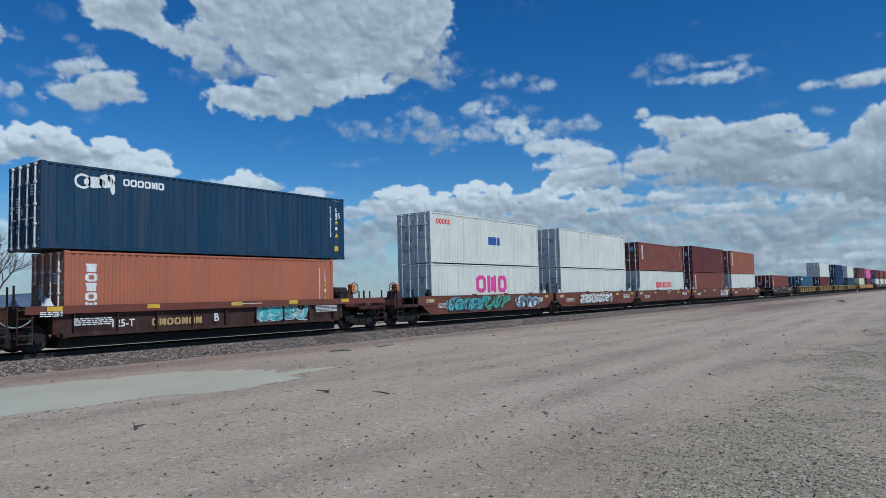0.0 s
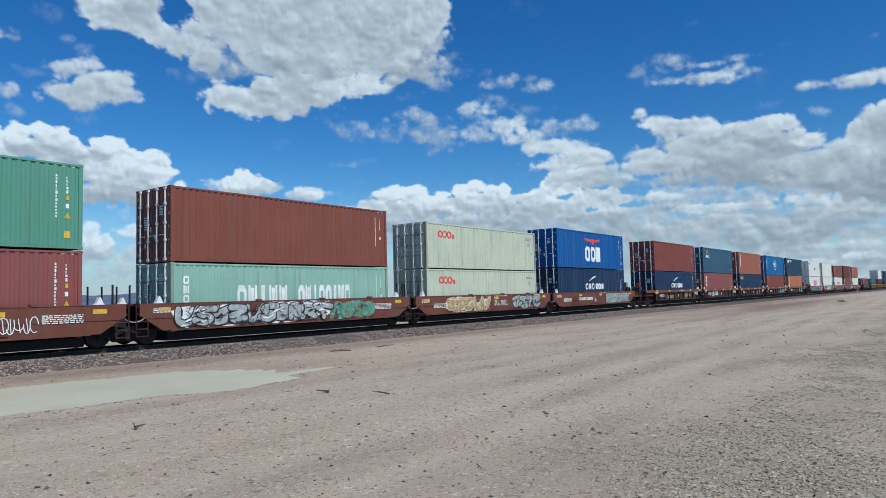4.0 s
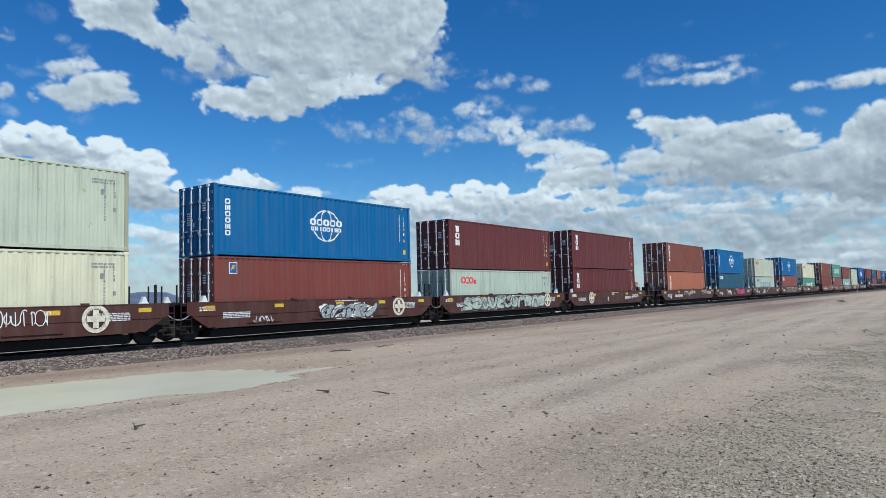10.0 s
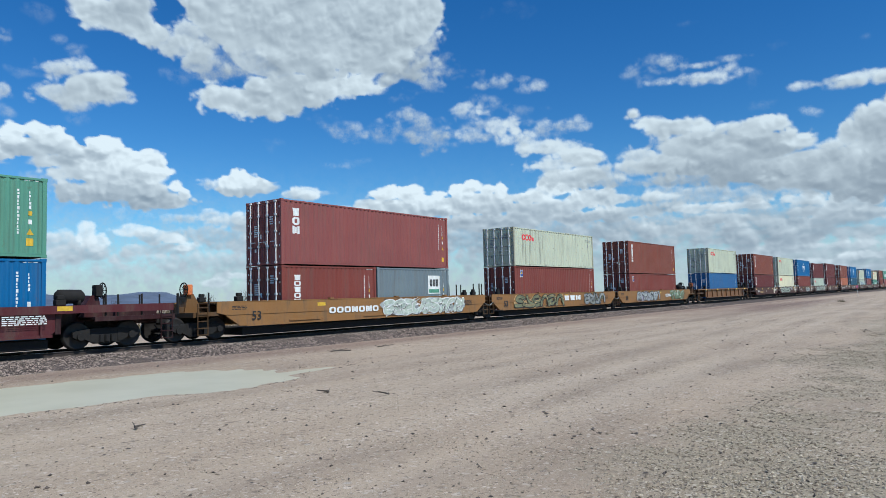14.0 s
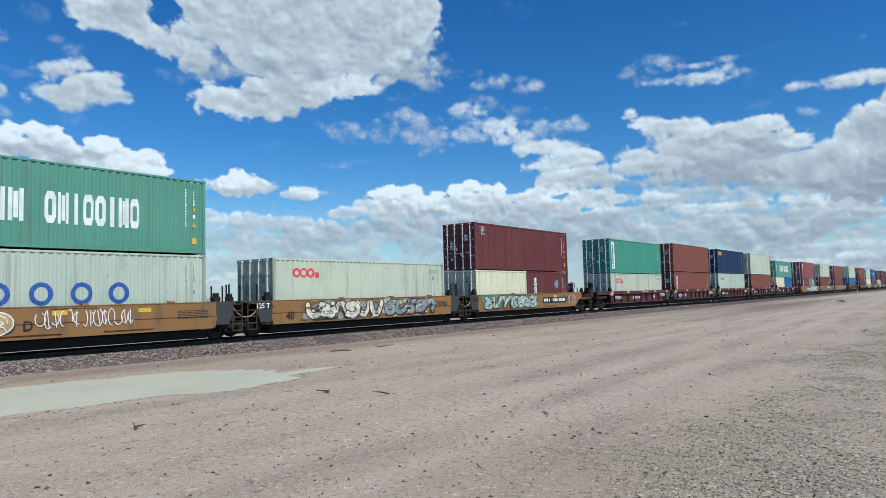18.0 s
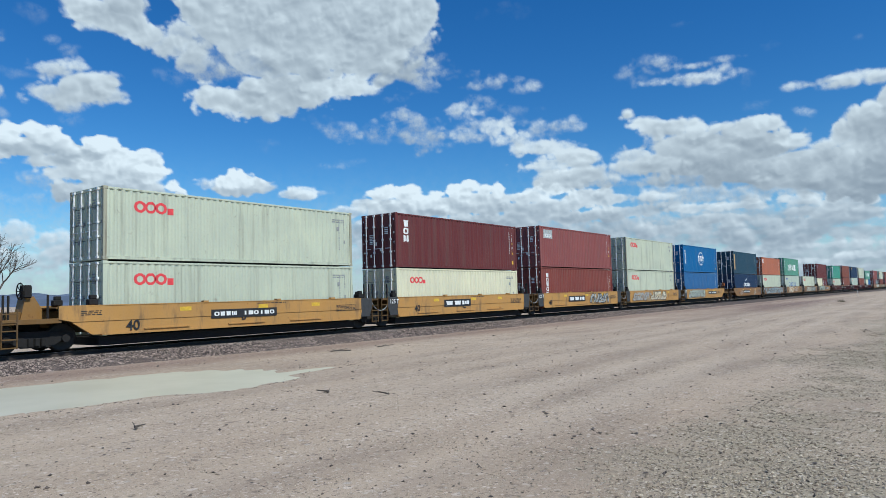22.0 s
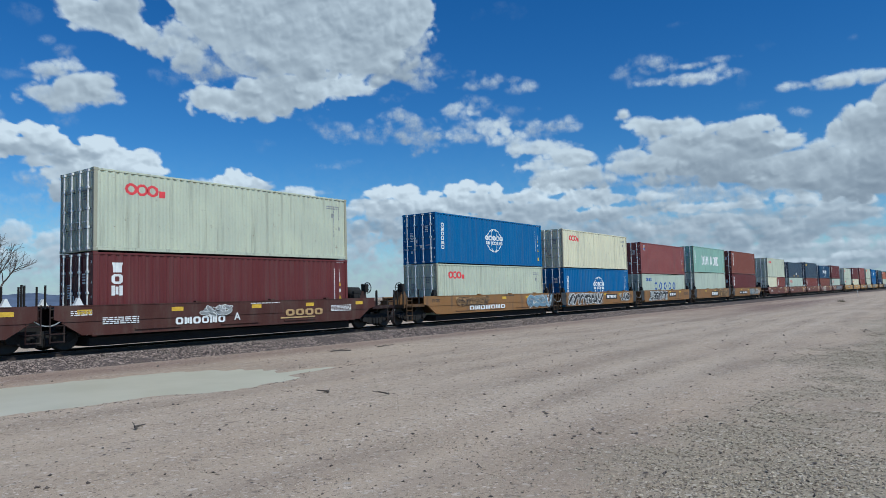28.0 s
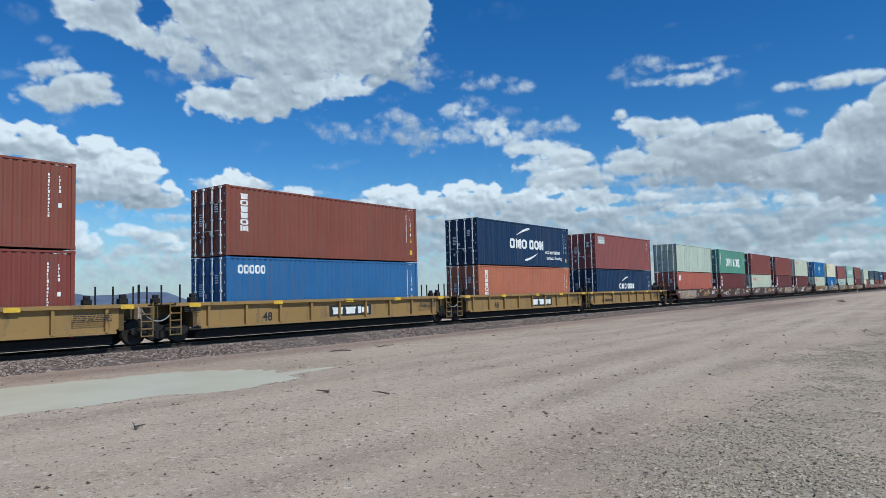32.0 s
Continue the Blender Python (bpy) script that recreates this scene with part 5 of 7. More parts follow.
SLACK_HOSE = shared("slack_hose", slack_hose_bm(), GREY)
GUIDE_BM = bmesh.new()
slab(GUIDE_BM, [(-0.17, 0), (0.17, 0), (0.12, 0.05), (0.03, 0.25), (-0.03, 0.25), (-0.12, 0.05)], -0.08, 0.08)
GUIDE = shared("container_guide", GUIDE_BM, WHITE)
STOP_BM = boxes((-0.16, 0.16, -0.12, 0.12, 0, 0.2), (-0.1, 0.12, -0.08, 0.08, 0.2, 0.34))
bmesh.ops.bevel(STOP_BM, geom=list(STOP_BM.edges), offset=0.02, segments=1, affect="EDGES")
STOP = shared("corner_stop", STOP_BM, DARK)


def tank_bm():
    bm = lathe([(0.02, -0.48), (0.16, -0.45), (0.24, -0.36), (0.25, 0.36), (0.16, 0.45), (0.02, 0.48)], 14)
    box(bm, -0.2, 0.2, -0.3, -0.22, -0.34, -0.1), box(bm, -0.2, 0.2, 0.22, 0.3, -0.34, -0.1)
    bmesh.ops.rotate(bm, verts=bm.verts, matrix=Matrix.Rotation(math.pi / 2, 3, "Z"))
    return bm


TANK = shared("air_reservoir", tank_bm(), DARK, True)


def brake_wheel_bm():
    bm = bmesh.new()
    n = 16
    for i in range(n):
        a, b = 2 * math.pi * i / n, 2 * math.pi * (i + 1) / n
        tube(bm, (0, 0.27 * math.cos(a), 0.27 * math.sin(a)), (0, 0.27 * math.cos(b), 0.27 * math.sin(b)), 0.022, n=5, caps=False)
    for i in range(4):
        a = math.pi * i / 4
        tube(bm, (0, -0.27 * math.cos(a), -0.27 * math.sin(a)), (0, 0.27 * math.cos(a), 0.27 * math.sin(a)), 0.014, n=4)
    return bm


BRAKE_WHEEL = shared("brake_wheel", brake_wheel_bm(), DARK)
GEARBOX = shared("brake_gear", bevelled(boxes((-0.12, 0.12, -0.17, 0.17, -0.2, 0.22)), 0.03), DARK)
GEARBOX_ORANGE = shared("brake_gear", bevelled(boxes((-0.12, 0.12, -0.17, 0.17, -0.2, 0.22)), 0.03), ORANGE)
STAND_BM = bmesh.new()
slab(STAND_BM, [(-0.45, 0), (0.4, 0), (0.25, 0.75), (0.0, 0.75)], -0.28, 0.28)
STAND = shared("brake_stand", STAND_BM, CAR_COAT)
COUPLER = shared("coupler", bevelled(boxes((-0.45, 0.28, -0.10, 0.10, -0.09, 0.09), (0.2, 0.5, -0.17, 0.15, -0.16, 0.16)), 0.02), DARK)


def hose_bm():
    bm = bmesh.new()
    pts = [(-0.4 + 0.1 * i, -0.4, 0.30 * ((i - 4) / 4.0) ** 2) for i in range(9)]
    for p, q in zip(pts, pts[1:]):
        tube(bm, p, q, 0.025, n=5, caps=False)
    return bm


HOSE = shared("air_hose", hose_bm(), INK)
TEXTS = {}


def text_mesh(words, size, material):
    """Upright lettering in the built-in font, facing the road."""
    key = (words, size, material.name)
    if key not in TEXTS:
        cu = bpy.data.curves.new("lettering", "FONT")
        cu.body, cu.size, cu.align_x, cu.resolution_u, cu.offset = words, size, "LEFT", 3, 0.016 * size
        ob = new("lettering", cu)
        bpy.context.view_layer.update()
        mesh = bpy.data.meshes.new_from_object(ob.evaluated_get(bpy.context.evaluated_depsgraph_get()))
        bpy.data.objects.remove(ob)
        mesh.transform(Matrix.Rotation(math.pi / 2, 4, "X"))
        mesh.materials.clear()
        mesh.materials.append(material)
        TEXTS[key] = mesh
    return TEXTS[key]


def flat(bm, y):
    for v in bm.verts:
        v.co.y = y
    return bm


def stroke(bm, pts, w, y, index):
    """A thick painted stroke along points in (x, z)."""
    prev = None
    for i, (x, z) in enumerate(pts):
        a, b = pts[max(0, i - 1)], pts[min(len(pts) - 1, i + 1)]
        dx, dz = b[0] - a[0], b[1] - a[1]
        k = 0.5 * w / max(1e-4, math.hypot(dx, dz))
        pair = (bm.verts.new((x - dz * k, y - 0.0002 * i, z + dx * k)), bm.verts.new((x + dz * k, y - 0.0002 * i, z - dx * k)))
        if prev:
            f = bm.faces.new((prev[0], prev[1], pair[1], pair[0]))
            f.material_index = index
        prev = pair
    for x, z in (pts[0], pts[-1]):
        f = bm.faces.new([bm.verts.new((x + 0.5 * w * math.cos(0.785 * i), y, z + 0.5 * w * math.sin(0.785 * i))) for i in range(8)])
        f.material_index = index


SCRIPT = [((0.1, 0.0), (0.3, 0.85), (0.55, 0.97), (0.72, 0.6), (0.8, 0.03)), ((0.2, 0.45), (0.75, 0.5), (0.72, 0.88), (0.35, 0.9), (0.15, 0.4), (0.42, 0.05), (0.88, 0.16)),
          ((0.88, 0.8), (0.45, 0.97), (0.2, 0.66), (0.7, 0.42), (0.72, 0.1), (0.12, 0.06)), ((0.02, 0.78), (0.5, 0.95), (0.98, 0.9), (0.55, 0.6), (0.35, 0.02)),
          ((0.25, 0.02), (0.2, 0.95), (0.74, 0.86), (0.66, 0.5), (0.32, 0.45), (0.9, 0.02)), ((0.12, 0.95), (0.2, 0.25), (0.5, 0.03), (0.78, 0.3), (0.88, 0.97)),
          ((0.85, 0.15), (0.4, 0.02), (0.14, 0.5), (0.45, 0.95), (0.86, 0.75), (0.5, 0.5))]


def smooth_path(pts, steps=4):
    """A curve through points (Catmull-Rom)."""
    out = []
    p = [pts[0]] + list(pts) + [pts[-1]]
    for a, b, c, d in zip(p, p[1:], p[2:], p[3:]):
        for k in range(steps):
            u = k / steps
            out.append(tuple(0.5 * (2 * b[i] + (c[i] - a[i]) * u + (2 * a[i] - 5 * b[i] + 4 * c[i] - d[i]) * u * u + (3 * b[i] - a[i] - 3 * c[i] + d[i]) * u ** 3) for i in (0, 1)))
    return out + [pts[-1]]


def spray(car, y, x0, x1, z0, z1, colours, count=0, seed=0):
    """A piece of spray painting: broad outlined ribbons over splashes of a second tone."""
    rng = random.Random(seed)
    fill, second, line = colours.split("/")
    h = z1 - z0
    n = count or max(2, int((x1 - x0) / (0.8 * h)))
    d = (x1 - x0) / n
    bm = bmesh.new()
    for i in range(3 * n):
        sx, sz, r = rng.uniform(x0, x1), rng.uniform(z0 + 0.15 * h, z1 - 0.15 * h), rng.uniform(0.10, 0.34) * h
        ph = rng.uniform(0, 6.28)
        f = bm.faces.new([bm.verts.new((sx + 1.7 * r * (1 + 0.25 * math.sin(3 * q + ph)) * math.cos(q), y - 0.003 - 0.0001 * i, min(z1, max(z0, sz + r * (1 + 0.2 * math.cos(2 * q + ph)) * math.sin(q))))) for q in (0.5236 * k for k in range(12))])
        f.material_index = 1
    wide = 0.25 * h * rng.uniform(0.85, 1.15)
    slant = rng.uniform(-0.1, 0.4)
    for i in range(n):
        shape = SCRIPT[rng.randrange(len(SCRIPT))]
        if rng.random() < 0.6:
            shape = [(1 - px, pz) for px, pz in shape]
        if rng.random() < 0.5:
            shape = [(px, 1 - pz) for px, pz in shape]
        lx, lw = x0 + (i - 0.2) * d, 1.4 * d
        lo, hi = z0 + 0.6 * wide, z1 - 0.6 * wide
        drop = rng.uniform(0, 0.12)
        pts = smooth_path([(lx + lw * (px + slant * (pz - 0.5) * h / lw), lo + (hi - lo) * (drop + (1 - drop) * pz) * (1 - 0.06 * rng.random())) for px, pz in shape])
        depth = y - 0.010 - 0.024 * (i % 2)
        stroke(bm, [(px + 0.3 * wide, pz - 0.25 * wide) for px, pz in pts], wide * 1.1, depth, 3)
        stroke(bm, pts, wide * 1.36, depth - 0.007, 2)
        stroke(bm, pts, wide, depth - 0.014, 0)
        if rng.random() < 0.6:
            stroke(bm, [(px - 0.18 * wide, pz + 0.2 * wide) for px, pz in pts[2:9]], 0.2 * wide, depth - 0.020, 4)
    for i in range(4 * n):
        sx, sz, r = rng.uniform(x0, x1), rng.uniform(z0, z1), rng.uniform(0.07, 0.2) * h
        lean = rng.uniform(-0.8, 0.8)
        tip = [(sx - r, sz - 0.5 * r), (sx + 0.2 * r, sz - 0.25 * r), (sx + (1.6 + lean) * r, sz + lean * r), (sx + 0.1 * r, sz + 0.3 * r)]
        f = bm.faces.new([bm.verts.new((px, y - 0.062 - 0.0003 * i, min(z1, max(z0, pz)))) for px, pz in tip])
        f.material_index = rng.choice((0, 1, 1, 2))
    for i in range(5 * n):
        px, pz, turn = rng.uniform(x0, x1), rng.uniform(z0 + 0.1 * h, z1 - 0.1 * h), rng.uniform(0, 6.28)
        pts = [(px, pz)]
        for _ in range(3):
            turn += rng.uniform(-1.1, 1.1)
            px, pz = px + 0.16 * h * math.cos(turn), min(z1, max(z0, pz + 0.16 * h * math.sin(turn)))
            pts.append((px, pz))
        stroke(bm, pts, rng.uniform(0.018, 0.035), y - 0.070 - 0.0004 * i, rng.choice((2, 2, 3)))
    ob = part("graffiti", bm, SPRAY[fill], car, "spray-painted graffiti in several colours")
    for c in (second, line, "umbra" if fill != "black" else "grey", second):
        ob.data.materials.append(SPRAY[c])
    ob["kind"] = "stuff"


def tag(car, y, x0, x1, z0, z1, colour, seed):
    """A thin scrawled line of spray paint."""
    rng = random.Random(seed)
    bm = bmesh.new()
    n = max(2, int((x1 - x0) / 0.22))
    d = (x1 - x0) / n
    mid, h = (z0 + z1) / 2, z1 - z0
    for i in range(n):
        cx, t0, sweep = x0 + (i + 0.5) * d, rng.uniform(0, 6.28), rng.choice((2.5, 3.4, 5.2)) * rng.choice((-1, 1))
        k, rx, rz = rng.uniform(-0.15, 0.15), rng.uniform(0.3, 0.7) * d, rng.uniform(0.3, 0.55) * h
        stroke(bm, [(cx + rx * math.cos(t0 + sweep * q / 8) + k * d * q / 8, mid + rz * math.sin(t0 + sweep * q / 8)) for q in range(9)], 0.03, y - 0.004 - 0.0002 * i, 0)
        if rng.random() < 0.5:
            stroke(bm, [(cx - 0.1 * d, mid + 0.4 * h), (cx + rng.uniform(-0.2, 0.3) * d, mid - 0.45 * h)], 0.028, y - 0.008 - 0.0002 * i, 0)
    part("spray_tag", bm, SPRAY[colour], car)["kind"] = "stuff"


def emblem(car, y, x, z, r, material):
    """A round herald: a ring round a cross."""
    bm = bmesh.new()
    ring(bm, x, z, r, r, 0.26 * r, 32)
    a, b = 0.2 * r, 0.66 * r
    rect(bm, x - a, x + a, z - b, z + b), rect(bm, x - b, x - a, z - a, z + a), rect(bm, x + a, x + b, z - a, z + a)
    for i in range(28):
        q = math.pi * i / 14
        if i % 7 not in (0, 6):
            ring(bm, x, z, 0.72 * r, 0.72 * r, 0.05 * r, 1, q, q + 0.12)
    part("round_emblem", flat(bm, y - 0.004), material, car, "round emblem with a cross")


STRIP_BM = bmesh.new()
rect(STRIP_BM, -0.24, 0.24, 0, 0.15)
STRIP = shared("reflector_strip", STRIP_BM, YELLOW)


def car_marks(car, style, colour, half, e0, e1, letter, y, seed):
    rng = random.Random(seed)
    xs = [-half - 0.3, -half * 0.5, half * 0.08, half * 0.55, half + 0.35]
    if colour in ("gold", "ochre"):
        xs = xs[1:-1]
    for x in xs:
        z = SILL_TOP - (0.30 if style == "smooth" else 0.17)
        part("reflector_strip", STRIP, YELLOW, car, m=pose(x, y - 0.003, z, 0, 0, 0))
    lines = bmesh.new()
    if colour in ("bnbrown", "bnrust", "umber", "wine"):
        small_lines(lines, -half + 0.3, -half + 1.6, 0.86, 1.12, 4, seed)
    small_lines(lines, half - 1.5, half - 0.2, 0.95, 1.25, 5, seed + 1)
    small_lines(lines, 0.2, 1.7, SILL_TOP - 0.12, SILL_TOP - 0.06, 1, seed + 2)
    small_lines(lines, -half - 0.75, -half - 0.05, SILL_TOP - 0.34, SILL_TOP - 0.16, 3, seed + 3)
    pale = WHITE if colour in ("bnbrown", "bnrust", "umber", "wine") else INK
    part("stencil", flat(lines, y - 0.003), pale, car)["kind"] = "stuff"
    if letter:
        part("unit_letter", text_mesh(letter, 0.42, pale), pale, car, m=pose(-0.6, y - 0.004, 0.78))


def end_gear(car, sx, x_well, x_joint, coupled, colour, seed):
    """Platform and fittings beyond one end of the well; sx is -1 or +1."""
    rng = random.Random(seed)
    paint = CAR_PAINTS[colour]
    deck = 1.5 if coupled else x_joint - x_well - 0.35
    pieces = [("platform_deck", 0.12, deck, -1.38, 1.38, 1.42, 1.47), ("bulkhead", 0.12, 0.30, -1.36, 1.36, 0.6, 1.42)]
    if coupled:
        reach = x_joint - x_well
        pieces += [("step_deck", 1.35, reach - 0.4, -1.40, 1.40, 1.02, 1.10), ("draft_sill", 0.3, reach - 0.45, -0.3, 0.3, 0.80, 1.35),
                   ("end_beam", reach - 0.5, reach - 0.38, -1.41, 1.41, 0.92, 1.12), ("side_step", 1.35, reach - 0.5, -1.46, -1.405, 0.96, 1.12)]
    else:
        pieces.append(("draft_sill", 0.3, x_joint - x_well - 0.05, -0.3, 0.3, 0.9, 1.415))
    for name, d0, d1, y0, y1, z0, z1 in pieces:
        a, b = sorted((sx * (x_well + d0), sx * (x_well + d1)))
        ob = part(name, bevelled(boxes((a, b, y0, y1, z0, z1)), 0.008), CAR_COAT, car)
        ob.color, ob["wear"] = tuple(c * 0.36 for c in paint[:3]) + (1,), 0.6
    for y in (-1.28, 1.28):
        if colour in ("bnbrown", "bnrust") and not coupled:
            part("container_guide", GUIDE, WHITE, car, "white triangular container guide", pose(sx * (x_well + 0.42), y, SILL_TOP))
        else:
            part("corner_stop", STOP, DARK, car, m=pose(sx * (x_well + 0.28), y, SILL_TOP))
    posts = ((0.85, -1.36), (1.2, -0.7), (0.62, 1.3), (1.25, 1.2)) if not coupled else ((1.75, -1.38), (3.05, -1.38), (3.05, 1.3), (2.2, 1.3), (2.6, -0.6))
    for dx, y in posts:
        part("hand_post", POST, DARK, car, m=pose(sx * (x_well + dx), y, 1.42 if not coupled else 1.1))
    lad = part("ladder", LADDER, CAR_COAT, car, "steel side ladder", pose(sx * (x_joint - 0.36 if not coupled else x_joint - 0.75), -1.47, 0 if not coupled else -0.1))
    lad.color, lad["wear"] = tuple((0.75 if colour in ("straw", "tawny") else 0.28) * c for c in paint[:3]) + (1,), 0.6
    if not coupled and sx > 0:
        part("slack_hose", SLACK_HOSE, GREY, car, "slack grey air hose", pose(x_joint, 0, 0))
    if not coupled and colour in ("gold", "ochre", "wine") and x_well < A + 0.5:
        a, b = sorted((sx * (x_well + 0.17), sx * (x_joint - 0.62)))
        bm = slab(bmesh.new(), [(sx * (x_well + 0.17), 0.62), (sx * (x_well + 0.17), SILL_TOP - 0.01), (sx * (x_joint - 0.6), SILL_TOP - 0.01), (sx * (x_joint - 0.6), 1.05), (sx * (x_well + 0.75), 0.62)], -1.49, -1.42)
        part("end_panel", bm, CHARCOAL, car, "dark grey end panel")
    if coupled:
        part("coupler", COUPLER, DARK, car, m=pose(sx * (x_joint - 0.42), 0, 0.85, 0, 0, 0 if sx > 0 else 180))
        part("air_hose", HOSE, INK, car, m=pose(sx * (x_joint - 0.2), 0, 0.42))
        st = part("brake_stand", STAND, CAR_COAT, car, m=pose(sx * (x_well + 1.75), -0.1, 1.1, 0, 0, 0 if sx > 0 else 180))
        st.color, st["wear"] = tuple(c * 0.6 for c in paint[:3]) + (1,), 0.5
        part("brake_gear", GEARBOX_ORANGE if rng.random() < 0.4 else GEARBOX, DARK, car, m=pose(sx * (x_well + 1.98), -0.35, 2.0))
        part("brake_wheel", BRAKE_WHEEL, DARK, car, "spoked handbrake wheel", pose(sx * (x_well + 2.16), -0.35, 2.02))
        if sx > 0:
            part("air_reservoir", TANK, DARK, car, "dark cylindrical air reservoir", pose(sx * (x_well + 0.95), -0.5, 1.82))


def well_car(style, colour, x_mid, half, joint0, joint1, coupled0, coupled1, letter, extra, seed, tail_truck):
    """One unit of a stack car. joint0, joint1: distances from its middle to the joints behind (-x) and ahead (+x)."""
    car = new("well_car")
    paint = CAR_PAINTS[colour]
    e0 = min(1.28, joint0 - half - 0.25) if not coupled0 else 1.45
    e1 = min(1.28, joint1 - half - 0.25) if not coupled1 else 1.45
    if style == "smooth" and colour in ("gold", "ochre") and half < A + 0.5:
        e0, e1 = e0 if coupled0 else 0.16, e1 if coupled1 else 0.16
    if style != "smooth":
        e0, e1 = joint0 - half - (0.35 if not coupled0 else 0.5), joint1 - half - (0.35 if not coupled1 else 0.5)
    near = part("side_sill", sill_mesh(style, half, e0, e1), CAR_COAT, car)
    far = part("side_sill", sill_mesh(style, half, e1, e0), CAR_COAT, car, m=Matrix.Rotation(math.pi, 4, "Z"))
    for ob in (near, far):
        ob.color, ob["wear"] = paint, 0.45 if colour in ("bnbrown", "bnrust", "umber", "wine") else 0.6
    y = -1.50
    if style != "smooth":
        w = 0.05 if style == "chord" else 0.11
        n = 9
        lower_paint = CAR_PAINTS["umber"] if style == "chord" and colour == "bnrust" else paint
        for ob, ends in ((near, (e0, e1)), (far, (e1, e0))):
            web = part("side_web", SILLS[(style, round(half, 2), round(ends[0], 2), round(ends[1], 2), "web")], CAR_COAT, ob)
            web.color, web["wear"] = lower_paint, 0.6
        for i in range(n):
            r = part("rib", RIBS[w], CAR_COAT, near, m=pose(-half + 0.35 + (2 * half - 0.7) * i / (n - 1), 0, 0))
            r.color, r["wear"] = lower_paint, 0.3
    part("well_floor", bevelled(boxes((-half, half, -1.16, 1.16, 0.13, 0.446)), 0.03), DARK, car)
    end_gear(car, -1, half, joint0, coupled0, colour, seed)
    end_gear(car, 1, half, joint1, coupled1, colour, seed + 1)
    if coupled1:
        truck(car, half + 1.95)
    if coupled0:
        truck(car, -half - 1.95)
    elif tail_truck:
        truck(car, -joint0)
    car_marks(car, style, colour, half, e0, e1, letter, y if style == "smooth" else -1.50, seed)
    for row in extra:
        kind, *v = row
        ym = -1.50 if style == "smooth" else -1.344
        if kind == "spray":
            spray(car, -1.50 if style == "smooth" else -1.344, *v, seed=seed + int(10 * v[0]))
        elif kind == "tag":
            tag(car, -1.50 if style == "smooth" else -1.344, *v, seed + int(10 * v[0]))
        elif kind == "emblem":
            emblem(car, -1.50, v[0], 1.05, 0.47, v[1])
        elif kind == "text":
            part("painted_number", text_mesh(v[0], v[1], v[4]), v[4], car, m=pose(v[2], ym - 0.006, v[3]))
        elif kind == "plate":
            x0, x1, z0, z1, n = v
            bm = bmesh.new()
            rect(bm, x0, x1, z0, z1)
            p = part("black_plate", flat(bm, ym - 0.005), INK, car)
            part("plate_letters", flat(blocks(bmesh.new(), x0 + 0.12, x1 - 0.12, z0 + 0.09, z1 - 0.09, n), ym - 0.010), WHITE, car)
        elif kind == "word":
            x0, x1, z0, z1, n, mat = v
            bm = blocks(bmesh.new(), x0, x1, z0, z1, n)
            if mat is TAN and n == "oooo":
                rect(bm, x0 - 0.25, x1 - 0.5, z0 - 0.11, z0 - 0.05)
            part("painted_letters", flat(bm, ym - 0.006), mat, car)
    kind_of = {"smooth": "smooth-sided", "chord": "panelled", "rib": "ribbed"}[style]
    tagged(car, "%s %s steel well car%s carrying containers" % (CAR_NAMES[colour], kind_of, " covered in graffiti" if any(r[0] == "spray" for r in extra) else ""), "well car", "well cars of the train")
    RIDERS.append((car, x_mid, TRACK_Y, RAIL_Z))
    return car


# ---- the train: cars from the head of the visible train back; (left end of the first box, pitch, style, colour, units) ----
# a unit: upper box(es), lower box(es), letter, paint on the side
def T(w, size=0.42, x=0.0, z=0.75, mat=None):
    return ("text", w, size, x, z, mat or WHITE)


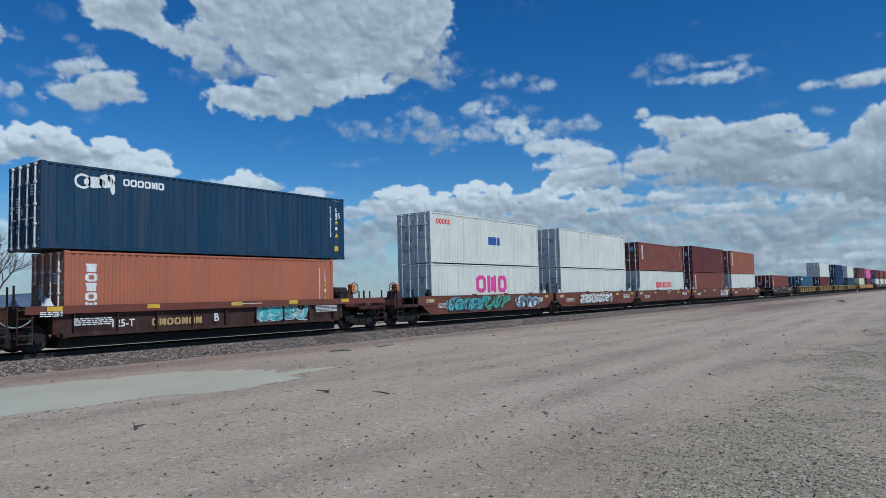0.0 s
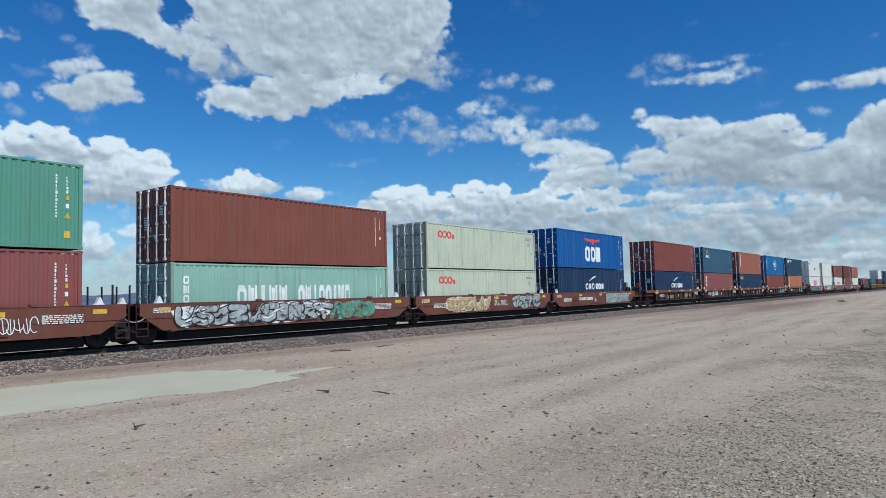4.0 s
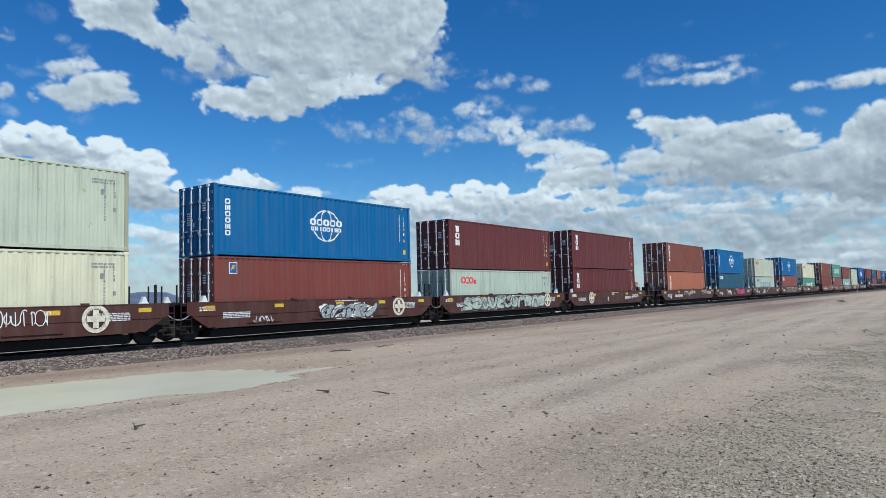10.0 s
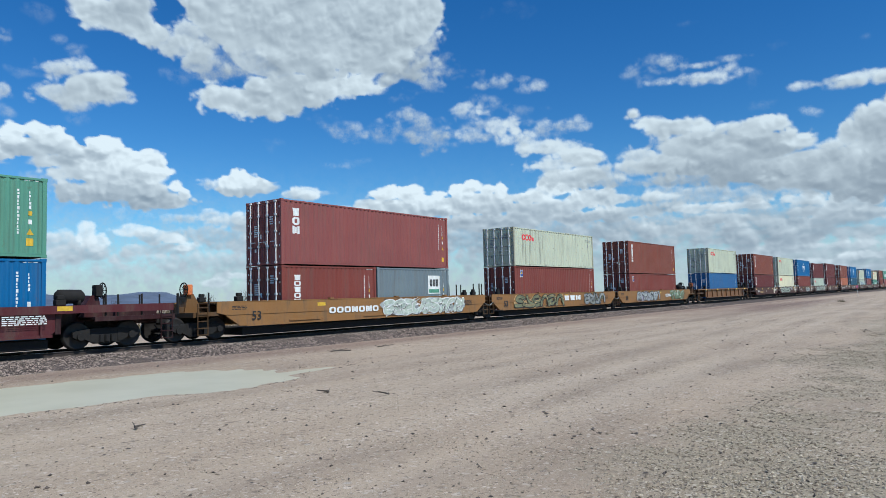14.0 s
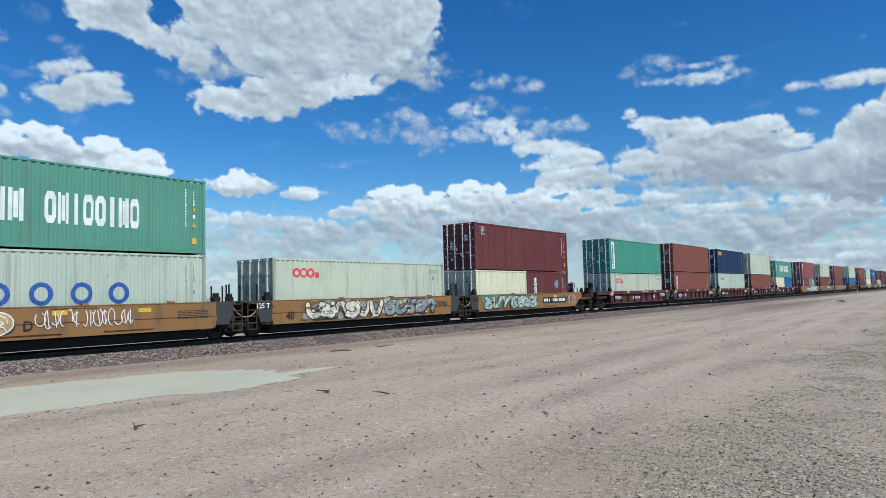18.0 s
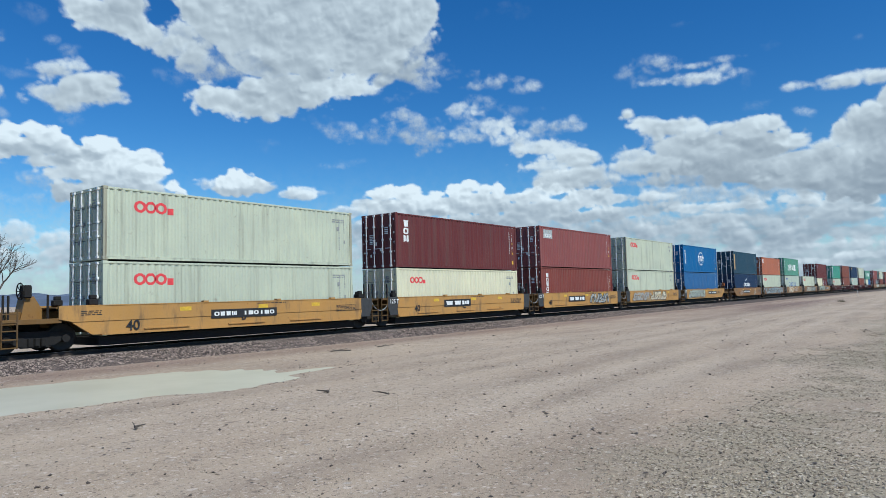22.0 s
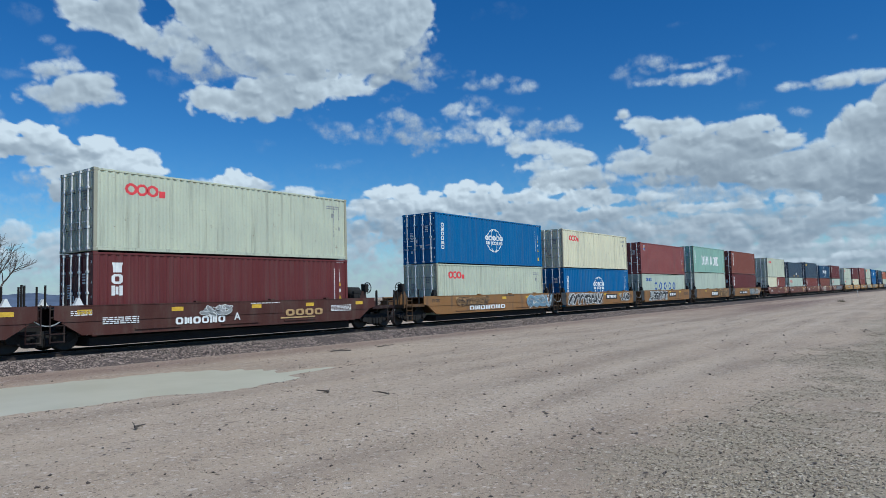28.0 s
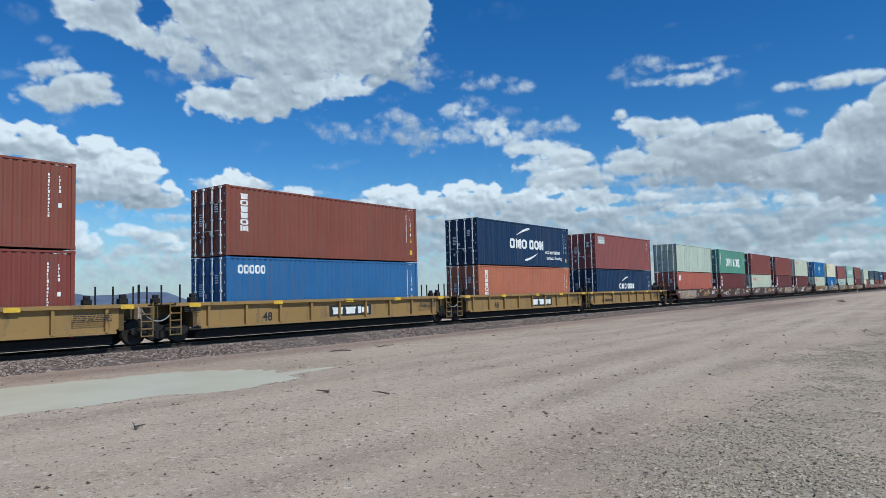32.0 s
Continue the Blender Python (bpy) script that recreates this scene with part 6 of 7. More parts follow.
NUM = "ouoouo"
TRAIN = [
    (313.0, 15.6, "smooth", "bnbrown", [("40 H brown - .2", "40 H white - .2", "", []), ("40 H brown - .2", "40 H white - .2", "", []), ("40 H brown - .2", "40 H white - .2", "", []), ("40 H maroon - .2", "40 H white - .2", "", [])]),
    (240.5, 17.6, "smooth", "gold", [("40 H pink - .2", "40 H maroon - .2", "", []), ("40 H maroon - .2", "40 H cream - .2", "", [])]),
    (199.8, 20.6, "rib", "straw", [("40 H white - .2", "40 H ink - .2", "", []), ("40 H navy - .2", "40 H navy - .2", "", []), ("40 H white - .2", "40 H maroon - .2", "", []), ("", "40 H steel corner .2", "", [])]),
    (115.0, 15.5, "smooth", "umber", [("", "40 H red stack .2", "", [])]),
    (92.2, 15.43, "smooth", "bnrust", [("40 H rust stack .2", "40 H white - .2", "", []),
        ("40 H maroon - .2", "40 H brown stack .2", "", [("spray", 3.2, 6.0, 0.6, 1.45, "white/silver/black")]),
        ("40 S brown stack .2", "40 H white word_red .2", "", []),
        ("40 H white - .2", "40 H white - .2", "", [("spray", -3.6, 2.2, 0.62, 1.4, "white/cream/black")]),
        ("40 H white boxes .2", "40 H white one .2", "", [("spray", -5.0, -1.5, 0.6, 1.4, "teal/sky/black"), ("spray", -1.2, 1.4, 0.6, 1.45, "green/teal/black"), ("spray", 2.4, 5.2, 0.62, 1.4, "sky/white/black")])]),
    (10.82, 15.47, "chord", "bnrust", [
        ("45 H midnight horse .3", "40 H orange stack_low .3", "B", [T("125-T", 0.36, -4.6), ("word", -3.1, -1.0, 0.72, 0.98, "ouoouou", TAN), ("spray", 1.6, 4.2, 0.62, 1.3, "teal/sky/white")]),
        ("40 H blue globe .2", "40 H red plate .3", "C", [T("125-T", 0.36, -4.6), ("spray", 1.4, 4.6, 0.6, 1.24, "teal/mint/sky"), ("tag", -3.3, -2.2, 0.7, 1.3, "white")]),
        ("40 H rust stack .3", "40 H navy corner_yellow .2", "D", [T("125-T", 0.36, -4.6), ("word", 2.3, 4.2, 0.8, 1.16, "oooo", TAN), ("tag", -4.5, -2.5, 1.28, 1.48, "white"), ("tag", -0.5, 1.4, 1.28, 1.48, "white"), ("tag", 2.0, 4.0, 1.28, 1.48, "white")]),
        ("40 H steel cross .5", "40 H rose trio .3", "E", [T("125-T", 0.36, -4.6), ("spray", -3.6, -1.4, 0.62, 1.3, "white/silver/black")]),
        ("40 H red - .35", "40 H navy swoosh_low .2", "A", [("word", -3.4, -1.4, 0.72, 0.98, "ouoouou", TAN), ("word", 1.6, 3.8, 0.8, 1.16, "oooo", TAN)])]),
    (-70.8, 15.42, "smooth", "bnrust", [
        ("40 H royal wing .35", "40 H navy swoosh_low .2", "A", [("spray", 1.6, 6.0, 0.58, 1.36, "sky/silver/cream"), ("word", -3.4, -0.9, 0.9, 1.12, NUM, WHITE), ("tag", -4.6, -3.6, 0.7, 1.2, "black")]),
        ("40 S mint petal .35", "40 S mint petal .25", "", [("spray", -4.6, -0.4, 0.56, 1.45, "tan/cream/cream"), ("spray", 2.6, 5.8, 0.56, 1.46, "silver/mint/black"), ("tag", 0.2, 1.8, 0.8, 1.2, "white")]),
        ("40 H brown - .3", "40 S jade caps_low .4", "", [("spray", -6.0, 1.6, 0.56, 1.46, "silver/white/black"), ("spray", 1.8, 4.6, 0.56, 1.4, "green/teal/brown")]),
        ("40 H teal caps .3", "40 H rose banner .3", "", [("tag", -3.8, -2.2, 0.7, 1.2, "white"), ("tag", 1.2, 4.6, 0.7, 1.2, "white")]),
        ("40 H brown stack .3", "40 H red plate .3", "", [("spray", -4.6, -2.6, 0.6, 1.3, "silver/white/black"), ("word", 2.2, 4.6, 0.9, 1.2, "oooo", TAN), ("word", -2.3, -0.9, 0.72, 0.95, "ouooo", WHITE)])]),
    (-152.65, 17.92, "smooth", "bnbrown", [
        ("40 S cream petal .7", "40 S teal caps_low .3", "A", [T("48", 0.5, -5.6, 0.7), ("word", -3.9, -1.6, 0.82, 1.1, NUM, WHITE), T("125T", 0.3, -6.6, 1.2)]),
        ("40 H blue globe .2", "40 H rose banner .3", "", [T("48", 0.5, -6.2, 0.7), ("spray", -4.4, 4.2, 0.58, 1.42, "umbra/brown/cream", 9)]),
        ("40 S mint petal .4", "40 S pale spaced .4", "D", [T("48", 0.5, -5.6, 0.7), T("125T", 0.3, -6.6, 1.2), ("spray", -3.0, -1.5, 0.6, 1.3, "mint/silver/black", 1)]),
        ("40 H blue globe .2", "40 H steel corner .35", "C", [T("48", 0.5, -6.2, 0.7), ("spray", -3.6, -2.0, 0.6, 1.3, "white/cream/black", 1), ("spray", 0.8, 4.2, 0.7, 1.4, "rose/red/brown".replace("rose", "pink"))]),
        ("40 H brown stack .35", "40 H orange stack_low .35", "B", [T("48", 0.5, -6.4, 0.62), ("word", -5.0, -2.6, 0.78, 1.02, NUM, WHITE), ("tag", -2.2, 1.6, 1.0, 1.35, "white"), ("tag", 4.2, 5.6, 1.0, 1.4, "white")])]),
    (-245.07, 15.69, "smooth", "bnbrown", [
        ("40 H maroon trio .3", "40 H maroon trio .3", "B", [T("125 T", 0.3, -7.0, 1.18), ("emblem", -3.6, CREAM), ("word", 3.0, 4.8, 0.86, 1.06, "oou-o".replace("-", "i"), WHITE)]),
        ("40 H maroon trio .3", "40 S pale petal .4", "", [("spray", -5.2, 4.4, 0.58, 1.44, "mint/silver/black", 11), ("emblem", 4.9, CREAM)]),
        ("40 H blue globe .2", "40 H red plate .35", "D", [("spray", -0.6, 2.8, 0.56, 1.3, "silver/white/black"), ("emblem", 4.7, CREAM), ("tag", -4.4, -3.4, 0.6, 0.9, "white")]),
        ("40 H mint petal .35", "40 H cream petal .25", "E", [("spray", -6.0, 0.4, 0.56, 1.46, "mint/silver/black"), ("tag", 0.8, 3.4, 0.9, 1.4, "white"), ("emblem", 4.8, CREAM)]),
        ("40 H brown stack .35", "40 H maroon trio .3", "A", [("emblem", 4.6, CREAM), ("word", -4.4, -2.6, 0.76, 1.0, "ouoou", TAN)])]),
    (-329.32, 20.0, "rib", "tawny", [("40 H mint petal .4", "40 H denim - .5", "", [T("20", 0.2, 7.2, 1.0, INK), T("40", 0.2, 7.2, 0.8, INK)])]),
    (-353.14, 19.49, "smooth", "ochre", [
        ("40 H brown stack .35", "40 S red plate .3", "", [T("53", 0.5, -7.8, 0.75, INK), ("spray", -5.2, 0.4, 0.56, 1.46, "silver/lilac/black"), ("spray", 3.4, 7.4, 0.56, 1.46, "olive/mint/green"), ("word", 2.0, 4.8, 0.86, 1.14, "ooououo", WHITE)]),
        ("40 S mint petal .9", "40 H red plate .3", "", [("spray", -6.6, 0.0, 0.54, 1.48, "olive/tan/black", 6), ("word", 0.2, 3.0, 0.95, 1.3, "ttu", WHITE), ("spray", 3.6, 7.2, 0.54, 1.48, "grey/olive/black"), T("53", 0.5, -8.0, 0.75, INK)]),
        ("40 H rose trio .35", "20 S red stack_low .3 + 20 S grey green_sign .3", "", [T("53", 0.5, -7.9, 0.75, INK), ("word", -3.6, -0.2, 0.86, 1.14, "ooououo", WHITE), ("spray", 0.2, 7.0, 0.56, 1.46, "pink/silver/white".replace("pink", "mint"))])]),
    (-413.95, 15.8, "chord", "wine", [
        ("40 S teal caps .35", "20 S cream - .2 + 20 S blue - .3", "", [T("125-T", 0.36, -4.8), ("word", -2.8, -0.8, 0.82, 1.04, "ouooiuo", WHITE), T("40", 0.5, 2.0, 0.78)]),
        ("40 H mint - .5", "40 H brown - .3", "", [T("40", 0.5, 2.0, 0.78)]),
        ("40 H navy corner_yellow .2", "40 H pale petal_small .25", "", [T("40", 0.5, -3.4, 0.78)]),
        ("40 H brown - .3", "40 H brown stack_low .3", "", [T("125-T", 0.3, -5.2), T("40", 0.5, -3.4, 0.78)]),
        ("40 H sea upright_panel .35", "40 S mint petal .6", "", [("word", -1.8, 0.2, 0.82, 1.04, "ouooiuo", WHITE), T("40", 0.5, 3.2, 0.78)])]),
    (-497.06, 15.45, "smooth", "ochre", [
        ("40 H maroon plate .3", "20 S cream - .2 + 20 S maroon drop .3", "", [("spray", -5.6, 0.6, 0.56, 1.46, "mint/green/black"), ("plate", 1.6, 5.0, 0.84, 1.22, "uti obibob"), ("tag", 5.4, 6.6, 0.7, 1.3, "white")]),
        ("", "40 H mint petal .4", "", [T("40", 0.45, -5.6, 0.7, INK), T("125 T", 0.3, -7.2, 1.2), ("spray", -4.4, 0.4, 0.56, 1.46, "cream/grey/black"), ("spray", 0.8, 4.8, 0.56, 1.46, "grey/mint/black")]),
        ("40 H teal caps .35", "40 H pale spaced .4", "D", [T("40", 0.45, -5.6, 0.7, INK), ("spray", -4.8, -1.0, 0.56, 1.4, "tan/cream/white"), ("tag", -0.2, 3.0, 0.8, 1.4, "white")]),
        ("40 S orange corner_bold .4", "40 H mint petal .4", "", [T("125", 0.3, -7.0, 1.2), ("spray", -5.6, 5.4, 0.54, 1.46, "silver/sky/black", 12)]),
        ("40 H ink sticker .3", "40 H navy swoosh_low .2", "B", [T("40", 0.45, -5.6, 0.7, INK), ("plate", -3.2, 0.2, 0.86, 1.2, "itto bobiob"), ("tag", -4.6, -3.4, 0.6, 1.3, "white"), ("tag", 2.6, 3.8, 0.6, 1.4, "white")])]),
    (-578.69, 15.43, "smooth", "gold", [
        ("40 H blue globe .2", "40 H denim - .45", "", [T("125T", 0.3, -7.0, 1.2), ("spray", -5.6, -0.2, 0.56, 1.46, "mint/silver/black"), ("plate", 1.2, 4.4, 0.92, 1.24, "otu biobbi")]),
        ("40 H mint petal .4", "40 H mint petal .35", "", [("spray", -5.6, -1.6, 0.56, 1.4, "silver/tan/brown"), ("spray", -1.2, 2.6, 0.56, 1.44, "cream/tan/black")]),
        ("40 H rose banner .35", "40 H red stack_low .3", "", [T("125 T", 0.3, -7.0, 1.2), T("40", 0.45, -5.6, 0.7, INK), ("plate", -2.6, 0.2, 0.84, 1.26, "ttu"), ("spray", 1.2, 4.4, 0.62, 1.42, "silver/tan/black")]),
        ("40 H maroon trio .3", "40 S cream petal_small .2", "C", [T("125 T", 0.3, -7.0, 1.2), T("40", 0.45, -5.0, 0.75, INK), ("plate", -2.4, 0.2, 0.9, 1.3, "ttu")]),
        ("40 S mint petal .35", "40 S mint petal .3", "B", [T("40", 0.5, -5.4, 0.62, INK), ("plate", -2.0, 1.2, 0.88, 1.22, "ottu iboibo")])]),
    (-660.09, 15.44, "smooth", "bnrust", [
        ("40 H maroon trio .25", "40 S pale petal .4", "", [("emblem", -3.4, TAN), ("spray", -2.4, 5.6, 0.6, 1.42, "grey/deepblue/black", 12)]),
        ("40 S petrol swoosh .25", "40 S brown - .35", "C", [T("CREP!", 1.36, -4.5, 0.50, CREAM), ("emblem", 4.6, TAN)]),
        ("40 H slate corner_yellow .3", "40 S red trio .3", "D", [("emblem", 4.8, TAN)]),
        ("40 S slate hazard .2", "40 S pale petal .4", "E", [("emblem", 4.5, TAN)]),
        ("40 H mint petal .35", "20 S cream - .2 + 20 S red trio .3", "A", [("emblem", 4.7, TAN), ("tag", -4.8, -4.2, 0.8, 1.1, "white")])]),
    (-741.7, 15.41, "smooth", "ochre", [
        ("40 H brown stack .35", "40 H maroon trio .3", "B", [("plate", -4.0, -0.2, 0.76, 1.12, "uti obibob"), ("spray", 1.2, 5.4, 0.56, 1.44, "silver/sky/black", 5), ("tag", 5.6, 6.8, 0.7, 1.3, "white"), T("125", 0.3, -7.0, 1.2)]),
        ("40 H jade caps .4", "40 H pale - .4", "", [("plate", -1.0, 1.6, 0.72, 1.2, "ttu"), ("spray", 1.8, 5.4, 0.56, 1.46, "brown/tan/black")]),
        ("40 H rose plate .35", "40 S pale spaced .4", "", [("spray", -5.0, -0.6, 0.56, 1.46, "black/silver/white"), ("plate", 0.2, 2.2, 0.86, 1.26, "ttu")]),
        ("40 H cream petal .5", "40 H blue globe .25", "", [("spray", -5.8, -0.2, 0.54, 1.46, "black/silver/white"), ("plate", 0.6, 2.8, 0.9, 1.3, "ttu"), ("spray", 3.6, 5.4, 0.7, 1.4, "black/grey/white")]),
        ("40 H blue globe .2", "40 H mint petal .35", "", [("spray", -4.6, -1.4, 0.9, 1.42, "brown/tan/black"), ("word", -3.4, 0.6, 0.64, 0.9, "ouououo", WHITE), ("spray", 3.4, 6.6, 0.54, 1.44, "sky/white/silver")])]),
    (-822.55, 15.43, "smooth", "bnbrown", [
        ("40 H mint petal .45", "40 H maroon trio .3", "A", [("word", -3.2, -1.0, 0.72, 0.98, NUM, WHITE), ("word", 2.0, 4.2, 0.84, 1.12, "oooo", TAN), ("spray", -2.0, -0.8, 0.95, 1.4, "grey/silver/white", 2)]),
        ("40 H red plate .35", "40 H maroon trio .35", "E", [("tag", -5.0, -3.6, 0.7, 1.4, "white"), ("spray", -1.6, 3.6, 0.54, 1.4, "brown/brown/white"), ("tag", 4.4, 5.6, 0.7, 1.2, "white")]),
        ("40 H red plate .35", "40 H mint petal .4", "D", [("tag", -5.2, -3.4, 0.8, 1.4, "white"), ("tag", 0.0, 1.4, 0.6, 1.2, "white"), ("word", 2.0, 4.4, 0.9, 1.2, "oooo", TAN), ("tag", 5.2, 5.8, 0.7, 1.4, "white")]),
        ("40 H teal caps .35", "40 H maroon trio .35", "C", [("tag", -4.8, -3.4, 0.7, 1.2, "white"), ("tag", -0.8, 1.4, 0.7, 1.3, "white"), ("tag", 3.4, 3.9, 0.7, 1.4, "white")]),
        ("40 H pale - .6", "40 H salmon corner_bold .35", "B", [("spray", -6.2, -1.4, 0.54, 1.4, "bn/bn/white".replace("bn", "brown")), ("word", 1.6, 3.8, 0.9, 1.2, "oooo", TAN), ("tag", 4.4, 5.8, 0.9, 1.4, "white")])]),
    (-903.87, 17.7, "rib", "straw", [
        ("40 H rose banner .35", "40 H navy swoosh_low .2", "", [("word", -5.6, -3.6, 0.7, 0.9, "ouououo", INK)]),
        ("40 H navy swoosh_eco .2", "40 H orange stack .3", "", [("plate", 0.0, 2.9, 0.66, 1.2, "ttu"), T("48", 0.5, -4.6, 0.68, INK)]),
        ("40 H brown stack .3", "40 H denim corner .4", "", [T("48", 0.5, -4.4, 0.68, INK), ("plate", -0.6, 2.2, 0.7, 1.2, "ttu")]),
        ("40 H brown - .3", "40 H red - .3", "", [("tag", -3.0, -2.0, 0.7, 1.1, "white")])]),
]
WELL_FLOOR_Z = 0.86
rows_all = []
for start, pitch, style, colour, units in TRAIN:
    for i, unit in enumerate(units):
        lag = (0, 0.8, 0.45, 0.05)[i] if style == "rib" and len(units) == 4 else 0
        rows_all.append((start - pitch * i + lag + A, pitch, style, colour, i == 0, i == len(units) - 1, unit))
for k, (mid, pitch, style, colour, first, last, (upper, lower, letter, extra)) in enumerate(rows_all):
    ahead = rows_all[k - 1][0] if k else mid + 19.7
    behind = rows_all[k + 1][0] if k + 1 < len(rows_all) else mid - 18.0
    half = A + 0.1 if pitch < 16.2 else A + 1.3 if pitch < 18.8 else A + 2.0
    j1, j0 = (ahead - mid) / 2, (mid - behind) / 2
    if not first:
        j1 = pitch / 2
    if not last:
        j0 = pitch / 2
    last_of_all = k + 1 == len(rows_all)
    well_car(style, colour, mid, half, j0, j1, last and not last_of_all, first, letter, extra, 40 + k, True)
    z, top = WELL_FLOOR_Z, 0
    for spec in lower.split(" + "):
        n = len(lower.split(" + "))
        H = TALL if spec.split()[1] == "H" else LOW
        container(spec, mid - A + (0 if spec == lower or spec == lower.split(" + ")[0] else LENGTHS[20] + 0.076), z)
        top = H
    if upper:
        L = LENGTHS[int(upper.split()[0])]
        container(upper, mid - L / 2, z + top + 0.022)


# ---- beyond the railway ----
def make_hills():
    bm = bmesh.new()
    az = np.radians(np.arange(30, 110, 0.5))
    rngs = ((2600, 1.0, 21), (3300, 1.25, 22))
    for dist, k, seed in rngs:
        prev = None
        for i, a in enumerate(az):
            deg = math.degrees(a)
            fall = 0.72 / (1 + math.exp(-(deg - 57.8) / 0.7))
            h = dist * math.tan(radians(1.0)) * k * fall * (0.45 + 0.55 * float(lumps(np.array([deg]), np.array([0.0]), seed, 3.1)[0]) + 0.3 * float(lumps(np.array([deg]), np.array([0.0]), seed + 3, 1.1)[0]))
            ring_v = [bm.verts.new((dist * c * math.cos(a), dist * c * math.sin(a), z)) for c, z in ((0.9, -3), (0.96, h * 0.55), (1.0, h), (1.1, -3))]
            if prev:
                for p in range(3):
                    bm.faces.new((prev[p], ring_v[p], ring_v[p + 1], prev[p + 1]))
            prev = ring_v
    # the haze of distance is put into the hills' blue-grey colour
    mat = plain("haze_tinted_hillside", srgb(92, 104, 124), 1.0, 0, 0.25, 0.01, 0.0)
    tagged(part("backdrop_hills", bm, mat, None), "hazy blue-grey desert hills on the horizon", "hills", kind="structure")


make_hills()
BARK = plain("grey_bark", (0.10, 0.08, 0.065, 1), 0.9)


def bare_tree(name, x, y, height, seed, lean, label, spread_k=0.55, depth=6):
    rng = random.Random(seed)
    trunk, crown = bmesh.new(), bmesh.new()

    def grow(p, d, length, r, level):
        steps = 3
        for s in range(steps):
            d2 = (d + Vector((rng.uniform(-1, 1), rng.uniform(-1, 1), rng.uniform(-0.5, 0.8))) * 0.22).normalized()
            q = p + d2 * (length / steps)
            tube(trunk if level == 0 else crown, p, q, r * (1 - 0.2 * s / steps), r * (1 - 0.2 * (s + 1) / steps), n=6 if level < 2 else 4 if level < 4 else 3, caps=False)
            p, d = q, d2
            if level < depth and s > 0 and rng.random() < 0.6:
                grow(p, (d + Vector((rng.uniform(-1, 1), rng.uniform(-1, 1), rng.uniform(-0.3, 0.9))) * 0.9).normalized(), length * 0.55, r * 0.5, level + 1)
        if level < depth:
            for _ in range(2 if level else 3):
                grow(p, (d + Vector((rng.uniform(-1, 1) + lean, rng.uniform(-1, 1), rng.uniform(-0.4, 0.7))) * spread_k).normalized(), length * rng.uniform(0.62, 0.85), r * 0.62, level + 1)
    grow(Vector((0, 0, -0.1)), Vector((0.1 * lean, 0, 1)).normalized(), height * 0.28, height * 0.014, 0)
    tree = new(name)
    tree.location = (x, y, -0.15)
    part("trunk", trunk, BARK, tree)
    part("crown", crown, BARK, tree, "leafless tangle of fine grey branches")
    tagged(tree, label, "tree" if height > 4 else "shrub", "trees beyond the railway")


bare_tree("bare_tree", 20.6, 56.4, 9.5, 11, 0.45, "leafless grey desert tree standing beyond the track", 0.75, 5)
for i, (x, y, h) in enumerate(((72, 96, 5.0), (77, 95, 4.4), (82, 94, 4.8), (88, 93, 4.0), (68, 99, 4.2), (55, 104, 3.6))):
    bare_tree("bare_shrub", x, y, h, 30 + i, 0, "thin leafless brush growing beyond the track", 0.5, 4)


def marker_post(x, y):
    post = new("marker_post")
    post.location = (x, y, float(ground_height(np.array([x]), np.array([y]))[0]) - 0.05)
    bm = bevelled(boxes((-0.06, 0.06, -0.02, 0.02, 0, 1.25)), 0.008)
    part("stake", bm, WHITE, post)
    part("cap", boxes((-0.065, 0.065, -0.025, 0.025, 1.1, 1.27)), ORANGE, post)
    tagged(post, "slim white marker stake beside the railway", "marker post")


marker_post(128.0, 13.9)


def scrub(name, xs, ys, sizes, material, label, seed):
    """Low dry desert brush: many thin upright blades in clumps."""
    rng = np.random.RandomState(seed)
    n, blades = len(xs), 26
    a = rng.rand(n, blades) * 6.283
    lean = 0.25 + 0.75 * rng.rand(n, blades)
    h = sizes[:, None] * (0.55 + 0.6 * rng.rand(n, blades))
    bx, by = xs[:, None] + 0.25 * sizes[:, None] * rng.randn(n, blades), ys[:, None] + 0.25 * sizes[:, None] * rng.randn(n, blades)
    w = 0.035 * sizes[:, None]
    tip = np.stack((bx + lean * h * np.cos(a) * 0.8, by + lean * h * np.sin(a) * 0.8, h), -1)
    p = np.stack((bx - w * np.sin(a), by + w * np.cos(a), -0.2 + 0 * h), -1)
    q = np.stack((bx + w * np.sin(a), by - w * np.cos(a), -0.2 + 0 * h), -1)
    v = np.stack((p, q, tip), 2).reshape(-1, 3)
    mesh = bpy.data.meshes.new(name)
    mesh.from_pydata(v.tolist(), [], np.arange(len(v)).reshape(-1, 3).tolist())
    mesh.materials.append(material)
    tagged(new(name, mesh), label, "scrub", kind="stuff")


DRY_BRUSH = pebbles("dry_brush", srgb(74, 64, 48), srgb(132, 118, 88))


def make_scrub():
    rng = np.random.RandomState(21)
    n = 1800
    y = 40 + 170 * rng.rand(n) ** 1.3
    x = y * (0.05 + 2.6 * rng.rand(n))
    scrub("desert_scrub", x, y, 0.6 + 1.0 * rng.rand(n) ** 2, DRY_BRUSH, "low dry brush dotted over the desert beyond the railway", 22)
    n = 14
    scrub("roadside_bush", 88.5 + 1.2 * rng.rand(n), 11 + 0.6 * rng.rand(n), 0.25 + 0.2 * rng.rand(n), DRY_BRUSH, "small dark dry bush at the edge of the dirt", 23)


make_scrub()


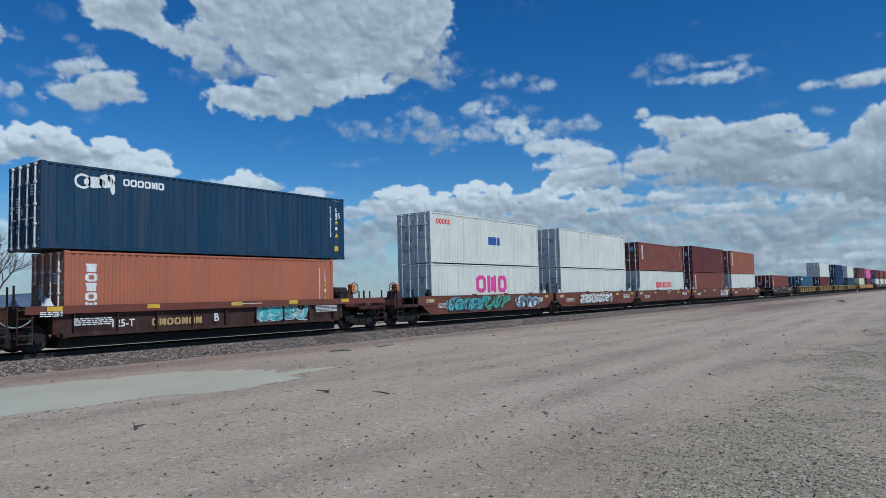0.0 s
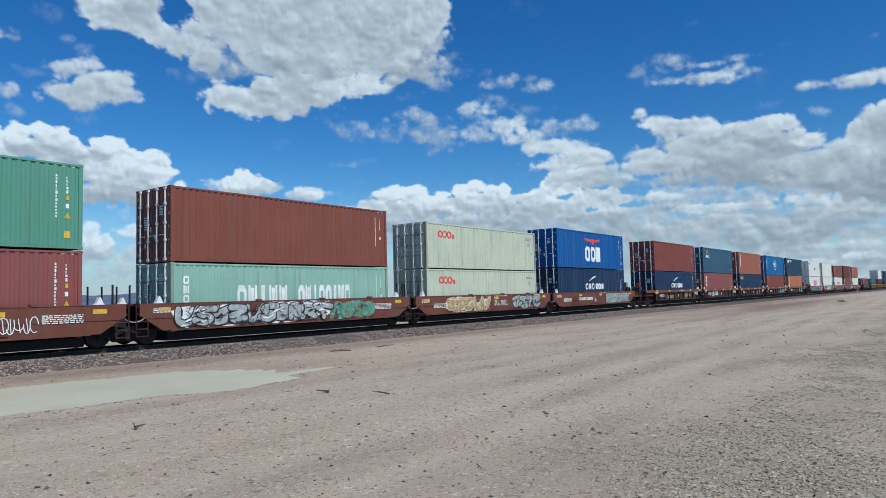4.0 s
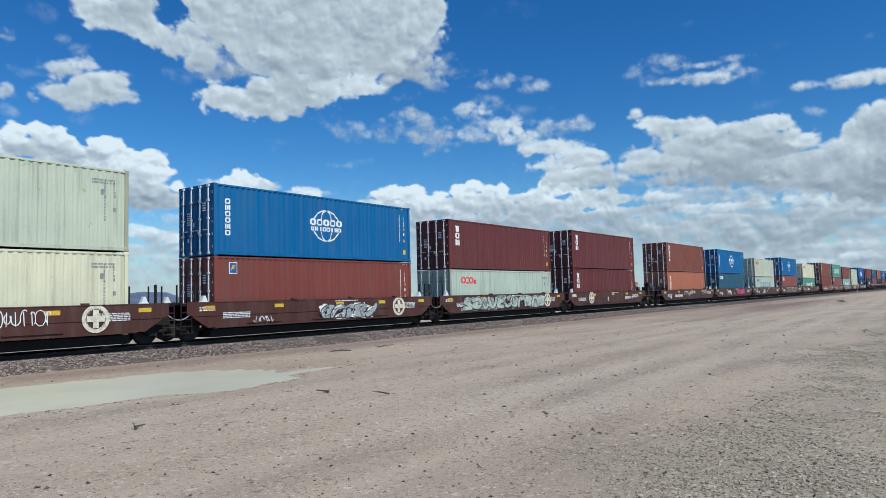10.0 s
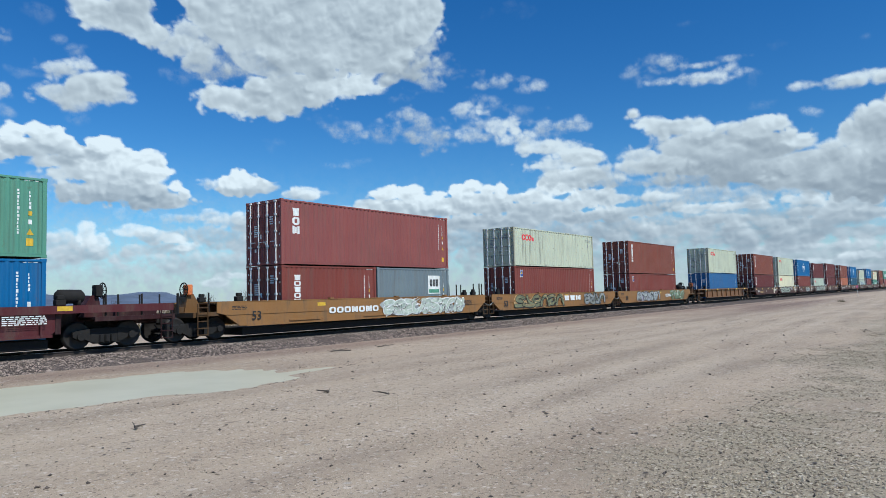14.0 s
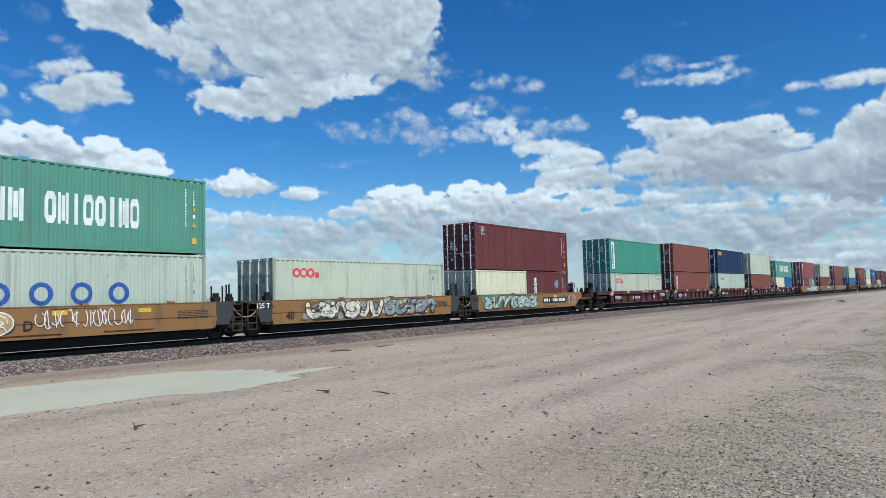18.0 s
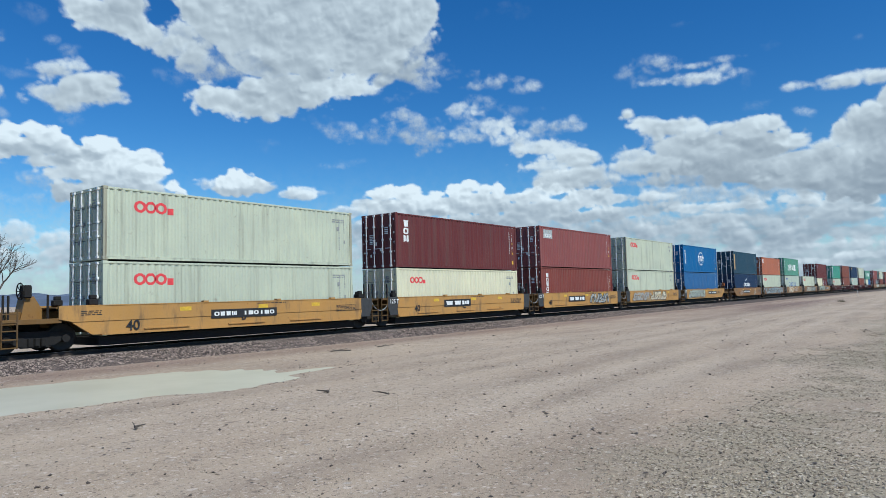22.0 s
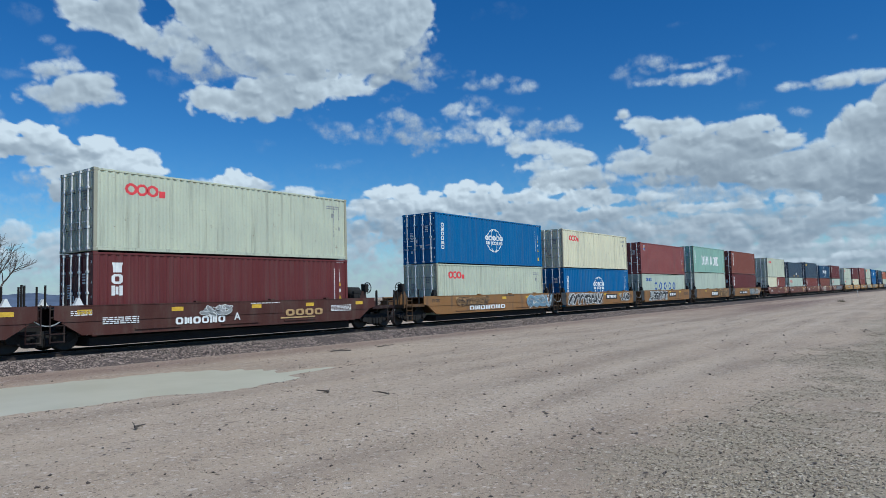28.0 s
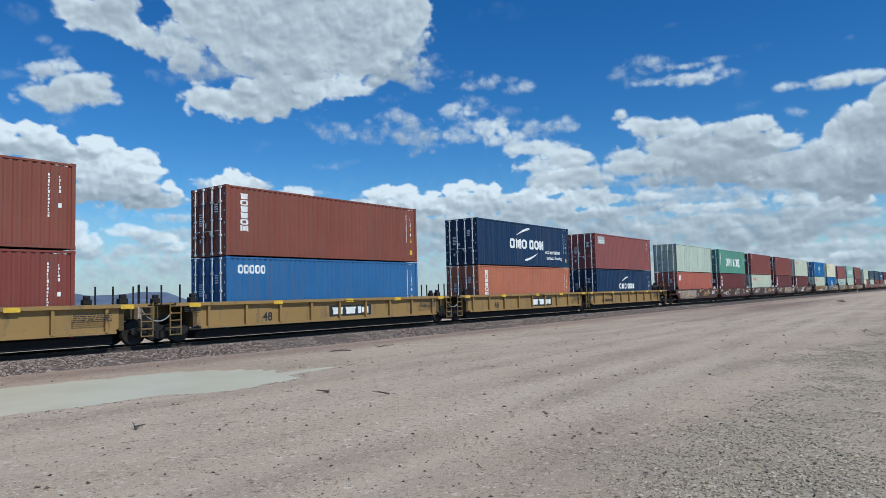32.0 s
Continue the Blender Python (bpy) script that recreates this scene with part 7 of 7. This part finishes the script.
def loose_stones():
    rng = np.random.RandomState(8)
    n = 260000
    d = 1.5 + 49 * rng.rand(n) ** 1.6
    a = np.radians(36 + 32 * rng.randn(n))
    x, y = d * np.cos(a), d * np.sin(a)
    gravel = np.clip((gravel_line(x) + 1.6 * (lumps(x, y, 5, 4.0) - 0.5) + 0.8 * (lumps(x, y, 6, 1.0) - 0.5) - y) / 1.4, 0, 1) * (0.15 + 0.85 * np.clip(2.6 * (lumps(x, y, 16, 1.3) * 0.6 + lumps(x, y, 17, 0.4) * 0.4) - 0.8, 0, 1))
    keep = (y < 21.4) & (pool(x, y) < -0.05) & (rng.rand(n) < 0.13 + 0.55 * lumps(x, y, 15, 1.5) ** 3 + 0.22 * ridges(x, y) + 0.6 * gravel)
    x, y, gravel = x[keep], y[keep], gravel[keep]
    size = 0.005 + 0.015 * rng.rand(len(x)) ** 3 + 0.013 * gravel * rng.rand(len(x))
    rocks("loose_gravel", x, y, ground_height(x, y) + 0.22 * size, size, STONE_GREY, "scattered small grey and tan stones on the dirt", 9)
    n = 100000
    x, y = -4 + 39 * rng.rand(n) ** 1.2, -4 + 8.7 * rng.rand(n) ** 0.6
    gravel = np.clip((gravel_line(x) + 1.6 * (lumps(x, y, 5, 4.0) - 0.5) + 0.8 * (lumps(x, y, 6, 1.0) - 0.5) - y) / 1.4, 0, 1) * (0.15 + 0.85 * np.clip(2.6 * (lumps(x, y, 16, 1.3) * 0.6 + lumps(x, y, 17, 0.4) * 0.4) - 0.8, 0, 1))
    keep = rng.rand(n) < 0.8 * gravel
    x, y = x[keep], y[keep]
    size = 0.007 + 0.017 * rng.rand(len(x)) ** 2
    rocks("coarse_gravel", x, y, ground_height(x, y) + 0.3 * size, size, STONE_GREY, "coarse tan and grey gravel beside the ruts", 12)
    n = 1500
    d = 5 + 42 * rng.rand(n) ** 1.6
    a = np.radians(2 + 70 * rng.rand(n))
    x, y = d * np.cos(a), d * np.sin(a)
    keep = (y < 21) & (pool(x, y) < -0.1)
    x, y = x[keep], y[keep]
    size = (0.011 + 0.026 * rng.rand(len(x)) ** 2.5) * (0.75 + np.hypot(x, y) / 45)
    rx, ry = -3 + 18 * rng.rand(9000), 12.5 + 6 * rng.rand(9000)
    rim = (np.abs(pool(rx, ry) + 0.20) < 0.045) & (ry < 16.2)
    x, y = np.concatenate((x, rx[rim])), np.concatenate((y, ry[rim]))
    size = np.concatenate((size, 0.008 + 0.018 * rng.rand(int(rim.sum())) ** 2))
    rocks("dark_clods", x, y, ground_height(x, y) + 0.3 * size, size, pebbles("dark_clod", srgb(70, 60, 52), srgb(120, 108, 98)), "dark clods and stones scattered on the dirt", 10)


loose_stones()


def fallen_branch(x, y, length, seed, turn):
    """A dead branch lying on the dirt, with a few broken twigs."""
    rng = random.Random(seed)
    bm, p = bmesh.new(), Vector((0, 0, 0.03))
    for i in range(6):
        q = p + Vector((length / 6, rng.uniform(-0.05, 0.05), rng.uniform(-0.01, 0.012)))
        q.z = max(0.02, q.z)
        tube(bm, p, q, 0.022 - 0.002 * i, 0.020 - 0.002 * i, n=5)
        if i % 2:
            tube(bm, q, q + Vector((rng.uniform(0.1, 0.25), rng.choice((-1, 1)) * rng.uniform(0.08, 0.2), rng.uniform(0.01, 0.07))), 0.010, 0.005, n=4)
        p = q
    ob = part("fallen_branch", bm, BARK, None, m=pose(x, y, float(ground_height(np.array([x]), np.array([y]))[0]), 0, 0, turn))
    tagged(ob, "short dead branch lying on the dirt", "branch", "dead wood on the ground")


for x, y, length, turn in ((17.9, 18.6, 1.2, 8), (18.5, 18.2, 0.8, 160), (20.2, 18.4, 0.8, 12), (10.04, 10.55, 0.16, 70), (10.5, 9.3, 0.14, 140), (5.8, 10.3, 0.1, 30)):
    fallen_branch(x, y, length, int(10 * x), turn)


# ---- what moves ----
def travelled(t):
    """How far the train has run after t seconds, in metres: it gathers speed slowly."""
    return 28.908 * t + 0.08607 * t * t / 2 - 0.002418 * t ** 3 / 6


def turned(degrees_xyz, k):
    v = Vector([radians(a) * k for a in degrees_xyz])
    return Matrix.Translation(EYE) @ (Matrix.Rotation(v.length, 4, v.normalized()) if v.length else Matrix.Identity(4))


def motions():
    times = [0, 4, 8, 12, 16, 20, 24, 28, 32]
    for thing, x, y, z in RIDERS:
        walk(thing, [(t, pose(x + travelled(t), y, z)) for t in times])
    walk(high_clouds, [(t, turned((-0.49, -0.25, 1.60), t / 32 - 0.5)) for t in (0, 16, 32)])
    walk(low_clouds, [(t, turned((-0.02, -0.11, 0.89), t / 32 - 0.5)) for t in (0, 16, 32)])


motions()
